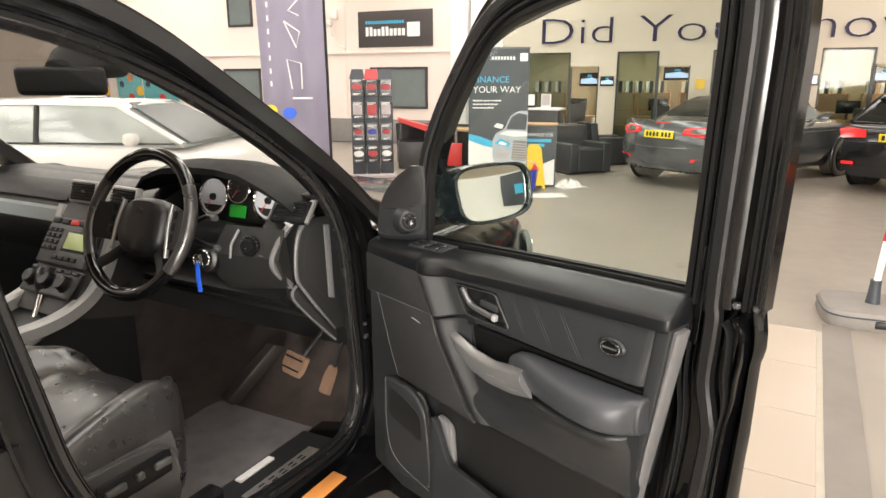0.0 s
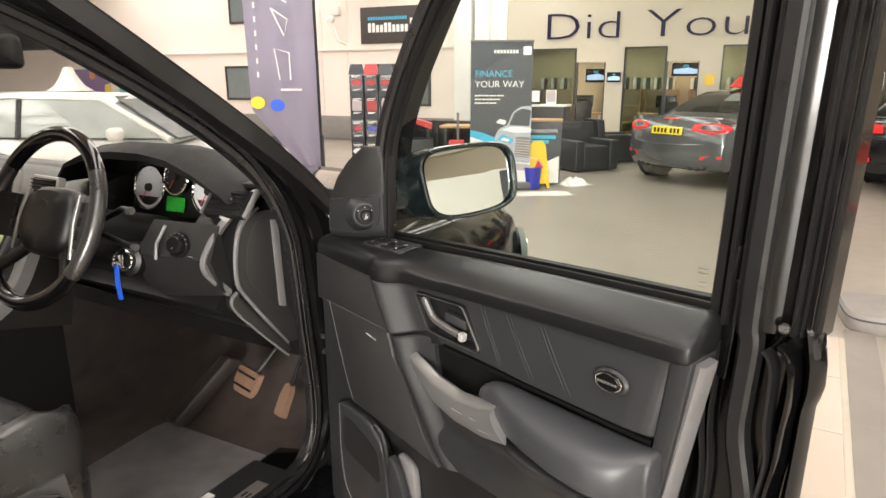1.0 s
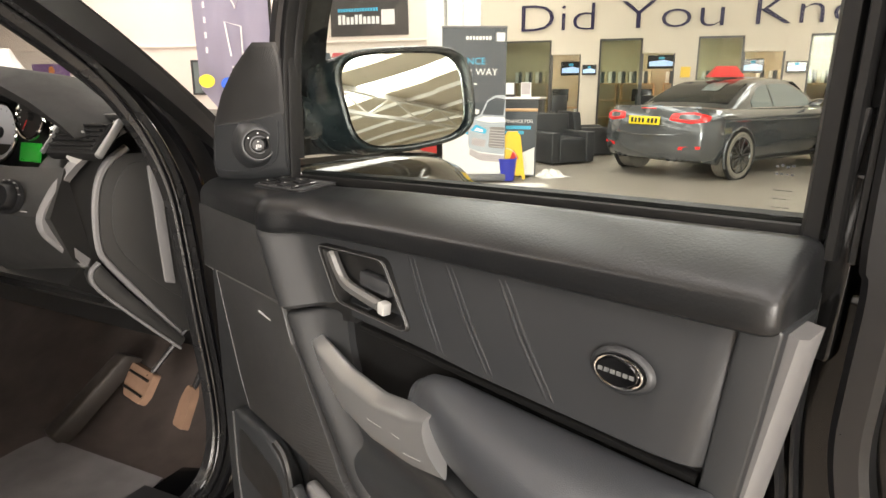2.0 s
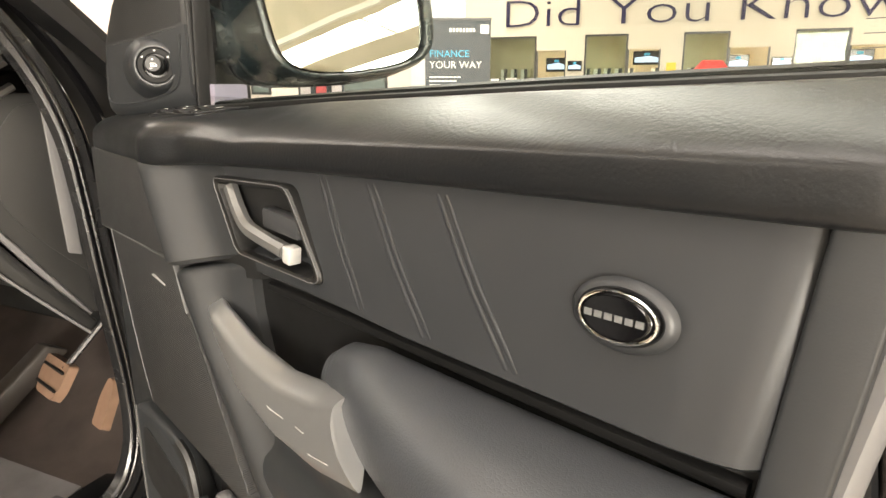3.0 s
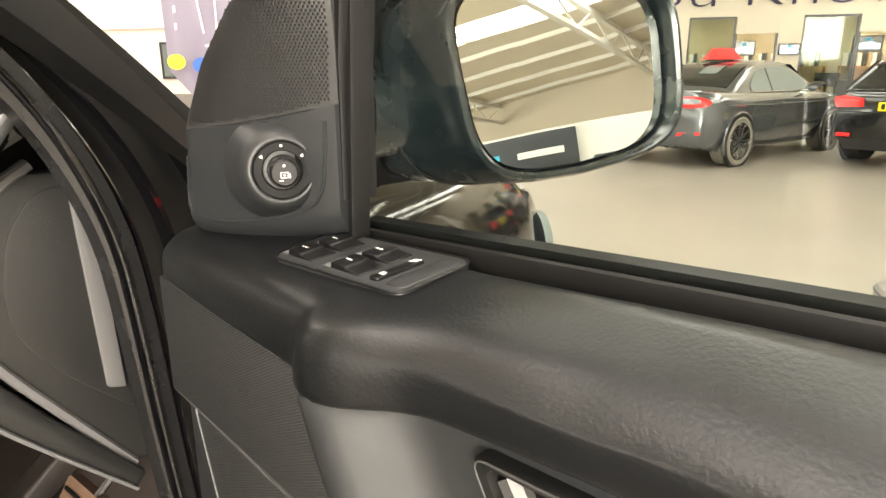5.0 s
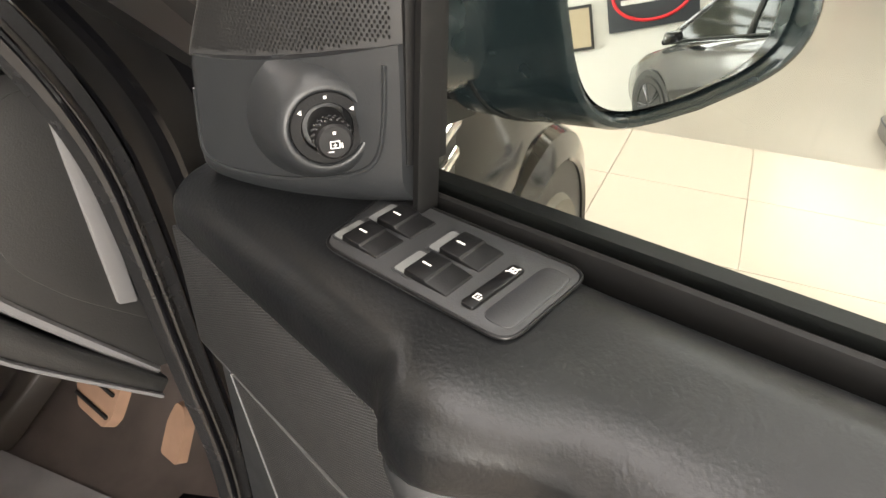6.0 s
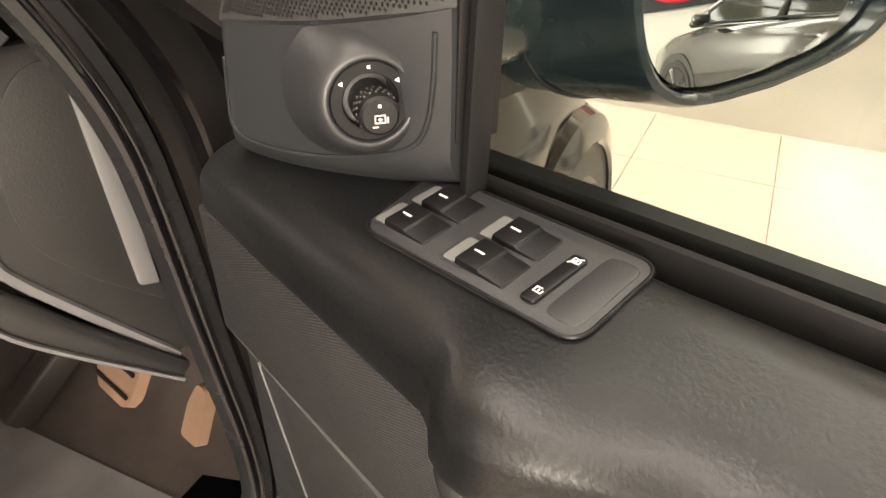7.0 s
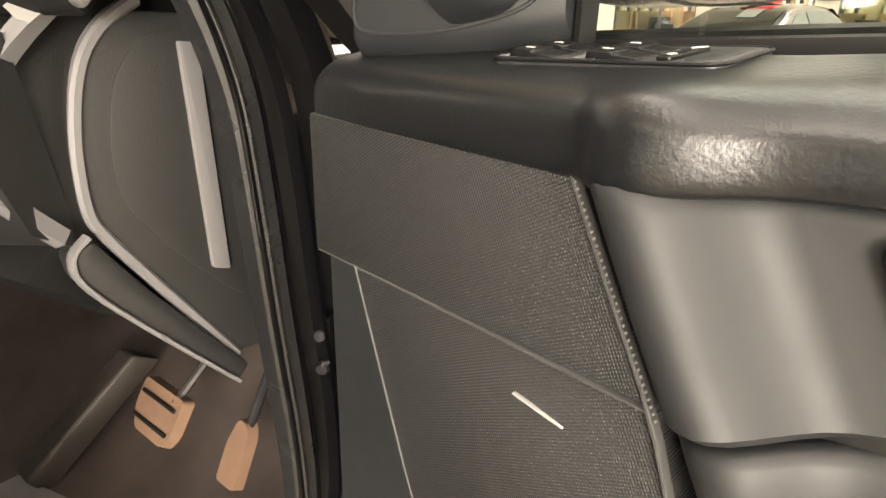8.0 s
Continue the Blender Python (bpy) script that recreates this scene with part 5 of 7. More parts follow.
part("bonnet", loft([[(x, y, z) for x, z in ((-1.60, zt), (-1.60, zt + 0.045), (-1.2, zt + 0.06), (-0.85, zt + 0.06), (-0.36 + min(0, xx), zt + 0.045), (-0.10 + xx, zt + 0.014), (-0.10 + xx, zt - 0.01))] for y, xx, zt in ((0.22, 0.0, 1.155), (0.60, 0.0, 1.14), (0.95, -0.02, 1.10), (1.30, -0.22, 1.00), (1.50, -0.50, 0.87))]), "gloss", car)
vent = thing("side_vent", "silver slatted vent in the black front wing", "vent", parent=car)
del vent["category"], vent["label"]
vent.parent = car
for k in range(3):
    part("vent_slat", box((0.034, 0.27 + 0.004 * k, 0.985 + 0.040 * k), (0.012, 0.15, 0.018), 0.004, pose(0, 0, 0, 12, 0, 0)), "chrome", vent)
part("vent_back", box((0.026, 0.27, 1.025), (0.012, 0.17, 0.14), 0.01), "black", vent)
lampm = aim((-0.055, 1.22, 0.86), (0.85, 0.5, 0.05))
hl = part("headlamp", lathe([(0.0, 0.012), (0.05, 0.010), (0.072, 0.002), (0.078, -0.02)], lampm @ Matrix.Diagonal((1.5, 1.0, 1, 1)), 32), "greyglass", car, "clear headlamp")
part("projector", lathe([(0.0, 0.018), (0.026, 0.014), (0.032, 0.010), (0.036, 0.016), (0.038, 0.0)], lampm, 28), "chrome", hl)
wheel = thing("road_wheel", "front wheel", "wheel", parent=car)
del wheel["category"], wheel["label"]
wm = aim((0.034, 0.75, 0.39), (1, 0, 0))
part("tyre", lathe([(0.26, 0.02), (0.36, 0.03), (0.385, 0.0), (0.385, -0.2), (0.26, -0.2)], wm, 40), "dustytyre", wheel)
part("rim", lathe([(0.0, 0.01), (0.06, 0.012), (0.20, -0.02), (0.255, 0.02), (0.262, 0.0), (0.262, -0.2), (0.0, -0.2)], wm, 40), "silver", wheel)
part("arch_liner", lathe([(0.30, 0.002), (0.30, 0.016), (0.445, 0.016), (0.445, 0.002)], wm, 56), "black", car)
part("arch_lip", lathe([(0.44, -0.03), (0.44, 0.022), (0.448, 0.028), (0.50, 0.014), (0.52, -0.03)], wm, 64), "gloss", car)
# closed rest of the body, roof, floor and bulkhead
part("roof", loft([[(x, y, z) for x, z in ((-1.70, 1.72), (-1.55, 1.775), (-0.98, 1.80), (-0.40, 1.775), (-0.26, 1.73), (-0.30, 1.70), (-0.98, 1.74), (-1.66, 1.70))] for y in (-0.55, -1.0, -2.6)]), "gloss", car)
part("headlining", loft([[(x, y, z) for x, z in ((-1.62, 1.665), (-0.98, 1.71), (-0.34, 1.665), (-0.34, 1.69), (-0.98, 1.73), (-1.62, 1.69))] for y in (-0.60, -2.5)]), "beige", car)
part("windscreen_frit", sweep([(-0.34, -0.52, 1.700), (-0.98, -0.47, 1.735), (-1.62, -0.52, 1.700)], [(-0.05, -0.006), (0.05, -0.006), (0.05, 0.006), (-0.05, 0.006)], up=(0, -1, 0.8)), "black", car)
ws = part("windscreen", loft([[(-1.72, 0.22, 1.17), (-0.98, 0.42, 1.20), (-0.10, 0.18, 1.17), (-0.10, 0.184, 1.174), (-0.98, 0.424, 1.204), (-1.72, 0.224, 1.174)], [(-1.66, -0.50, 1.71), (-0.98, -0.44, 1.745), (-0.27, -0.50, 1.71), (-0.27, -0.496, 1.714), (-0.98, -0.436, 1.749), (-1.66, -0.496, 1.714)]]), glass("tinted_windscreen", (0.96, 0.965, 0.95)), car)
ws.visible_shadow = False
part("centre_pillar", loft([[(-0.13, -0.87, 0.55), (-0.13, -1.10, 0.55), (-0.26, -1.10, 0.55), (-0.26, -0.87, 0.55)], [(-0.13, -0.885, 1.1), (-0.13, -1.10, 1.1), (-0.26, -1.10, 1.1), (-0.26, -0.885, 1.1)], [(-0.24, -0.92, 1.72), (-0.24, -1.08, 1.72), (-0.36, -1.08, 1.72), (-0.36, -0.92, 1.72)]]), "card", car)
part("belt_buckle", box((-0.115, -0.875, 0.95), (0.02, 0.05, 0.10), 0.006), "soft", car)
part("rear_side", box((-0.14, -1.85, 0.85), (0.12, 1.48, 0.75), 0.04), "gloss", car)
part("far_side", box((-1.80, -0.9, 0.85), (0.10, 2.4, 0.75), 0.03), "card", car)
part("far_pillar", sweep([(-1.82, 0.20, 1.18), (-1.74, -0.2, 1.5), (-1.66, -0.55, 1.71)], flat(0.10, 0.06)), "black", car)
part("rear_wall", box((-0.97, -2.5, 0.85), (1.7, 0.08, 0.75), 0.03), "card", car)
part("floor_carpet", loft([[(-1.72, -2.4, 0.44), (-0.29, -2.4, 0.44), (-0.29, -2.4, 0.50), (-1.72, -2.4, 0.50)], [(-1.72, -0.2, 0.44), (-0.27, -0.2, 0.44), (-0.27, -0.2, 0.50), (-1.72, -0.2, 0.50)], [(-1.72, 0.10, 0.44), (-0.24, 0.10, 0.44), (-0.24, 0.10, 0.515), (-1.72, 0.10, 0.515)], [(-1.72, 0.36, 0.585), (-0.21, 0.36, 0.585), (-0.21, 0.34, 0.675), (-1.72, 0.34, 0.675)]]), "carpet", car, "worn dark brown-grey carpet")
# upper bulkhead set apart in black: shade under the dash put into its colour
part("bulkhead_shade", loft([[(-1.72, 0.352, 0.60), (-0.20, 0.352, 0.60), (-0.20, 0.332, 0.672), (-1.72, 0.332, 0.672)], [(-1.72, 0.42, 0.62), (-0.20, 0.42, 0.62), (-0.20, 0.38, 0.74), (-1.72, 0.38, 0.74)], [(-1.72, 0.48, 0.98), (-0.20, 0.48, 0.98), (-0.20, 0.45, 1.0), (-1.72, 0.45, 1.0)]]), "black", car)
part("kick_panel", loft([[(-0.205, 0.10, 0.50), (-0.205, 0.46, 0.50), (-0.19, 0.46, 1.0), (-0.19, 0.14, 1.0)], [(-0.14, 0.10, 0.50), (-0.14, 0.46, 0.50), (-0.14, 0.46, 1.0), (-0.14, 0.14, 1.0)]]), "black", car)
part("floor_mat", loft([[(-0.66, -0.42, 0.502), (-0.30, -0.40, 0.502), (-0.30, -0.40, 0.510), (-0.66, -0.42, 0.510)], [(-0.70, 0.0, 0.502), (-0.29, -0.02, 0.502), (-0.29, -0.02, 0.511), (-0.70, 0.0, 0.511)], [(-0.68, 0.04, 0.510), (-0.30, 0.05, 0.510), (-0.30, 0.05, 0.519), (-0.68, 0.04, 0.519)]]), mat("rubber_backed_mat", (0.175, 0.168, 0.168), 0.85, vary=0.35, scale=9, stain=(0.055, 0.050, 0.049), bump=0.8, bscale=700), car)


def pedal(name, c, w, h, tilt, ribs, arm):
    edge = [(-w / 2, -h * 0.1), (-w * 0.32, -h / 2), (w * 0.38, -h / 2), (w / 2, -h * 0.2), (w / 2, h / 2), (-w / 2, h / 2)] if ribs else [(-w / 2, -h / 2), (w * 0.4, -h / 2), (w / 2, h * 0.3), (w * 0.3, h / 2), (-w * 0.1, h / 2), (-w * 0.4, h * 0.1)]
    base = Matrix.Translation(c) @ pose(0, 0, 0, tilt, 0, 0)
    p = part(name, loft([[base @ Vector((x, 0.008, z)) for x, z in rounded(edge, 0.008)], [base @ Vector((x * 0.94, -0.008, z * 0.94)) for x, z in rounded(edge, 0.008)]]), "pedal", car, "worn metal pedal, its coppery tint painted for warm footwell light")
    for k in range(ribs):
        part("rib", box(base @ Vector((0, -0.010, (k - (ribs - 1) / 2) * h / (ribs + 1) * 1.4)), (w * 0.8, 0.004, 0.005), 0.001, pose(0, 0, 0, tilt, 0, 0)), "rubber", p)
    part("arm", tube([Vector(c) + Vector((w * 0.25, 0.01, h * 0.3)), Vector(c) + Vector(arm)], 0.006, 8, up=(1, 0, 0)), "alloy", p)


part("under_dash_cover", loft([[(x, y, z) for y, z in ((-0.08, 0.955), (0.02, 0.895), (0.10, 0.87), (0.41, 0.80), (0.41, 0.98), (0.0, 1.0))] for x in (-0.84, -0.225)]), "black", car)
pedal("brake_pedal", (-0.436, 0.040, 0.692), 0.105, 0.072, -32, 2, (0.05, 0.10, 0.12))
pedal("accelerator_pedal", (-0.314, 0.078, 0.667), 0.046, 0.095, -22, 0, (0.0, 0.06, 0.10))
part("foot_rest", bevel(loft([[(-0.700, -0.085, 0.535), (-0.648, -0.085, 0.535), (-0.640, -0.060, 0.500), (-0.700, -0.060, 0.500)], [(-0.660, 0.085, 0.690), (-0.618, 0.090, 0.690), (-0.610, 0.13, 0.670), (-0.655, 0.12, 0.670)]]), 0.006), mat("worn_rubber_foot_rest", (0.034, 0.028, 0.024), 0.5, vary=0.3, scale=14), car)

# dashboard
DP = ((0.40, 1.13), (0.34, 1.20), (0.15, 1.245), (0.02, 1.250), (-0.06, 1.225), (-0.115, 1.19), (-0.155, 1.12), (-0.145, 1.06), (-0.09, 1.015), (0.0, 0.95), (0.10, 0.90), (0.30, 0.88))


NOTCH = DP[:3] + ((0.065, 1.248), (0.055, 1.152), (-0.105, 1.146)) + DP[6:]    # where the instruments sit


def dash_ring(x, s=1.0, line=DP):
    c = (0.10, 1.08)
    return [(x, c[0] + (p.x - c[0]) * s, c[1] + (p.y - c[1]) * s) for p in smoothed([(a, b, 0) for a, b in line], 2, True)]


dash = part("dashboard", loft([dash_ring(-1.74, 0.97), dash_ring(-1.72), dash_ring(-0.70), dash_ring(-0.685, 1.0, NOTCH), dash_ring(-0.300, 1.0, NOTCH), dash_ring(-0.285), dash_ring(-0.235), dash_ring(-0.215, 0.985), dash_ring(-0.208, 0.95)]), "soft", car, "black and silver dashboard")


def XP(y, z, x):
    return Vector((x, y, z))


def side_strip(pts, w, h, material, x=-0.204, rounds=2):
    prof = [(-w / 2, -0.006), (w / 2, -0.006), (w / 2, h * 0.5), (w * 0.25, h), (-w * 0.25, h), (-w / 2, h * 0.5)]
    return part("trim_strip", sweep(smoothed([(x, a, b) for a, b in pts], rounds), prof, up=(1, 0, 0.01)), material, dash_end)


dash_end = part("dash_end", prism(rounded([(-0.030, 1.205), (-0.062, 1.165), (-0.075, 1.10), (-0.074, 1.045), (-0.035, 0.985), (0.046, 0.872), (0.11, 0.872), (0.11, 1.20)], 0.012), XP, -0.22, -0.196, 0.004), "dashgrey", car)
part("end_dish", prism(rounded([(-0.010, 1.19), (-0.040, 1.15), (-0.050, 1.09), (-0.045, 1.05), (-0.01, 1.0), (0.06, 0.93), (0.09, 0.95), (0.09, 1.19)], 0.02), XP, -0.197, -0.1945, 0.001), "dashgrey", dash_end)
side_strip([(-0.010, 1.213), (-0.040, 1.195), (-0.062, 1.165), (-0.074, 1.11), (-0.075, 1.05), (-0.066, 1.030), (-0.035, 0.984), (0.044, 0.872)], 0.0105, 0.006, "greytrim", -0.198)
part("trim_plate", prism(rounded([(0.018, 1.181), (0.036, 1.179), (0.044, 0.968), (0.026, 0.974)], 0.003), XP, -0.20, -0.190, 0.002), "greytrim", dash_end)
part("knee_trim", prism(rounded([(-0.078, 1.030), (-0.096, 1.018), (-0.092, 0.995), (-0.045, 0.938), (0.038, 0.846), (0.052, 0.860), (-0.035, 0.968)], 0.006), XP, -0.22, -0.186, 0.006), "dashgrey", dash_end)
side_strip([(-0.080, 1.033), (-0.097, 1.020), (-0.093, 0.994), (-0.046, 0.938), (0.038, 0.846)], 0.005, 0.004, "greytrim", -0.187)
dash_end.matrix_basis = Matrix.Translation((-0.013, -0.012, 0.0))
# silver edge of the dash face
face = smoothed([(-0.172, -0.040, 1.243), (-0.189, -0.093, 1.200), (-0.185, -0.137, 1.150), (-0.177, -0.163, 1.109), (-0.180, -0.132, 1.068), (-0.184, -0.102, 1.036)], 2)
part("face_edge", sweep(face, [(-0.008, -0.008), (0.007, -0.008), (0.007, 0.003), (0.002, 0.006), (-0.007, 0.005)], up=(0.5, -1, 0)), "greytrim", dash_end)
part("face_top", sweep(smoothed([(-0.163, -0.028, 1.250), (-0.178, -0.064, 1.226), (-0.190, -0.098, 1.197)], 1), [(-0.010, -0.006), (0.010, -0.006), (0.010, 0.006), (-0.010, 0.006)], up=(0.5, -1, 0)), mat("pale_satin_trim", (0.22, 0.217, 0.21), 0.35, metal=0.4, vary=0.04), dash_end)
part("right_face", loft([[(-0.20, -0.125, 1.19), (-0.19, -0.165, 1.12), (-0.19, -0.14, 1.05), (-0.21, -0.09, 1.02)], [(-0.40, -0.13, 1.185), (-0.40, -0.185, 1.12), (-0.40, -0.17, 1.05), (-0.40, -0.12, 1.0)]]), "dashgrey", dash)
# air vents with blades
def air_vent(c, w, h, turn, blades=5, surround="dashskin", pitch=-18):
    base = Matrix.Translation(c) @ pose(0, 0, 0, pitch, 0, turn)
    v = part("air_vent", box((0, 0, 0), (w, 0.02, h), 0.006), surround, dash)
    v.matrix_basis = base
    part("vent_hole", box((0, -0.009, 0), (w - 0.02, 0.006, h - 0.014), 0.002), "black", v)
    for k in range(blades):
        part("blade", box((0, -0.013, (k - (blades - 1) / 2) * (h - 0.016) / blades), (w - 0.022, 0.010, 0.003), 0.001, pose(0, 0, 0, 20, 0, 0)), "dashskin", v)
    part("vent_tab", box((w * 0.1, -0.018, 0), (0.012, 0.006, 0.008), 0.002), "greytrim", v)
    return v


end_vent = air_vent((-0.205, -0.085, 1.228), 0.105, 0.066, 8, pitch=-46)
part("bright_strip", box((0.059, -0.008, 0.0), (0.011, 0.010, 0.074), 0.003), "silver", end_vent)
part("bright_strip", box((-0.056, -0.008, 0.0), (0.004, 0.008, 0.066), 0.0015), "silver", end_vent)
air_vent((-0.80, -0.13, 1.22), 0.13, 0.07, -4, 6, "satin")
air_vent((-0.99, -0.13, 1.225), 0.13, 0.07, 0, 6, "satin")
part("demist_slot", box((-0.20, -0.01, 1.262), (0.09, 0.05, 0.01), 0.004), "black", dash)
# light switch
lm = aim((-0.280, -0.172, 1.148), (0.15, -1, 0.28))
ls = part("light_switch", lathe([(0, 0.012), (0.017, 0.012), (0.020, 0.008), (0.021, -0.002), (0.026, -0.002), (0.028, -0.008)], lm, 28), "button", dash, "round headlamp switch with white marks")
bars([(-0.002 + 0.027 * math.cos(a), -0.002 + 0.027 * math.sin(a), 0.003, 0.002) for a in (0.2, 0.6, 1.0, 1.4, 1.8, 2.2, 2.6)] + [(-0.001, -0.008, 0.002, 0.018), (0.032, -0.022, 0.013, 0.002)], lambda x, z, d: lm @ Vector((x, z, -0.001 + d + (0.014 if abs(x) < 0.01 and z < 0 else 0))), "greytrim", ls, "symbol")
part("switch_bezel", tube([lm @ Vector((-0.052, -0.035, 0)), lm @ Vector((-0.050, 0.0, 0.004)), lm @ Vector((-0.034, 0.04, 0.0))], 0.004, 8), "greytrim", dash)
# instrument binnacle
part("binnacle_hood", loft([[(x, y, z) for y, z in ((0.10, 1.24), (0.05, 1.24 + 0.085 * s), (-0.06, 1.24 + 0.098 * s), (-0.115, 1.235 + 0.085 * s), (-0.115, 1.232 + 0.072 * s), (0.045, 1.234 + 0.074 * s), (0.07, 1.20))] for x, s in ((-0.79, 0.05), (-0.74, 0.62), (-0.66, 0.95), (-0.55, 1.08), (-0.45, 1.08), (-0.36, 0.95), (-0.28, 0.62), (-0.21, 0.22), (-0.18, 0.0))]), "dashskin", dash)
part("binnacle_back", box((-0.485, 0.035, 1.225), (0.38, 0.02, 0.16), 0.01, pose(0, 0, 0, -14, 0, 0)), "black", dash)
for cx, cz, r, mt in ((-0.589, 1.222, 0.056, "dial"), (-0.372, 1.228, 0.055, "dial"), (-0.483, 1.254, 0.042, "black")):
    dm = aim((cx, 0.012, cz), (0.0, -1, 0.22))
    di = part("dial", lathe([(0, 0.006), (r * 0.93, 0.006), (r * 0.94, 0.004), (r, 0.004)], dm, 40), mt, dash)
    part("dial_ring", tube([dm @ Vector((r * math.cos(a), r * math.sin(a), 0.007)) for a in (2 * math.pi * i / 40 for i in range(40))], 0.0035, 8, True), "chrome", di)
    part("hub_cap", lathe([(0, 0.014), (r * 0.17, 0.014), (r * 0.2, 0.006)], dm, 20), "black", di)
    part("needle", prism([(-0.002, 0), (0.002, 0), (0.001, -r * 0.75), (-0.001, -r * 0.75)], lambda x, z, d, dm=dm: dm @ Vector((x * 0.8 + z * 0.5, z * 0.8, 0.010 + d)), 0, 0.001), "red", di)
    rows = []
    for k in range(13):
        a = radians(-140 + 280 * k / 12)
        rows.append((0.80 * r * math.sin(a) - 0.001, 0.80 * r * math.cos(a) - 0.001, 0.002, 0.002))
    bars(rows, lambda x, z, d, dm=dm: dm @ Vector((x, z, 0.0065 + d * 0.2)), "black" if mt == "dial" else "mark", di, "scale_mark")
    if mt == "dial":
        part("dark_segment", prism([(r * 0.8 * math.cos(radians(a)), r * 0.8 * math.sin(radians(a))) for a in range(210, 331, 12)], lambda x, z, d, dm=dm: dm @ Vector((x, z, 0.0064 + d)), 0, 0.0005), "black", di)
part("trip_display", box((-0.484, -0.004, 1.190), (0.064, 0.004, 0.036), 0.003, pose(0, 0, 0, -14, 0, 0)), "green", dash, "lit green trip display")
# steering column, ignition, stalks and wheel
col = part("steering_column", loft([[(-0.48 + 0.055 * math.cos(a) * s, y, zc + 0.05 * math.sin(a) * s) for a in (2 * math.pi * i / 20 for i in range(20))] for y, zc, s in ((-0.05, 1.11, 1.2), (-0.18, 1.15, 1.15), (-0.30, 1.19, 0.9))]), "soft", car)
im = aim((-0.415, -0.200, 1.105), (0.30, -0.92, 0.15))
ig = part("ignition_lock", lathe([(0, 0.004), (0.016, 0.004), (0.017, 0.010), (0.024, 0.010), (0.027, 0.004), (0.037, 0.0), (0.040, -0.02), (0.042, -0.08)], im, 32), "soft", car)
part("lock_ring", tube([im @ Vector((0.022 * math.cos(a), 0.022 * math.sin(a), 0.011)) for a in (2 * math.pi * i / 28 for i in range(28))], 0.003, 8, True), "chrome", ig)
key = part("key", box(im @ Vector((0, 0, 0.022)), (0.018, 0.010, 0.030), 0.003), "chrome", ig)
part("key_tag", sweep([im @ Vector((0, -0.008, 0.032)), im @ Vector((0.004, -0.045, 0.034)), im @ Vector((0.008, -0.082, 0.030))], flat(0.013, 0.004), up=(0, -1, 0.2)), "keyblue", ig, "bright blue key tag")
part("key_ring", tube([im @ Vector((0.008 * math.cos(a), -0.006 + 0.008 * math.sin(a), 0.034)) for a in (2 * math.pi * i / 16 for i in range(16))], 0.0010, 6, True), "chrome", ig)
for z0, z1 in ((1.20, 1.235), (1.17, 1.16)):
    st = part("stalk", tube([(-0.42, -0.24, z0), (-0.33, -0.25, z1), (-0.30, -0.255, z1)], 0.0065, 10), "button", car)
    part("stalk_end", lathe([(0, 0.006), (0.009, 0.006), (0.011, 0.0), (0.011, -0.012)], aim((-0.297, -0.255, z1), (1, -0.1, 0.1)) @ Matrix.Scale(0.72, 4), 16), "seatgrey", st)
SW = Matrix.Translation((-0.488, -0.325, 1.217)) @ Matrix.Scale(0.94, 4) @ pose(0, 0, 0, 90 - 23, 0, 0)
sw = thing("steering_wheel", "steering wheel", "steering wheel", parent=car)
del sw["category"], sw["label"]
for a0, a1, mt in ((35, 145, "gloss"), (145, 215, "leather"), (215, 325, "gloss"), (325, 395, "leather")):
    pts = [SW @ Vector((0.188 * math.cos(radians(a)), 0.188 * math.sin(radians(a)), 0)) for a in np.linspace(a0, a1, 24)]
    part("rim", sweep(pts, circle(0.0165, 14, 1.0, 0.92), up=SW.to_3x3() @ Vector((0, 0, 1))), mt, sw)
hubp = [(0.085 * s * (abs(math.cos(a)) ** 0.7) * math.copysign(1, math.cos(a)), 0.072 * s * (abs(math.sin(a)) ** 0.7) * math.copysign(1, math.sin(a)) - 0.005) for s in (1,) for a in (2 * math.pi * i / 32 for i in range(32))]
part("hub", loft([[SW @ Vector((x * k, y * k, h)) for x, y in hubp] for k, h in ((1.0, -0.08), (1.10, -0.040), (1.06, -0.016), (0.90, -0.002), (0.45, 0.003))]), "soft", sw)
part("hub_badge", lathe([(0, 0.003), (0.014, 0.003), (0.016, 0)], SW @ Matrix.Translation((0, 0.030, 0.001)) @ Matrix.Diagonal((1, 0.55, 1, 1)), 24), "black", sw)
for sx in (-1, 1):
    part("spoke", loft([[SW @ Vector((sx * x, y, h + o)) for y, h in ((0.045, -0.012), (0.045, 0.010), (-0.055, 0.010), (-0.055, -0.012))] for x, o in ((0.07, -0.034), (0.12, -0.022), (0.178, 0.0))]), "soft", sw)
    part("spoke_trim", sweep([SW @ Vector((sx * 0.094, 0.060, -0.016)), SW @ Vector((sx * 0.099, 0.0, -0.013)), SW @ Vector((sx * 0.107, -0.078, -0.020))], flat(0.010, 0.010), up=SW.to_3x3() @ Vector((0, 0, 1))), "silver", sw)
    for k in range(3):
        part("wheel_button", box((0, 0, 0), (0.018, 0.022, 0.008), 0.002), "button", sw).matrix_basis = SW @ Matrix.Translation((sx * 0.123, 0.034 - 0.030 * k, -0.013))
    part("lower_spoke", sweep([SW @ Vector((sx * 0.060, -0.06, -0.030)), SW @ Vector((sx * 0.10, -0.10, -0.018)), SW @ Vector((sx * 0.13, -0.130, 0.0))], flat(0.024, 0.014), up=SW.to_3x3() @ Vector((0, 0, 1))), "soft", sw)
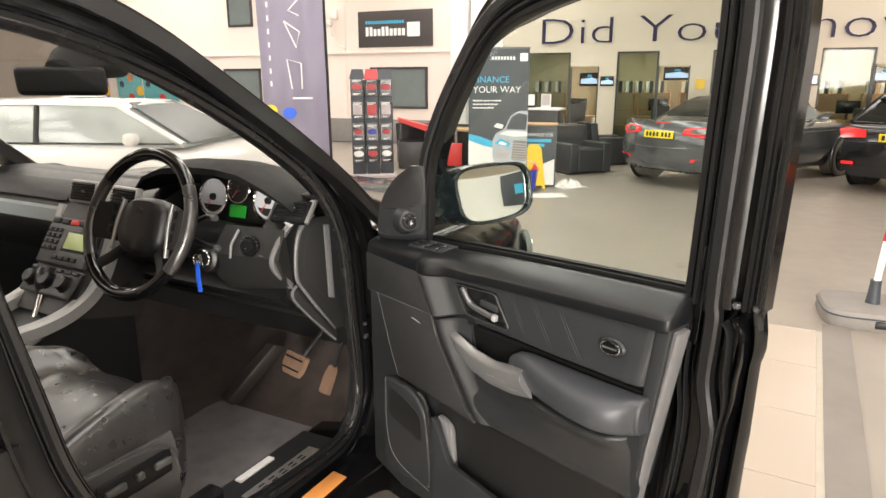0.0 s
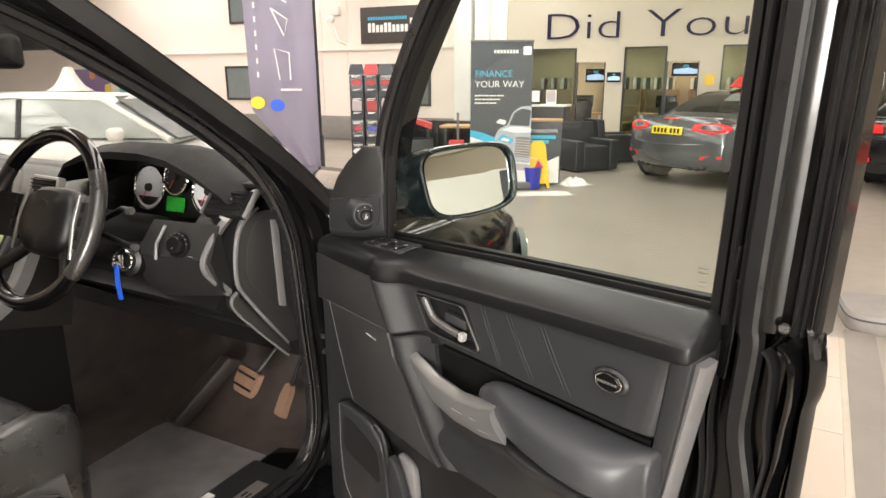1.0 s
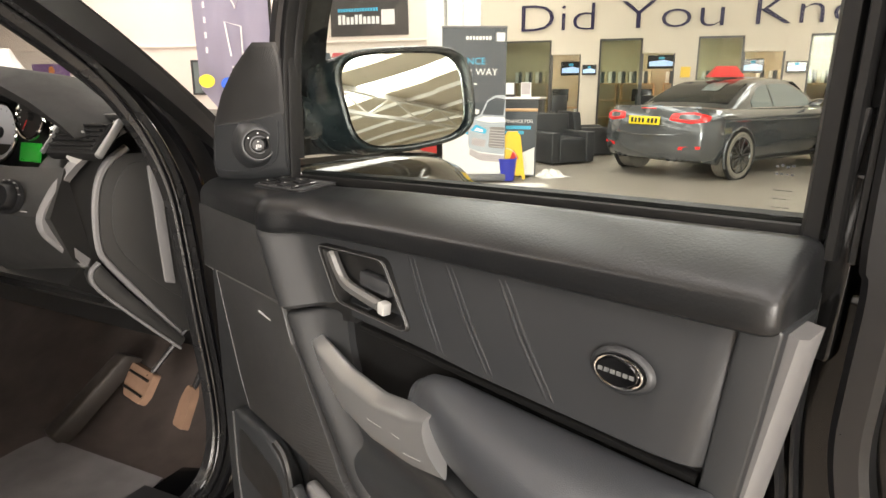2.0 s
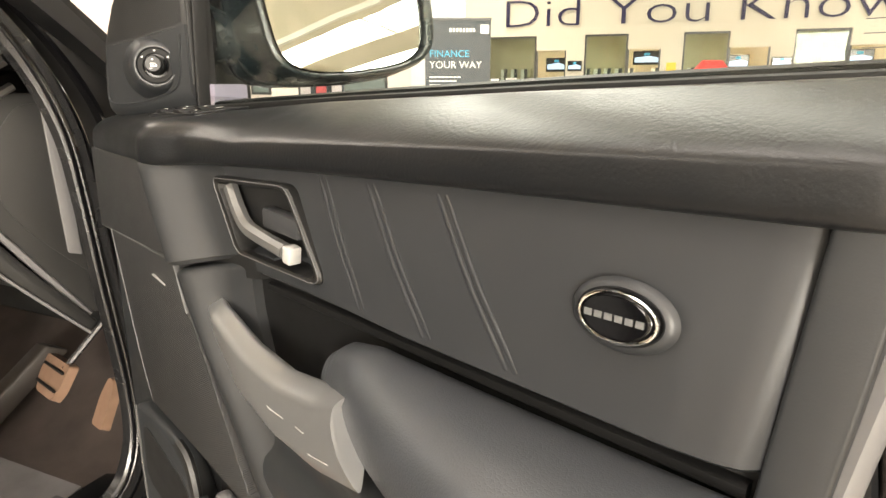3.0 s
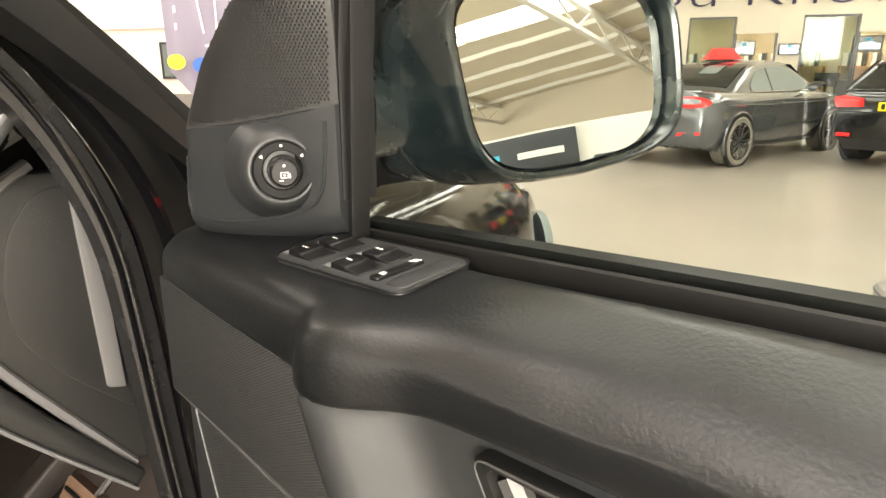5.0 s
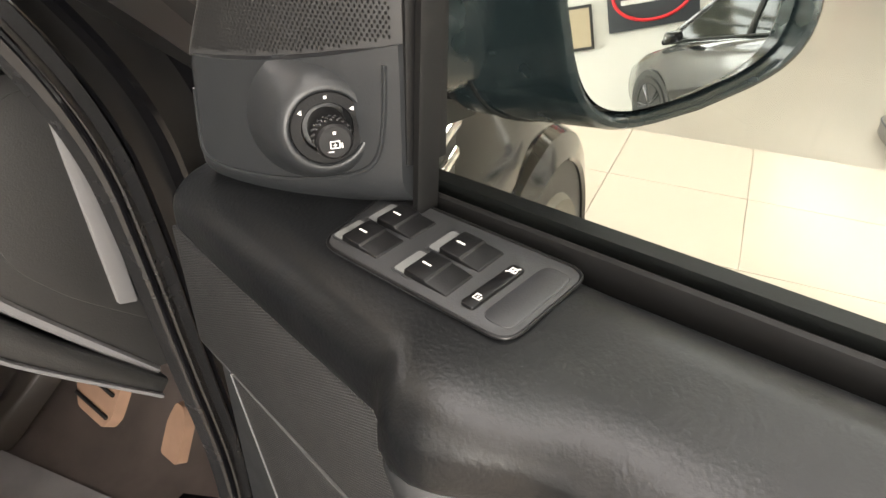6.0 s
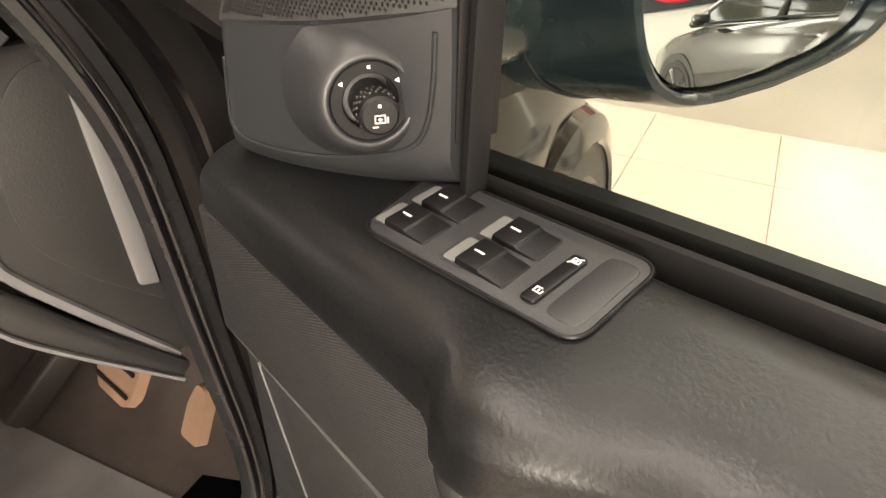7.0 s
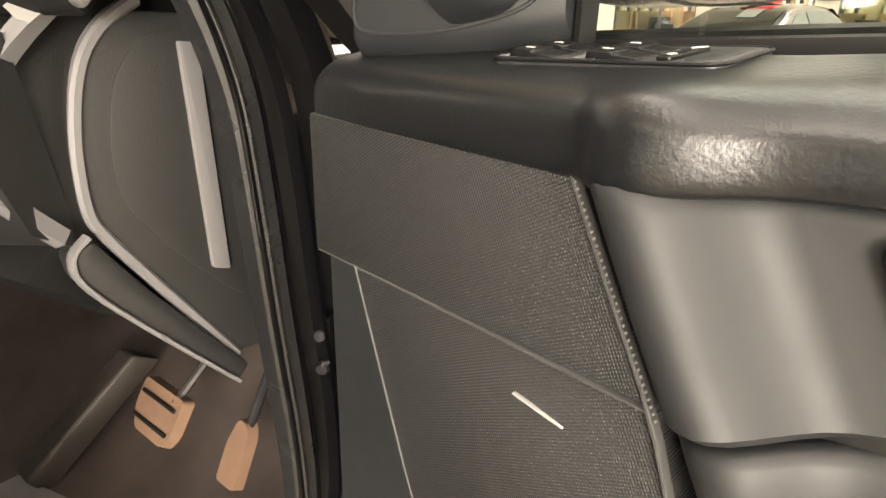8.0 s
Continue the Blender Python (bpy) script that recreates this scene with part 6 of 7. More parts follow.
# centre stack and console
part("radio_console", loft([[(-1.08, -0.13, 1.19), (-0.86, -0.13, 1.19), (-0.86, -0.02, 1.19), (-1.08, -0.02, 1.19)], [(-1.09, -0.235, 1.03), (-0.85, -0.235, 1.03), (-0.85, -0.05, 1.03), (-1.09, -0.05, 1.03)], [(-1.10, -0.33, 0.90), (-0.84, -0.33, 0.90), (-0.84, -0.10, 0.84), (-1.10, -0.10, 0.84)]]), mat("mid_grey_radio_face", (0.045, 0.044, 0.043), 0.45, vary=0.1), car)
RS = Matrix.Translation((-0.97, -0.215, 1.085)) @ pose(0, 0, 0, -33, 0, 0)
rad = part("radio", box((0, 0, 0), (0.236, 0.014, 0.150), 0.008, segs=3), mat("grey_radio_face", (0.052, 0.053, 0.053), 0.4), car, "grey car radio with a pale green display")
rad.matrix_basis = RS
part("display_frame", box((0.042, -0.007, 0.004), (0.116, 0.004, 0.066), 0.003), "button", rad)
part("display", box((0.042, -0.0095, 0.004), (0.098, 0.003, 0.050), 0.001), "lcd", rad)
for r0 in range(4):
    for c0 in range(3):
        part("radio_button", box((-0.100 + 0.024 * c0, -0.008, 0.032 - 0.019 * r0), (0.020, 0.006, 0.014), 0.002), "button", rad)
        part("button_mark", box((-0.100 + 0.024 * c0, -0.0115, 0.032 - 0.019 * r0), (0.007, 0.0006, 0.0022)), "greytrim", rad)
for c0 in range(5):
    part("radio_button", box((-0.088 + 0.044 * c0, -0.008, 0.061), (0.038, 0.006, 0.017), 0.003), "red" if c0 == 2 else "button", rad)
for c0 in range(4):
    part("radio_button", box((-0.030 + 0.030 * c0, -0.008, -0.052), (0.026, 0.006, 0.014), 0.002), "button", rad)
heat = part("heater_panel", box((0, 0, 0), (0.236, 0.014, 0.088), 0.008, segs=3), "seatgrey", car)
heat.matrix_basis = RS @ Matrix.Translation((0, -0.004, -0.124)) @ pose(0, 0, 0, -10, 0, 0)
for c0 in (-0.078, 0.0, 0.078):
    knb = part("control_knob", lathe([(0, 0.024), (0.019, 0.024), (0.022, 0.020), (0.023, 0.004), (0.028, 0.0)], pose(c0, -0.006, -0.002, 90, 0, 0), 24), "button", heat)
    part("pointer", box((c0, -0.0305, 0.011), (0.0022, 0.001, 0.010)), "greytrim", knb)
for c0 in range(6):
    part("heater_button", box((-0.0975 + 0.039 * c0, -0.008, 0.034), (0.030, 0.006, 0.011), 0.002), "button", heat)
for sx in (-1.11, -0.845):
    part("stack_rail", sweep(smoothed([(sx, -0.12, 1.17), (sx, -0.18, 1.05), (sx, -0.215, 0.985), (sx, -0.265, 0.935), (sx - 0.005, -0.36, 0.897), (sx - 0.02, -0.49, 0.888), (sx - 0.04, -0.70, 0.875)], 2), [(-0.022, -0.016), (0.022, -0.016), (0.021, 0.014), (0.012, 0.022), (-0.012, 0.022), (-0.021, 0.014)]), "satin", car)
part("centre_console", loft([[(-1.12, y, 0.50), (-0.85, y, 0.50), (-0.845, y, z), (-1.125, y, z)] for y, z in ((-0.12, 0.96), (-0.30, 0.90), (-0.44, 0.855), (-1.2, 0.85))]), "card", car)
part("gear_surround", box((-0.99, -0.46, 0.868), (0.17, 0.24, 0.012), 0.004, pose(0, 0, 0, -6, 0, 0)), "scuff", car)
gl = part("gear_lever", tube([(-0.995, -0.34, 0.87), (-0.995, -0.30, 0.96)], 0.010, 10, up=(0, 1, 0)), "chrome", car)
part("gear_knob", lathe([(0, 0.085), (0.018, 0.082), (0.027, 0.065), (0.026, 0.03), (0.020, 0.0)], Matrix.Translation((-0.995, -0.30, 0.945)) @ pose(0, 0, 0, -14, 0, 0), 20), "leather", gl)
part("passenger_ledge", loft([[(x, y, z) for y, z in ((-0.06, 1.19), (-0.145, 1.16), (-0.15, 1.12), (-0.05, 1.08))] for x in (-1.70, -1.12)]), mat("pale_blue_grey_dash_trim", (0.30, 0.34, 0.34), 0.4, vary=0.06), car)
part("knee_panel", loft([[(x, y, z) for y, z in ((-0.10, 1.03), (-0.13, 1.0), (0.02, 0.90), (0.10, 0.90), (0.05, 1.0))] for x in (-0.78, -0.23)]), "soft", car)
# solid black strip proud of the dash, in place of a shaded recess
part("glove_recess_shade", loft([[(x, y, z) for y, z in ((-0.050, 1.236), (-0.112, 1.214), (-0.128, 1.188), (-0.05, 1.18))] for x in (-1.70, -1.40, -1.10)]), "black", car)
# rear-view mirror
rv = part("interior_mirror", box((0, 0, 0), (0.27, 0.035, 0.082), 0.030, segs=4), "rubber", car, "black interior mirror")
rv.matrix_basis = Matrix.Translation((-0.97, -0.17, 1.555)) @ pose(0, 0, 0, 4, 0, 24)
part("mirror_mount", loft([smoothed([(x + dx, y, z) for x, z in ((-w, 0.0), (w, 0.0), (w * 0.8, h), (-w * 0.8, h))], 2, True) for y, dx, w, h in ((0.0, 0.0, 0.05, 0.06), (0.05, 0.02, 0.09, 0.10), (0.11, 0.06, 0.09, 0.12), (0.16, 0.08, 0.05, 0.13))]), "dashskin", rv)
# driver's seat
seat = thing("driver_seat", "driver's seat", "seat", parent=car)
del seat["category"], seat["label"]


def seat_ring(y, zr):
    pts = [(-0.70, 0.50), (-0.24, 0.50), (-0.205, 0.60), (-0.207, zr - 0.055), (-0.222, zr - 0.004), (-0.238, zr + 0.006), (-0.262, zr), (-0.30, zr - 0.040), (-0.34, zr - 0.056), (-0.45, zr - 0.046), (-0.56, zr - 0.056), (-0.62, zr - 0.035), (-0.67, zr), (-0.70, zr - 0.01), (-0.72, zr - 0.08)]
    return [(p.x, y, p.y) for p in smoothed([(a, b, 0) for a, b in pts], 2, True)]


rings = [seat_ring(y, zr) for y, zr in ((-0.43, 0.812), (-0.47, 0.828), (-0.55, 0.818), (-0.63, 0.794), (-0.75, 0.752), (-0.90, 0.718), (-1.05, 0.705))]
c = sum((Vector(p) for p in rings[0]), Vector()) / len(rings[0])
nose = [[tuple(c + (Vector(p) - c) * s + Vector((0, dy, 0))) for p in rings[0]] for s, dy in ((0.72, 0.045), (0.88, 0.035), (0.96, 0.018))]
part("cushion", loft(nose + rings), "leather", seat)
part("cushion_seam", tube(smoothed([(-0.318, -1.0, 0.661), (-0.318, -0.75, 0.704), (-0.318, -0.62, 0.748), (-0.318, -0.50, 0.777), (-0.318, -0.43, 0.765), (-0.32, -0.395, 0.735)], 2), 0.0025, 6), "rubber", seat)
part("valance", loft([[(x, y, z) for x, z in ((-0.205, 0.53), (-0.19, 0.57), (-0.188, 0.675), (-0.20, 0.715), (-0.23, 0.72), (-0.23, 0.53))] for y in (-0.455, -0.50, -1.05)]), "seatgrey", seat)
part("valance_edge", tube(smoothed([(-0.188, -1.0, 0.722), (-0.187, -0.62, 0.722), (-0.187, -0.47, 0.705), (-0.190, -0.452, 0.62)], 2), 0.003, 6), "pipe", seat)
sp = part("seat_control_panel", box((-0.187, -0.56, 0.664), (0.008, 0.17, 0.055), 0.003, pose(0, 0, 0, 0, 0, 0)), "button", seat)
for y, w in ((-0.50, 0.04), (-0.555, 0.018), (-0.61, 0.045)):
    part("seat_switch", box((-0.178, y, 0.670), (0.012, w, 0.016), 0.004), "pipe", sp)
part("backrest", loft([[(x, y0 - 0.12 * abs(z - 0.85) / 0.6, z) for x, y0 in ((-0.74, -0.98), (-0.66, -0.90), (-0.45, -0.96), (-0.26, -0.90), (-0.20, -0.98), (-0.25, -1.12), (-0.70, -1.12))] for z in (0.78, 1.0, 1.25, 1.42)]), "leather", seat)
part("seat_rail", box((-0.26, -0.55, 0.44), (0.05, 0.5, 0.06), 0.008), "alloy", seat)
part("seat_base", box((-0.46, -0.75, 0.52), (0.44, 0.5, 0.20), 0.02), "black", seat)
seat.matrix_basis = Matrix.Translation((-0.01, -0.05, 0.10))
for o in car.children:
    if o.name.split(".")[0] not in ("front_door", "dash_end", "brake_pedal", "accelerator_pedal", "foot_rest"):
        o.matrix_basis = CABIN @ o.matrix_basis
# ---- parked cars ----
def road_car(name, label, paint, m, L=4.6, W=1.84, H=1.42, shoulder=0.95, roof=(-0.95, 0.55), screen=(-1.75, 1.25), glassmat="darkglass", tyre="tyre", rear=True, boot=0.98):
    """A parked car: y forwards, its middle at the origin."""
    c = thing(name, label, "car", m, group="parked cars")
    h = L / 2

    def ring(y, w, zb, zs, crown):
        half = [(0, zb), (w * 0.90, zb), (w * 0.985, zb + 0.10), (w, zb + 0.26), (w * 0.99, zs - 0.20), (w * 0.955, zs - 0.05), (w * 0.86, zs), (w * 0.4, zs + crown), (0, zs + crown)]
        pts = half + [(-a, b) for a, b in half[-2:0:-1]]
        return [(p.x, y, p.y) for p in smoothed([(a, b, 0) for a, b in pts], 1, True)]

    st = ((-h, 0.80, 0.36, boot - 0.10, 0.0), (-h + 0.04, 0.88, 0.30, boot - 0.02, 0.01), (-h + 0.25, 0.96, 0.24, boot, 0.015), (-h + 0.8, 1.0, 0.20, shoulder + 0.02, 0.01), (0, 1.0, 0.20, shoulder, 0.0), (h - 1.3, 1.0, 0.20, shoulder - 0.01, 0.03), (h - 0.6, 0.97, 0.22, shoulder - 0.10, 0.03), (h - 0.18, 0.88, 0.26, shoulder - 0.22, 0.02), (h - 0.03, 0.72, 0.32, shoulder - 0.34, 0.0), (h, 0.60, 0.38, shoulder - 0.42, 0.0))
    body = part("body", loft([ring(y, W / 2 * w, zb, zs, cr) for y, w, zb, zs, cr in st]), paint, c)
    wr, ws = W * 0.33, W * 0.44
    cab = []
    for y, k in ((screen[0], 0.0), (roof[0] - 0.15, 0.86), (roof[0], 0.97), ((roof[0] + roof[1]) / 2, 1.0), (roof[1], 0.95), (screen[1], 0.0)):
        z0, z1 = shoulder - 0.03, shoulder + (H - shoulder) * k
        wt = ws + (wr - ws) * k
        cab.append([(-ws, y, z0), (ws, y, z0), (ws * 0.985 + (wt - ws) * 0.2, y, z0 + (z1 - z0) * 0.3), (wt, y, z0 + (z1 - z0) * 0.93), (wt * 0.8, y, z1), (-wt * 0.8, y, z1), (-wt, y, z0 + (z1 - z0) * 0.93), (-ws * 0.985 - (wt - ws) * 0.2, y, z0 + (z1 - z0) * 0.3)])
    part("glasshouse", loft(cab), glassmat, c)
    zr = shoulder + (H - shoulder) * 0.93
    part("windscreen", sheet([[(x * (ws * 0.90 + (wr * 0.80 - ws * 0.90) * q / 4), screen[1] + (roof[1] + 0.03 - screen[1]) * q / 4 + 0.02, shoulder + 0.012 + (zr - shoulder) * q / 4) for x in (-1, 0, 1)] for q in range(5)]), "dullglass", c)
    top = [[(-wr * 1.03, y, z - 0.03), (-wr * 0.82, y, z + 0.016), (0, y, z + 0.03), (wr * 0.82, y, z + 0.016), (wr * 1.03, y, z - 0.03), (0, y, z - 0.05)] for y, z in ((roof[0] - 0.22, H - 0.07), (roof[0], H - 0.012), ((roof[0] + roof[1]) / 2, H), (roof[1], H - 0.02), (roof[1] + 0.10, H - 0.06))]
    part("roof", loft(top), paint, c)
    for sx in (-1, 1):
        part("pillar", tube([(sx * ws, screen[1] - 0.02, shoulder), (sx * wr * 0.98, roof[1], H - 0.05)], 0.032, 8), paint, c)
        part("pillar", tube([(sx * ws, screen[0] + 0.05, shoulder), (sx * (wr + 0.02), roof[0] - 0.12, H - 0.08)], 0.055, 8), paint, c)
        part("pillar", tube([(sx * (ws + 0.004), -0.05, shoulder), (sx * (wr + 0.012), -0.12, H - 0.05)], 0.028, 8), "black", c)
        part("waist_trim", tube([(sx * (ws + 0.01), screen[0] + 0.1, shoulder + 0.01), (sx * (ws + 0.012), screen[1] - 0.1, shoulder + 0.005)], 0.010, 6), "black", c)
        part("door_mirror", box((sx * (W / 2 + 0.05), screen[1] - 0.45, shoulder + 0.06), (0.19, 0.11, 0.12), 0.052, segs=5), paint, c)
        part("door_handle", box((sx * (W / 2 - 0.012), -0.55, shoulder - 0.14), (0.03, 0.18, 0.03), 0.008), paint, c)
        part("door_gap", box((sx * (W / 2 - 0.002), -0.72, 0.62), (0.012, 0.008, 0.50)), "black", c)
        part("sill_strip", box((sx * (W / 2 - 0.02), 0.0, 0.24), (0.05, 2.2, 0.06), 0.015), "black", c)
        for y in (-1.40, 1.40):
            whl = thing("wheel", "wheel", "wheel", parent=c)
            del whl["category"], whl["label"]
            fm = aim((sx * (W / 2 - 0.115), y, 0.33), (sx, 0, 0))
            part("arch", lathe([(0.0, 0.09), (0.385, 0.09), (0.385, 0.112), (0.0, 0.112)], fm, 32), "black", whl)
            part("tyre", lathe([(0.235, 0.115), (0.31, 0.128), (0.33, 0.10), (0.33, -0.12), (0.2, -0.12)], fm, 36), tyre, whl)
            part("rim", lathe([(0.0, 0.10), (0.05, 0.112), (0.08, 0.09), (0.21, 0.085), (0.24, 0.122), (0.246, 0.10)], fm, 36), "screendark", whl)
            for k in range(5):
                a = 2 * math.pi * k / 5
                for da in (-0.10, 0.10):
                    part("spoke", tube([fm @ Vector((0.03 * math.cos(a), 0.03 * math.sin(a), 0.118)), fm @ Vector((0.235 * math.cos(a + da), 0.235 * math.sin(a + da), 0.122))], 0.012, 6, up=(sx, 0, 0.1)), "alloy", whl)
    if rear:
        for sx in (-1, 1):
            lamp = part("tail_lamp", loft([[(sx * x, y, z) for x, z in ((W * 0.245, boot - 0.20), (W * 0.44, boot - 0.22), (W * 0.462, boot - 0.10), (W * 0.40, boot - 0.06), (W * 0.25, boot - 0.09))] for y in (-h - 0.012, -h + 0.18)]), "lamp_red", c, "red tail lamp")
            part("bright_bar", box((sx * W * 0.36, -h - 0.016, boot - 0.12), (W * 0.17, 0.008, 0.012), 0.002), "red", lamp)
            part("reflector", box((sx * W * 0.36, -h - 0.018, 0.40), (0.18, 0.015, 0.05), 0.006), "lamp_red", c)
            for dx in (-0.05, 0.05):
                part("tailpipe", lathe([(0.040, -0.10), (0.045, 0.03), (0.040, 0.035), (0.034, 0.03), (0.034, -0.1)], pose(sx * W * 0.27 + dx, -h + 0.03, 0.30, 90, 0, 0), 16), "chrome", c)
        pl = part("number_plate", box((0, -h - 0.014, boot - 0.19), (0.52, 0.012, 0.115), 0.004), "plateyellow", c)
        bars([(-0.22 + 0.065 * k + (0.03 if k > 3 else 0), boot - 0.225, 0.045, 0.070) for k in range(7)], lambda x, z, d: Vector((x, -h - 0.021 - d * 0.3, z)), "black", pl)
        part("boot_lip", box((0, -h + 0.10, boot + 0.012), (W * 0.74, 0.14, 0.022), 0.008), paint, c)
        part("boot_gap", box((0, -h - 0.004, boot - 0.27), (W * 0.82, 0.012, 0.008)), "black", c)
        part("badge", lathe([(0, 0.004), (0.035, 0.004), (0.038, 0)], pose(0, -h + 0.012, boot - 0.055, 78, 0, 0), 20), "greytrim", c)
        part("diffuser", loft([[(-W * 0.40, y, 0.36), (W * 0.40, y, 0.36), (W * 0.34, y, 0.22), (-W * 0.34, y, 0.22)] for y in (-h - 0.006, -h + 0.25)]), "black", c)
    return c


def heading(x, y, deg, z=0.0):
    return Matrix.Translation((x, y, z)) @ pose(0, 0, 0, 0, 0, -deg)


def coupe(m):
    """A low two-door car with its folding roof up: y forwards, its middle at the origin."""
    c = thing("parked_coupe", "graphite grey convertible with its roof up, parked facing the offices", "car", m, group="parked cars")
    h, half = 2.33, 0.935

    def tail(x, z):
        """How far the rear and front faces curve back at a place across the car."""
        return 0.30 * (abs(x) / half) ** 3 + 0.10 * max(0.0, (z - 0.56) / 0.4) ** 2 + 0.16 * max(0.0, (0.50 - z) / 0.3) ** 2

    def side(y, z):
        hip = 0.030 * math.exp(-((y + 1.38) / 0.45) ** 2) + 0.018 * math.exp(-((y - 1.40) / 0.40) ** 2)
        return half * lerp_at(z, (0.18, 0.28, 0.42, 0.60, 0.74, 0.80, 0.86, 0.93, 1.0), (0.86, 0.93, 0.975, 0.985, 0.965, 0.975, 0.965, 0.90, 0.80)) + hip * lerp_at(z, (0.3, 0.6, 0.85, 1.0), (0.2, 1.0, 0.8, 0.0)) - 0.10 * max(0.0, (abs(y) - 1.85) / 0.48) ** 2

    def deck(y):
        return lerp_at(y, (-2.33, -2.15, -1.9, -1.3, 0.0, 1.1, 1.7, 2.1, 2.33), (0.975, 0.985, 0.975, 0.965, 0.945, 0.925, 0.85, 0.74, 0.60))

    def ring(y, q=1.0):
        zt, zb = deck(y), lerp_at(y, (-2.33, -1.9, 1.9, 2.33), (0.27, 0.20, 0.18, 0.26))
        zs = [zb + (zt - 0.03 - zb) * k / 14 for k in range(15)]
        pts = [(0.0, zb), (side(y, zb) * 0.6, zb)] + [(side(y, z), z) for z in zs]
        w = side(y, zt - 0.03)
        pts += [(w * 0.95, zt - 0.008), (w * 0.80, zt + 0.004), (w * 0.45, zt + 0.016), (0.0, zt + 0.020)]
        pts += [(-a, b) for a, b in pts[-2:0:-1]]
        e = max(0.0, (abs(y) - 1.45) / 0.88) ** 1.5
        return [(a * q, y - math.copysign(1, y) * e * tail(a * q, 0.6 + (b - 0.6) * q), 0.6 + (b - 0.6) * q) for a, b in pts]

    st = [-h + 2 * h * k / 60 for k in range(61)]
    body = part("body", loft([ring(-h, q) for q in (0.05, 0.3, 0.55, 0.75, 0.9, 0.97)] + [ring(y) for y in st] + [ring(h, q) for q in (0.9, 0.6, 0.3, 0.05)]), "cargrey", c, "", 50)
    back = lambda x, z, d: Vector((x, -h + tail(x, z) - d, z))

    def ztop(y):
        return lerp_at(y, (-1.50, -1.20, -0.85, -0.55, -0.25, 0.05, 0.35, 0.70, 1.20), (0.95, 1.11, 1.265, 1.345, 1.375, 1.382, 1.355, 1.20, 0.935))

    def flank(z):
        return 0.80 - 0.50 * (z - 0.93)

    cab = []
    for k in range(46):
        y = -1.50 + 2.70 * k / 45
        zt = ztop(y)
        zc = max(0.935, zt - 0.055)
        rows = [(flank(0.90), 0.90), (flank(0.5 * (0.90 + zc)), 0.5 * (0.90 + zc)), (flank(zc), zc), (flank(zc) - 0.045, max(zc, zt - 0.015)), (flank(zc) * 0.6, zt + 0.006), (0.0, zt + 0.012)]
        cab.append([(a, y, b) for a, b in rows] + [(-a, y, b) for a, b in rows[-2::-1]])
    part("roof", loft(cab), "cargrey", c, "", 50)
    part("rear_screen", sheet([[(x * lerp_at(y, (-1.36, -0.66), (0.66, 0.54)), y, ztop(y) + 0.018 - 0.010 * abs(x)) for x in (-1, -0.6, -0.2, 0.2, 0.6, 1)] for y in (-1.36 + 0.70 * k / 12 for k in range(13))]), "darkglass", c)
    # pale sheet laid over the dark glass imitates the light seen through it
    part("rear_screen_light_patch", sheet([[(x, y, ztop(y) + 0.021) for x in (0.02, 0.30)] for y in (-1.05, -0.95, -0.85, -0.75)]), "greyglass", c, "pale patch on the rear screen, painted for the light seen through it")
    part("windscreen", sheet([[(x * 0.62, y, ztop(y) + 0.018) for x in (-1, -0.5, 0, 0.5, 1)] for y in (0.45 + 0.65 * k / 8 for k in range(9))]), "darkglass", c)
    for sx in (-1, 1):
        for y0, y1 in ((-0.92, -0.36), (-0.33, 0.74)):
            grid = []
            for k in range(13):
                y = y0 + (y1 - y0) * k / 12
                zc = max(0.975, ztop(y) - 0.085 - 0.10 * max(0.0, (-0.62 - y) / 0.3))
                grid.append([(sx * (flank(0.965 + (zc - 0.965) * q / 4) + 0.007), y, 0.965 + (zc - 0.965) * q / 4) for q in range(5)])
            part("side_window", sheet(grid), "greyglass", c)
        part("waist_trim", tube([(sx * (flank(0.955) + 0.008), -0.98, 0.957), (sx * (flank(0.955) + 0.008), 0.90, 0.950)], 0.008, 6), "chrome", c)
        part("door_mirror", loft([[(sx * (0.84 + dx + 0.055 * k * math.cos(a)), 0.62 + 0.10 * k * math.sin(a) * 0.6, 1.02 + 0.065 * k * math.sin(a + 0.7)) for a in (2 * math.pi * i / 14 for i in range(14))] for dx, k in ((0.0, 0.4), (0.03, 0.85), (0.10, 1.0), (0.17, 0.85), (0.20, 0.4))]), "cargrey", c)
        part("door_handle", box((sx * (side(-0.30, 0.80) + 0.008), -0.30, 0.805), (0.03, 0.19, 0.026), 0.009), "cargrey", c)
        part("shoulder_crease", tube([(sx * (side(y, 0.785) - 0.001), y, 0.785 + 0.02 * (y < -1)) for y in (-1.7, -1.2, -0.6, 0.0, 0.6, 1.1)], 0.006, 6), "cargrey", c)
        part("sill_strip", tube([(sx * (side(y, 0.25) + 0.0), y, 0.25) for y in (-0.95, 0, 0.95)], 0.03, 8), "black", c)
        for y in (-0.50, 0.86):
            part("door_gap", tube([(sx * (side(y, z) - 0.003), y + 0.10 * ((z - 0.6) / 0.35) ** 2, z) for z in (0.30, 0.45, 0.60, 0.75, 0.88)], 0.005, 5), "black", c)
        for y in (-1.40, 1.42):
            whl = thing("wheel", "wheel", "wheel", parent=c)
            del whl["category"], whl["label"]
            fm = aim((sx * (half - 0.105), y, 0.325), (sx, 0, 0))
            part("arch", lathe([(0.0, 0.09), (0.372, 0.09), (0.372, 0.125), (0.0, 0.125)], fm, 36), "black", whl)
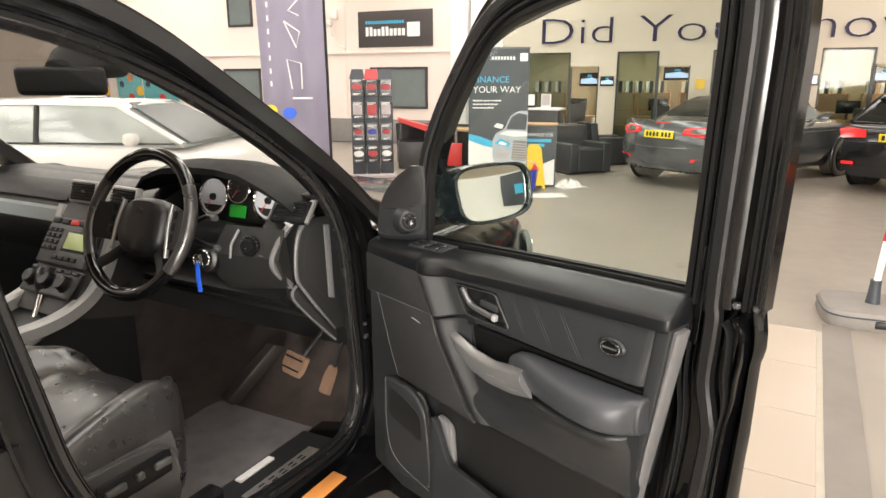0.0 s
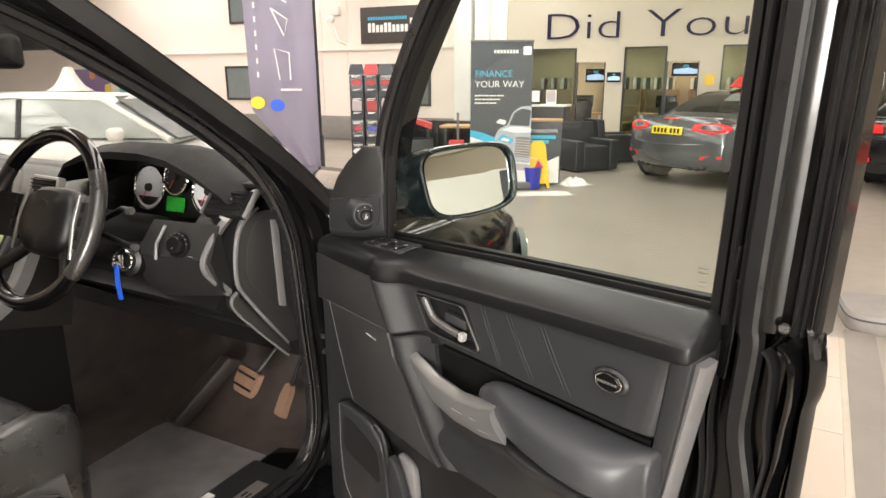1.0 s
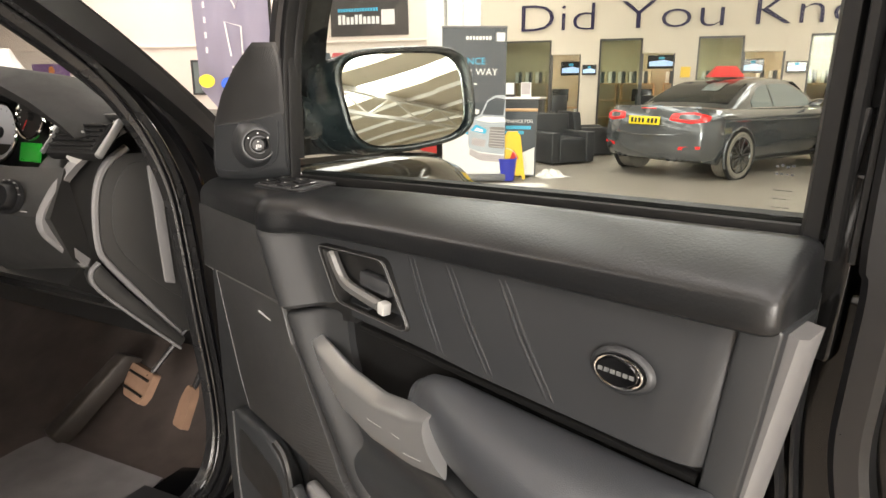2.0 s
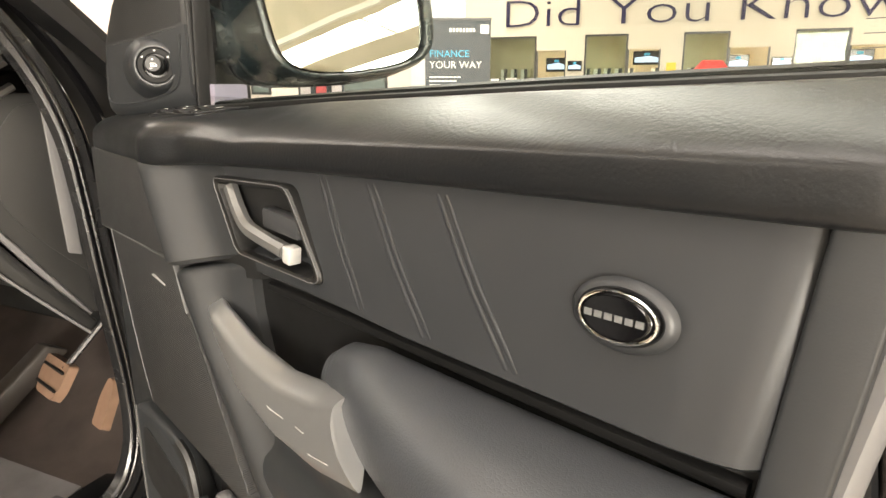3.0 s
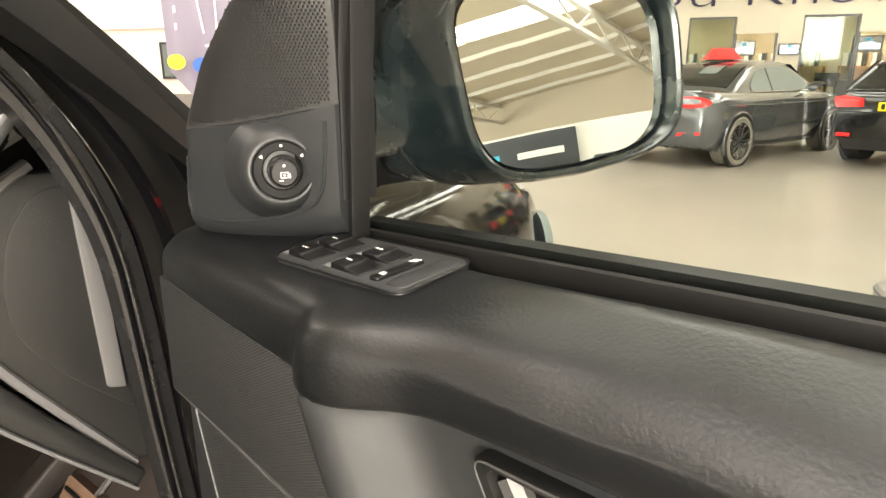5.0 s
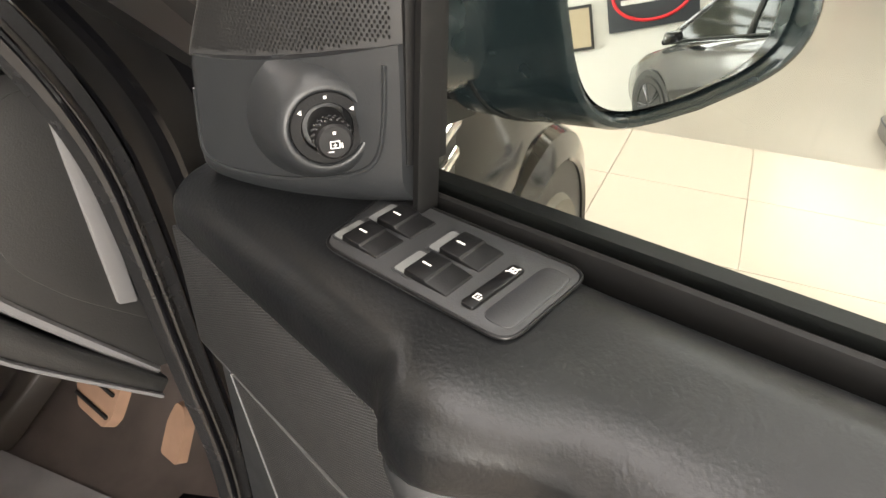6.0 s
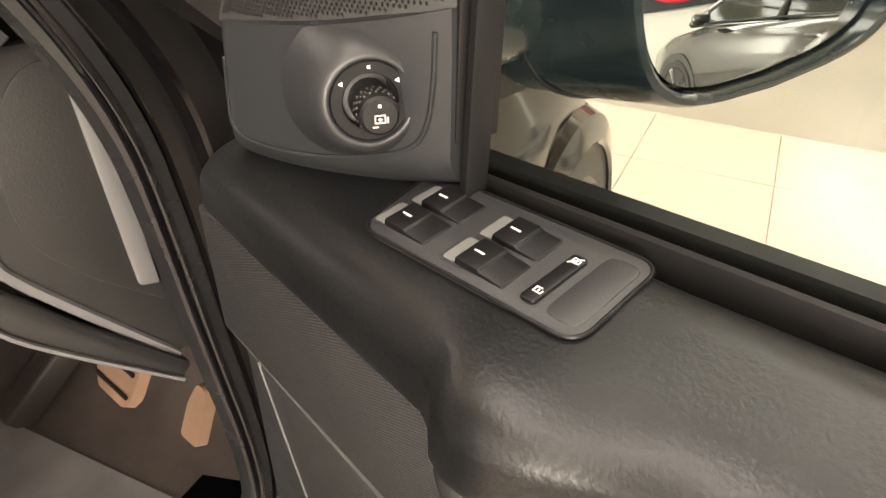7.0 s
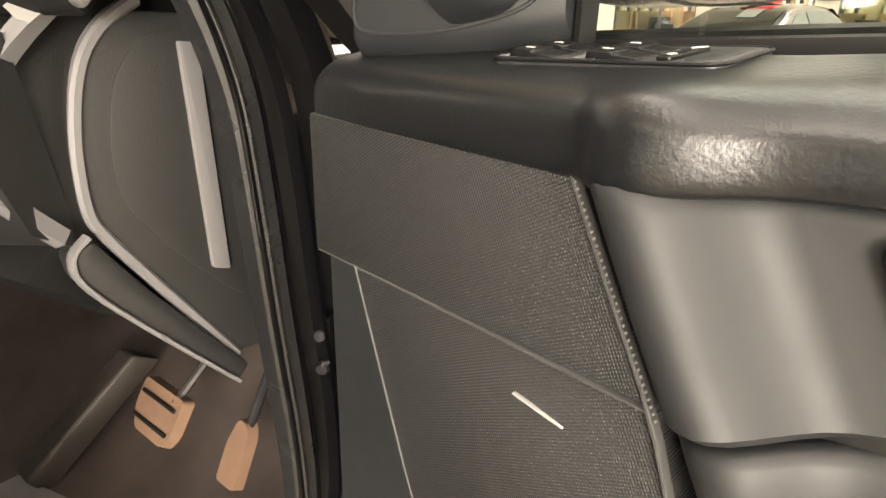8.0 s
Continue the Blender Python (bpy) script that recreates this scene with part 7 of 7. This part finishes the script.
            part("arch_lip", tube([fm @ Vector((0.376 * math.cos(a), 0.376 * math.sin(a), 0.108)) for a in (-0.45 + (math.pi + 0.9) * i / 28 for i in range(29))], 0.020, 8, up=(sx, 0, 0.01)), "cargrey", whl)
            part("tyre", lathe([(0.250, 0.128), (0.300, 0.142), (0.328, 0.122), (0.330, 0.10), (0.330, -0.12), (0.2, -0.12)], fm, 40), "dustytyre", whl)
            part("rim", lathe([(0.0, 0.118), (0.05, 0.126), (0.07, 0.108), (0.21, 0.100), (0.242, 0.140), (0.252, 0.128)], fm, 40), "screendark", whl)
            for k in range(10):
                a = 2 * math.pi * k / 10
                part("spoke", tube([fm @ Vector((0.03 * math.cos(a), 0.03 * math.sin(a), 0.132)), fm @ Vector((0.16 * math.cos(a + 0.05), 0.16 * math.sin(a + 0.05), 0.126)), fm @ Vector((0.243 * math.cos(a + 0.02), 0.243 * math.sin(a + 0.02), 0.140))], 0.009, 6, up=(sx, 0, 0.1)), "frame", whl)
        edge = rounded([(0.37, 0.815), (0.66, 0.775), (0.84, 0.80), (0.865, 0.87), (0.70, 0.925), (0.40, 0.905)], 0.03)
        lamp = part("tail_lamp", loft([[back(sx * x, z, d) for x, z in edge] for d in (-0.03, 0.006)] + [[back(sx * (0.62 + (x - 0.62) * 0.9), 0.85 + (z - 0.85) * 0.85, 0.014) for x, z in edge]]), "lamp_red", c, "red tail lamp")
        part("bright_bar", tube([back(sx * x, z, 0.016) for x, z in ((0.42, 0.835), (0.60, 0.818), (0.76, 0.825), (0.80, 0.865))], 0.010, 6), "red", lamp)
        part("reflector", loft([[back(sx * x, z, d) for x, z in ((0.54, 0.42), (0.80, 0.44), (0.80, 0.475), (0.56, 0.465))] for d in (-0.02, 0.008)]), "lamp_red", c)
        for dx in (-0.05, 0.05):
            part("tailpipe", lathe([(0.036, -0.12), (0.039, 0.03), (0.036, 0.036), (0.031, 0.03), (0.031, -0.1)], pose(sx * 0.42 + dx, -h + 0.15, 0.285, 90, 0, 0), 18), "alloy", c)
    pl = part("number_plate", box((0, -h + 0.012, 0.80), (0.52, 0.014, 0.112), 0.004, pose(0, 0, 0, -6, 0, 0)), "plateyellow", c)
    bars([(-0.22 + 0.062 * k + (0.03 if k > 3 else 0), -0.033, 0.040, 0.066) for k in range(7)], lambda x, z, d: Vector((x, -h + 0.0035 - d * 0.3 + 0.10 * z, 0.80 + z)), "black", pl)
    part("boot_lip", sweep([back(x, 0.985, -0.02) for x in (-0.72, -0.5, -0.25, 0, 0.25, 0.5, 0.72)], [(-0.03, -0.010), (0.03, -0.010), (0.02, 0.008), (-0.02, 0.012)]), "cargrey", c)
    part("boot_gap", tube([back(x, 0.725 + 0.05 * (abs(x) / 0.7) ** 4, -0.001) for x in (-0.75, -0.6, -0.3, 0, 0.3, 0.6, 0.75)], 0.005, 5), "black", c)
    part("bumper_crease", tube([back(x, 0.60 + 0.06 * (abs(x) / 0.8) ** 2, 0.0) for x in (-0.82, -0.5, -0.2, 0.2, 0.5, 0.82)], 0.010, 6), "cargrey", c)
    part("diffuser", loft([[back(x, z, d) for x, z in ((-0.66, 0.39), (-0.30, 0.36), (0.30, 0.36), (0.66, 0.39), (0.56, 0.25), (-0.56, 0.25))] for d in (-0.10, 0.004)]), "black", c)
    part("badge", lathe([(0, 0.004), (0.035, 0.004), (0.038, 0)], aim(back(0, 0.925, 0.0), (0, -1, 0.3)), 20), "greytrim", c)
    part("bright_strip", tube([back(x, 0.965, 0.004) for x in (-0.12, 0, 0.12)], 0.008, 6), "lamp_red", c)
    return c


coupe(heading(4.93, 11.25, 54.5))
road_car("parked_hatchback", "black hatchback with red tail lamps parked on the floor", "carblack", heading(8.05, 10.3, 60.5), 4.35, 1.80, 1.42, 0.97, (-1.45, 0.35), (-2.0, 1.2))
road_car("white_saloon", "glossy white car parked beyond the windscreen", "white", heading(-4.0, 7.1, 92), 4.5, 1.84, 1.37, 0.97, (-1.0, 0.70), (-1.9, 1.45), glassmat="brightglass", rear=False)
road_car("grey_estate", "dark grey car beside the white partition", "carblack", heading(6.35, 1.55, 134), 4.5, 1.84, 1.45, 0.98, (-1.4, 0.4), (-2.0, 1.3))


def roof_cone(x, y, z, col, label, steps=((0.19, 0.11, 0.0), (0.12, 0.08, 0.05), (0.075, 0.05, 0.13), (0.035, 0.02, 0.24))):
    c = thing("roof_sign", label, "roof sign", Matrix.Translation((x, y, z)), group="roof signs")
    part("pyramid", loft([[(-a, -b, z), (a, -b, z), (a, b, z), (-a, b, z)] for a, b, z in steps]), col, c)
    part("foot", box((0, 0, -0.005), (0.3, 0.16, 0.02), 0.004), "black", c)


roof_cone(-4.0, 7.1, 1.40, "plainwhite", "small white pyramid sign on a car roof")
roof_cone(4.60, 11.02, 1.395, "red", "small red and white price sign on a car roof", ((0.27, 0.10, 0.0), (0.25, 0.08, 0.03), (0.15, 0.03, 0.16), (0.14, 0.02, 0.165)))

# ---- stands, signs and seats ----
def facing(x, y, deg=0.0, z=0.0):
    return Matrix.Translation((x, y, z)) @ pose(0, 0, 0, 0, 0, deg)


def front(x, z, d):
    return Vector((x, -d, z))


rb = thing("roll_up_banner", "dark grey roll-up banner with a pale car printed on it", "banner", facing(0.615, 9.50, 2))
part("base", box((0, 0.02, 0.05), (0.88, 0.16, 0.10), 0.02), "greytrim", rb)
part("sheet", box((0, 0, 1.05), (0.85, 0.006, 1.92)), "darkgrey", rb)
part("top_rail", box((0, 0, 2.02), (0.87, 0.03, 0.03), 0.008), "greytrim", rb)
part("rear_pole", tube([(0, 0.05, 0.1), (0, 0.03, 2.0)], 0.012, 8, up=(0, 1, 0)), "greytrim", rb)
part("white_field", prism([(-0.425, 0.10), (0.425, 0.10), (0.425, 0.45), (0.10, 0.56), (-0.2, 0.68), (-0.425, 0.76)], front, 0.004, 0.006), "plainwhite", rb, "", 0)
part("blue_swoosh", prism([(-0.425, 0.74), (-0.425, 0.83), (-0.28, 0.80), (-0.06, 0.72), (0.02, 0.62), (-0.2, 0.66)], front, 0.0065, 0.008), "cyan", rb, "", 0)
pc = part("printed_car", prism(rounded([(-0.07, 0.46), (0.08, 0.40), (0.424, 0.36), (0.424, 1.16), (0.28, 1.15), (0.17, 1.08), (0.09, 0.90), (-0.03, 0.84), (-0.08, 0.74)], 0.03), front, 0.0085, 0.010, 0), "silverprint", rb, "", 0)
part("printed_glass", prism(rounded([(0.115, 0.90), (0.40, 0.885), (0.42, 1.10), (0.29, 1.125), (0.19, 1.07)], 0.02), front, 0.011, 0.012), "darkgrey", pc, "", 0)
part("printed_bonnet", prism([(0.02, 0.83), (0.13, 0.875), (0.42, 0.86), (0.42, 0.80), (0.22, 0.79)], front, 0.011, 0.012), "plainwhite", pc, "", 0)
part("printed_lamp", prism(rounded([(-0.05, 0.69), (0.16, 0.64), (0.18, 0.70), (0.03, 0.77)], 0.02), front, 0.011, 0.012), "cyan", pc, "", 0)
part("printed_lamp", prism(rounded([(0.0, 0.69), (0.12, 0.665), (0.13, 0.695), (0.04, 0.73)], 0.012), front, 0.0125, 0.0135), "plainwhite", pc, "", 0)
part("printed_grille", prism(rounded([(0.20, 0.46), (0.42, 0.44), (0.42, 0.73), (0.22, 0.74)], 0.03), front, 0.011, 0.012), "greyplastic", pc, "", 0)
for k in range(7):
    part("printed_bar", prism([(0.21, 0.475 + 0.036 * k), (0.42, 0.455 + 0.037 * k), (0.42, 0.467 + 0.037 * k), (0.21, 0.487 + 0.036 * k)], front, 0.0125, 0.013), "pinkgrey", pc, "", 0)
part("printed_intake", prism([(-0.03, 0.50), (0.15, 0.46), (0.17, 0.56), (-0.02, 0.60)], front, 0.011, 0.012), "pinkgrey", pc, "", 0)
part("printed_shade", prism([(-0.05, 0.45), (0.08, 0.385), (0.424, 0.345), (0.424, 0.25), (0.10, 0.28), (-0.06, 0.36)], front, 0.0065, 0.008), "pinkgrey", pc, "", 0)
part("printed_mirror", prism(rounded([(-0.07, 0.93), (0.06, 0.90), (0.08, 0.96), (-0.02, 0.985)], 0.02), front, 0.011, 0.012), "plainwhite", pc, "", 0)
part("lettering", words("FINANCE", 0.125, Matrix.Translation((-0.37, -0.009, 1.55)) @ pose(0, 0, 0, 90, 0, 0), 0.001), "cyan", rb, "", 0)
part("lettering", words("YOUR WAY", 0.128, Matrix.Translation((-0.37, -0.009, 1.41)) @ pose(0, 0, 0, 90, 0, 0), 0.001), "plainwhite", rb, "", 0)
bars([(-0.37 + 0.052 * k, 1.29 - 0.05 * j, 0.042, 0.018) for j in range(3) for k in range(8 - j)] + [(-0.11 + 0.043 * k, 1.86, 0.030, 0.045) for k in range(8)], lambda x, z, d: front(x, z, 0.008 + d), "plainwhite", rb)
bars([(0.29, 1.84, 0.11, 0.11)], lambda x, z, d: front(x, z, 0.008 + d), "plainwhite", rb, "square")

cd = thing("floor_display", "dark display board with white and blue words on the floor", "display board", facing(1.30, 10.02, -8))
part("board", box((0, 0.1, 0.46), (0.46, 0.30, 0.92), 0.008), "darkgrey", cd)
part("side_panel", box((0.235, 0.1, 0.46), (0.012, 0.31, 0.93)), "frame", cd)
part("lettering", words("FINANCE FOR", 0.068, Matrix.Translation((-0.21, -0.056, 0.76)) @ pose(0, 0, 0, 90, 0, 0), 0.001, 0.92), "plainwhite", cd, "", 0)
bars([(-0.20, 0.67, 0.36, 0.05), (-0.20, 0.60, 0.26, 0.05)], lambda x, z, d: front(x, z, 0.053 + d), "cyan", cd)
part("white_field", prism([(-0.22, 0.02), (0.22, 0.02), (0.22, 0.42), (0.05, 0.34), (-0.22, 0.30)], front, 0.0525, 0.055), "plainwhite", cd, "", 0)
ft = part("top_box", box((0.0, 0.1, 0.935), (0.50, 0.34, 0.03), 0.006), "wood", cd)

ys = thing("wet_floor_sign", "yellow folding wet floor sign", "floor sign", facing(1.17, 9.76, 10))
for sy in (-1, 1):
    part("leaf", prism(rounded([(-0.15, 0.0), (-0.11, 0.0), (-0.10, 0.06), (0.10, 0.06), (0.11, 0.0), (0.15, 0.0), (0.11, 0.60), (0.07, 0.64), (-0.07, 0.64), (-0.11, 0.60)], 0.015), lambda x, z, d, sy=sy: Vector((x, sy * (0.16 - 0.23 * z) + d, z)), -0.012, 0.012, 0.003), "yellow", ys)
part("hinge", tube([(-0.08, 0, 0.645), (0.08, 0, 0.645)], 0.012, 8), "yellow", ys)
part("warning_triangle", prism([(-0.07, 0.28), (0.07, 0.28), (0.0, 0.41)], lambda x, z, d: Vector((x, -(0.16 - 0.23 * z) - 0.016 - d, z)), 0, 0.002), "red", ys, "", 0)

bk = thing("bucket", "blue plastic bucket with a wire handle", "bucket", facing(1.075, 9.60))
part("pail", lathe([(0.0, 0.0), (0.115, 0.0), (0.145, 0.29), (0.152, 0.30), (0.148, 0.305), (0.138, 0.29), (0.108, 0.012), (0, 0.012)], pose(0, 0, 0), 28), "blue", bk)
part("bail", tube([(0.148 * math.cos(a), 0.03, 0.28 + 0.15 * math.sin(a)) for a in (math.pi * i / 12 for i in range(13))], 0.004, 6, up=(0, 1, 0)), "steel", bk)


def crumple(name, label, x, y, w, d, h, seed):
    rnd = random.Random(seed)
    n = 12
    rows = []
    for i in range(n + 1):
        row = []
        for j in range(n + 1):
            a, b = i / n - 0.5, j / n - 0.5
            e = max(0.0, 1 - (2 * a) ** 2) * max(0.0, 1 - (2 * b) ** 2)
            row.append((a * w * (1 + 0.2 * rnd.uniform(-1, 1)), b * d * (1 + 0.2 * rnd.uniform(-1, 1)), 0.003 + h * e * rnd.uniform(0.3, 1.0)))
        rows.append(row)
    ob = part(name, sheet(rows), "paper", None, "", 25)
    ob.matrix_basis = facing(x, y, rnd.uniform(0, 60), -0.012)
    return tagged(ob, label, "litter")


crumple("paper_sheet", "crumpled white sheet lying on the floor", 1.18, 9.15, 0.8, 0.35, 0.02, 3)
crumple("dust_sheet", "crumpled white plastic lying on the floor", 1.76, 10.0, 0.45, 0.35, 0.14, 5)

rk = thing("card_rack", "tall dark rack with columns of red picture cards", "rack", facing(-1.42, 10.9, 4))
for k, dx in enumerate((-0.20, 0.03, 0.26)):
    col = part("column", box((dx, 0.04 * k, 0.80), (0.215, 0.22, 1.58), 0.006), "darkgrey", rk)
    roofm = ("darkgrey", "cardred", "darkgrey")[k]
    part("gable", loft([[(dx - 0.12, -0.14, 1.60), (dx + 0.12, -0.14, 1.60), (dx + 0.12, 0.14, 1.60), (dx - 0.12, 0.14, 1.60)], [(dx - 0.09, -0.02, 1.76), (dx + 0.09, -0.02, 1.76), (dx + 0.09, 0.02, 1.76), (dx - 0.09, 0.02, 1.76)]]), roofm, rk)
    for r0 in range(4):
        z = 0.30 + 0.36 * r0
        card = part("picture_card", box((dx, -0.118 + 0.04 * k, z + 0.10), (0.18, 0.008, 0.28)), "screendark", col)
        rr = 0.062 if r0 in (0, 3) else 0.052
        mm = ("plainwhite", "cardred", "pinkgrey", "cardred")[r0] if k != 1 else ("cardred", "blue", "cardred", "cardred")[r0]
        if r0 == 2:
            part("print", box((dx, -0.124 + 0.04 * k, z + 0.10), (0.15, 0.004, 0.16)), mm, card)
        else:
            part("print", lathe([(0, 0.004), (rr, 0.004), (rr, 0)], pose(dx, -0.122 + 0.04 * k, z + 0.10, 90, 0, 0) @ Matrix.Diagonal((1.35, 0.8, 1, 1)), 18), mm, card)
        bars([(dx - 0.07, z + 0.20, 0.14, 0.012), (dx - 0.07, z + 0.18, 0.10, 0.010), (dx - 0.06, z - 0.01, 0.12, 0.008), (dx - 0.06, z - 0.025, 0.08, 0.008)], lambda x, zz, d, k=k: Vector((x, -0.1235 + 0.04 * k - d, zz)), "plainwhite", card)
part("base", box((0.03, 0.04, 0.03), (0.75, 0.40, 0.06), 0.01), "pinkgrey", rk)

fs = thing("low_sign", "low dark board with white and blue words", "sign", facing(-2.25, 9.4, 12))
part("board", box((0, 0, 0.38), (0.75, 0.04, 0.76), 0.01), "darkgrey", fs)
part("lettering", words("FINANCE FOR", 0.10, Matrix.Translation((-0.33, -0.024, 0.56)) @ pose(0, 0, 0, 90, 0, 0), 0.001, 0.95), "plainwhite", fs, "", 0)
bars([(-0.33, 0.44, 0.4, 0.06)], lambda x, z, d: front(x, z, 0.022 + d), "cyan", fs)

fl = thing("feather_flag", "tall lavender grey fabric flag on a dark pole", "flag", facing(-1.28, 5.42, 6))
rows = []
for i in range(41):
    z = 0.75 + 2.6 * i / 40
    left = -0.27 + 0.42 * max(0.0, (1.28 - z) / 0.53)
    rows.append([(left + (0.25 - left) * j / 12 - 0.012 * (z - 2), 0.022 * math.sin(6 * j / 12 + 1.7 * z) + 0.010 * math.sin(17 * j / 12 - 2 * z), z) for j in range(13)])
cloth = sheet(rows)
bmesh.ops.solidify(cloth, geom=cloth.faces[:], thickness=0.003)
part("cloth", cloth, "lavender", fl)
part("pole", tube([(0.27, 0, 0.02), (0.262, 0, 1.6), (0.245, 0, 3.4)], 0.011, 8, up=(0, 1, 0)), "black", fl)
part("base", box((0.2, 0, 0.02), (0.5, 0.5, 0.04), 0.01), "black", fl)
part("outline_letter", tube([(-0.02, -0.035, 1.50), (-0.05, -0.035, 1.73), (0.06, -0.035, 1.70), (0.06, -0.035, 1.50)], 0.006, 6, up=(0, 1, 0)), "plainwhite", fl)
part("outline_letter", tube([(-0.06, -0.035, 2.02), (0.06, -0.035, 1.94), (0.03, -0.035, 1.82), (-0.06, -0.035, 2.02)], 0.006, 6, up=(0, 1, 0)), "plainwhite", fl)
part("outline_letter", tube([(0.06, -0.035, 2.18), (-0.02, -0.035, 2.10), (0.06, -0.035, 2.06)], 0.006, 6, up=(0, 1, 0)), "plainwhite", fl)
for k in range(8):
    bars([(-0.19, 1.52 + 0.10 * k, 0.014, 0.04)], lambda x, z, d: Vector((x, -0.036 - d, z)), "plainwhite", fl)
part("yellow_disc", lathe([(0, 0.002), (0.055, 0.002), (0.055, 0)], pose(-0.20, -0.04, 1.33, 90, 0, 0) @ Matrix.Diagonal((1, 0.85, 1, 1)), 20), "plateyellow", fl)
part("blue_disc", lathe([(0, 0.002), (0.055, 0.002), (0.055, 0)], pose(-0.05, -0.04, 1.31, 90, 0, 0) @ Matrix.Diagonal((1, 0.85, 1, 1)), 20), "keyblue", fl)
bars([(-0.02, 1.42, 0.16, 0.014)], lambda x, z, d: Vector((x, -0.036 - d, z)), "plainwhite", fl)


def armchair(x, y, a):
    s = thing("armchair", "boxy dark grey leatherette armchair", "armchair", facing(x, y, a), group="waiting armchairs")
    part("seat", box((0, -0.02, 0.22), (0.52, 0.66, 0.40), 0.025, segs=3), "sofa", s)
    part("backrest", loft([[(x, y + 0.13 * (z - 0.1), z) for x, y in rounded([(-0.40, 0.27), (0.40, 0.27), (0.40, 0.42), (-0.40, 0.42)], 0.03)] for z in (0.02, 0.04, 0.45, 0.76, 0.79)]), "sofa", s)
    for sx in (-0.345, 0.345):
        part("arm", box((sx, -0.02, 0.265), (0.17, 0.68, 0.50), 0.02, segs=3), "sofa", s)


armchair(2.22, 11.75, 25)
armchair(1.75, 12.9, -150)
armchair(3.0, 13.1, 100)
armchair(0.1, 12.9, 160)
armchair(-0.7, 13.1, 170)
tb = thing("low_table", "low table with a pale wooden top", "table", facing(0.3, 12.0, -10))
part("top", box((0, 0, 0.72), (1.2, 0.6, 0.04), 0.006), "wood", tb)
for sx in (-0.5, 0.5):
    part("leg", box((sx, 0, 0.35), (0.06, 0.5, 0.70), 0.006), "frame", tb)
rs = thing("red_stand", "small red leaflet stand on a grey pole", "stand", facing(0.0, 10.6, 0))
part("pole", tube([(0, 0, 0.02), (0, 0, 1.02)], 0.02, 8, up=(0, 1, 0)), "greyplastic", rs)
part("holder", box((-0.02, -0.05, 0.42), (0.24, 0.06, 0.36), 0.006), "red", rs)
part("foot", lathe([(0, 0.02), (0.16, 0.018), (0.17, 0)], pose(0, 0, 0), 24), "greyplastic", rs)
lc = thing("tall_counter", "grey counter with a dark front by the offices", "counter", facing(1.55, 13.9, -22))
part("front_panel", box((0, 0, 0.5), (1.3, 0.5, 1.0), 0.01), "sofa", lc)
part("worktop", box((0, 0, 1.02), (1.36, 0.56, 0.04), 0.008), "plainwhite", lc)
for k in range(3):
    pb = thing("paper_stack", "pale leaflets standing on a counter", "leaflets", facing(1.25 + 0.3 * k, 14.0 - 0.12 * k, -22, 1.04), group="counter leaflets")
    part("holder", box((0, 0, 0.14), (0.20, 0.05, 0.28), 0.004), ("plainwhite", "screendark", "plainwhite")[k], pb)
    part("sheet", box((0, -0.028, 0.16), (0.17, 0.004, 0.22)), ("cyan", "plainwhite", "pinkgrey")[k], pb)

rt = thing("red_topped_stand", "low black stand with a sloping red top by the wall", "stand", facing(-0.78, 12.2, 6))
part("cabinet", box((0.0, 0.1, 0.24), (0.62, 0.5, 0.48), 0.01), "frame", rt)
part("sloping_top", loft([[(-0.31, -0.16, 0.86), (0.27, -0.16, 0.66), (0.27, 0.32, 0.66), (-0.31, 0.32, 0.86)], [(-0.31, -0.16, 0.92), (0.29, -0.16, 0.76), (0.29, 0.32, 0.76), (-0.31, 0.32, 0.92)]]), "red", rt)
for sx in (-0.26, 0.22):
    part("post", box((sx, 0.1, 0.60), (0.05, 0.4, 0.30 if sx > 0 else 0.50), 0.005), "frame", rt)

ps = thing("pole_stand", "grey moulded base with a white and red pole", "pole stand", facing(2.86, 4.25, -20, -0.012))
b0 = rounded([(-0.31, -0.27), (0.31, -0.27), (0.31, 0.27), (-0.31, 0.27)], 0.16, 6)
bm = loft([[(x * k, y * k, z) for x, y in b0] for k, z in ((0.97, 0.0), (1.0, 0.02), (1.0, 0.09), (0.96, 0.115), (0.88, 0.12))])
part("base", bm, "greyplastic", ps)
part("rim_shade", tube([(x * 1.003, y * 1.003, 0.085) for x, y in b0], 0.006, 6, True), "darkgrey", ps)
part("hand_slot", box((0.05, -0.262, 0.05), (0.16, 0.04, 0.05), 0.01), "black", ps)
part("socket", lathe([(0.048, 0.0), (0.042, 0.03), (0.034, 0.12), (0.034, 0.17), (0.0, 0.17)], pose(0.0, 0, 0.11), 24), "darkgrey", ps)
part("pole", tube([(0, 0, 0.2), (0.02, 0, 0.55)], 0.022, 12, up=(0, 1, 0)), "plainwhite", ps)
part("red_sleeve", tube([(0.02, 0, 0.55), (0.05, 0, 1.05)], 0.023, 12, up=(0, 1, 0)), "red", ps)
part("pole", tube([(0.05, 0, 1.05), (0.08, 0, 1.75)], 0.022, 12, up=(0, 1, 0)), "plainwhite", ps)
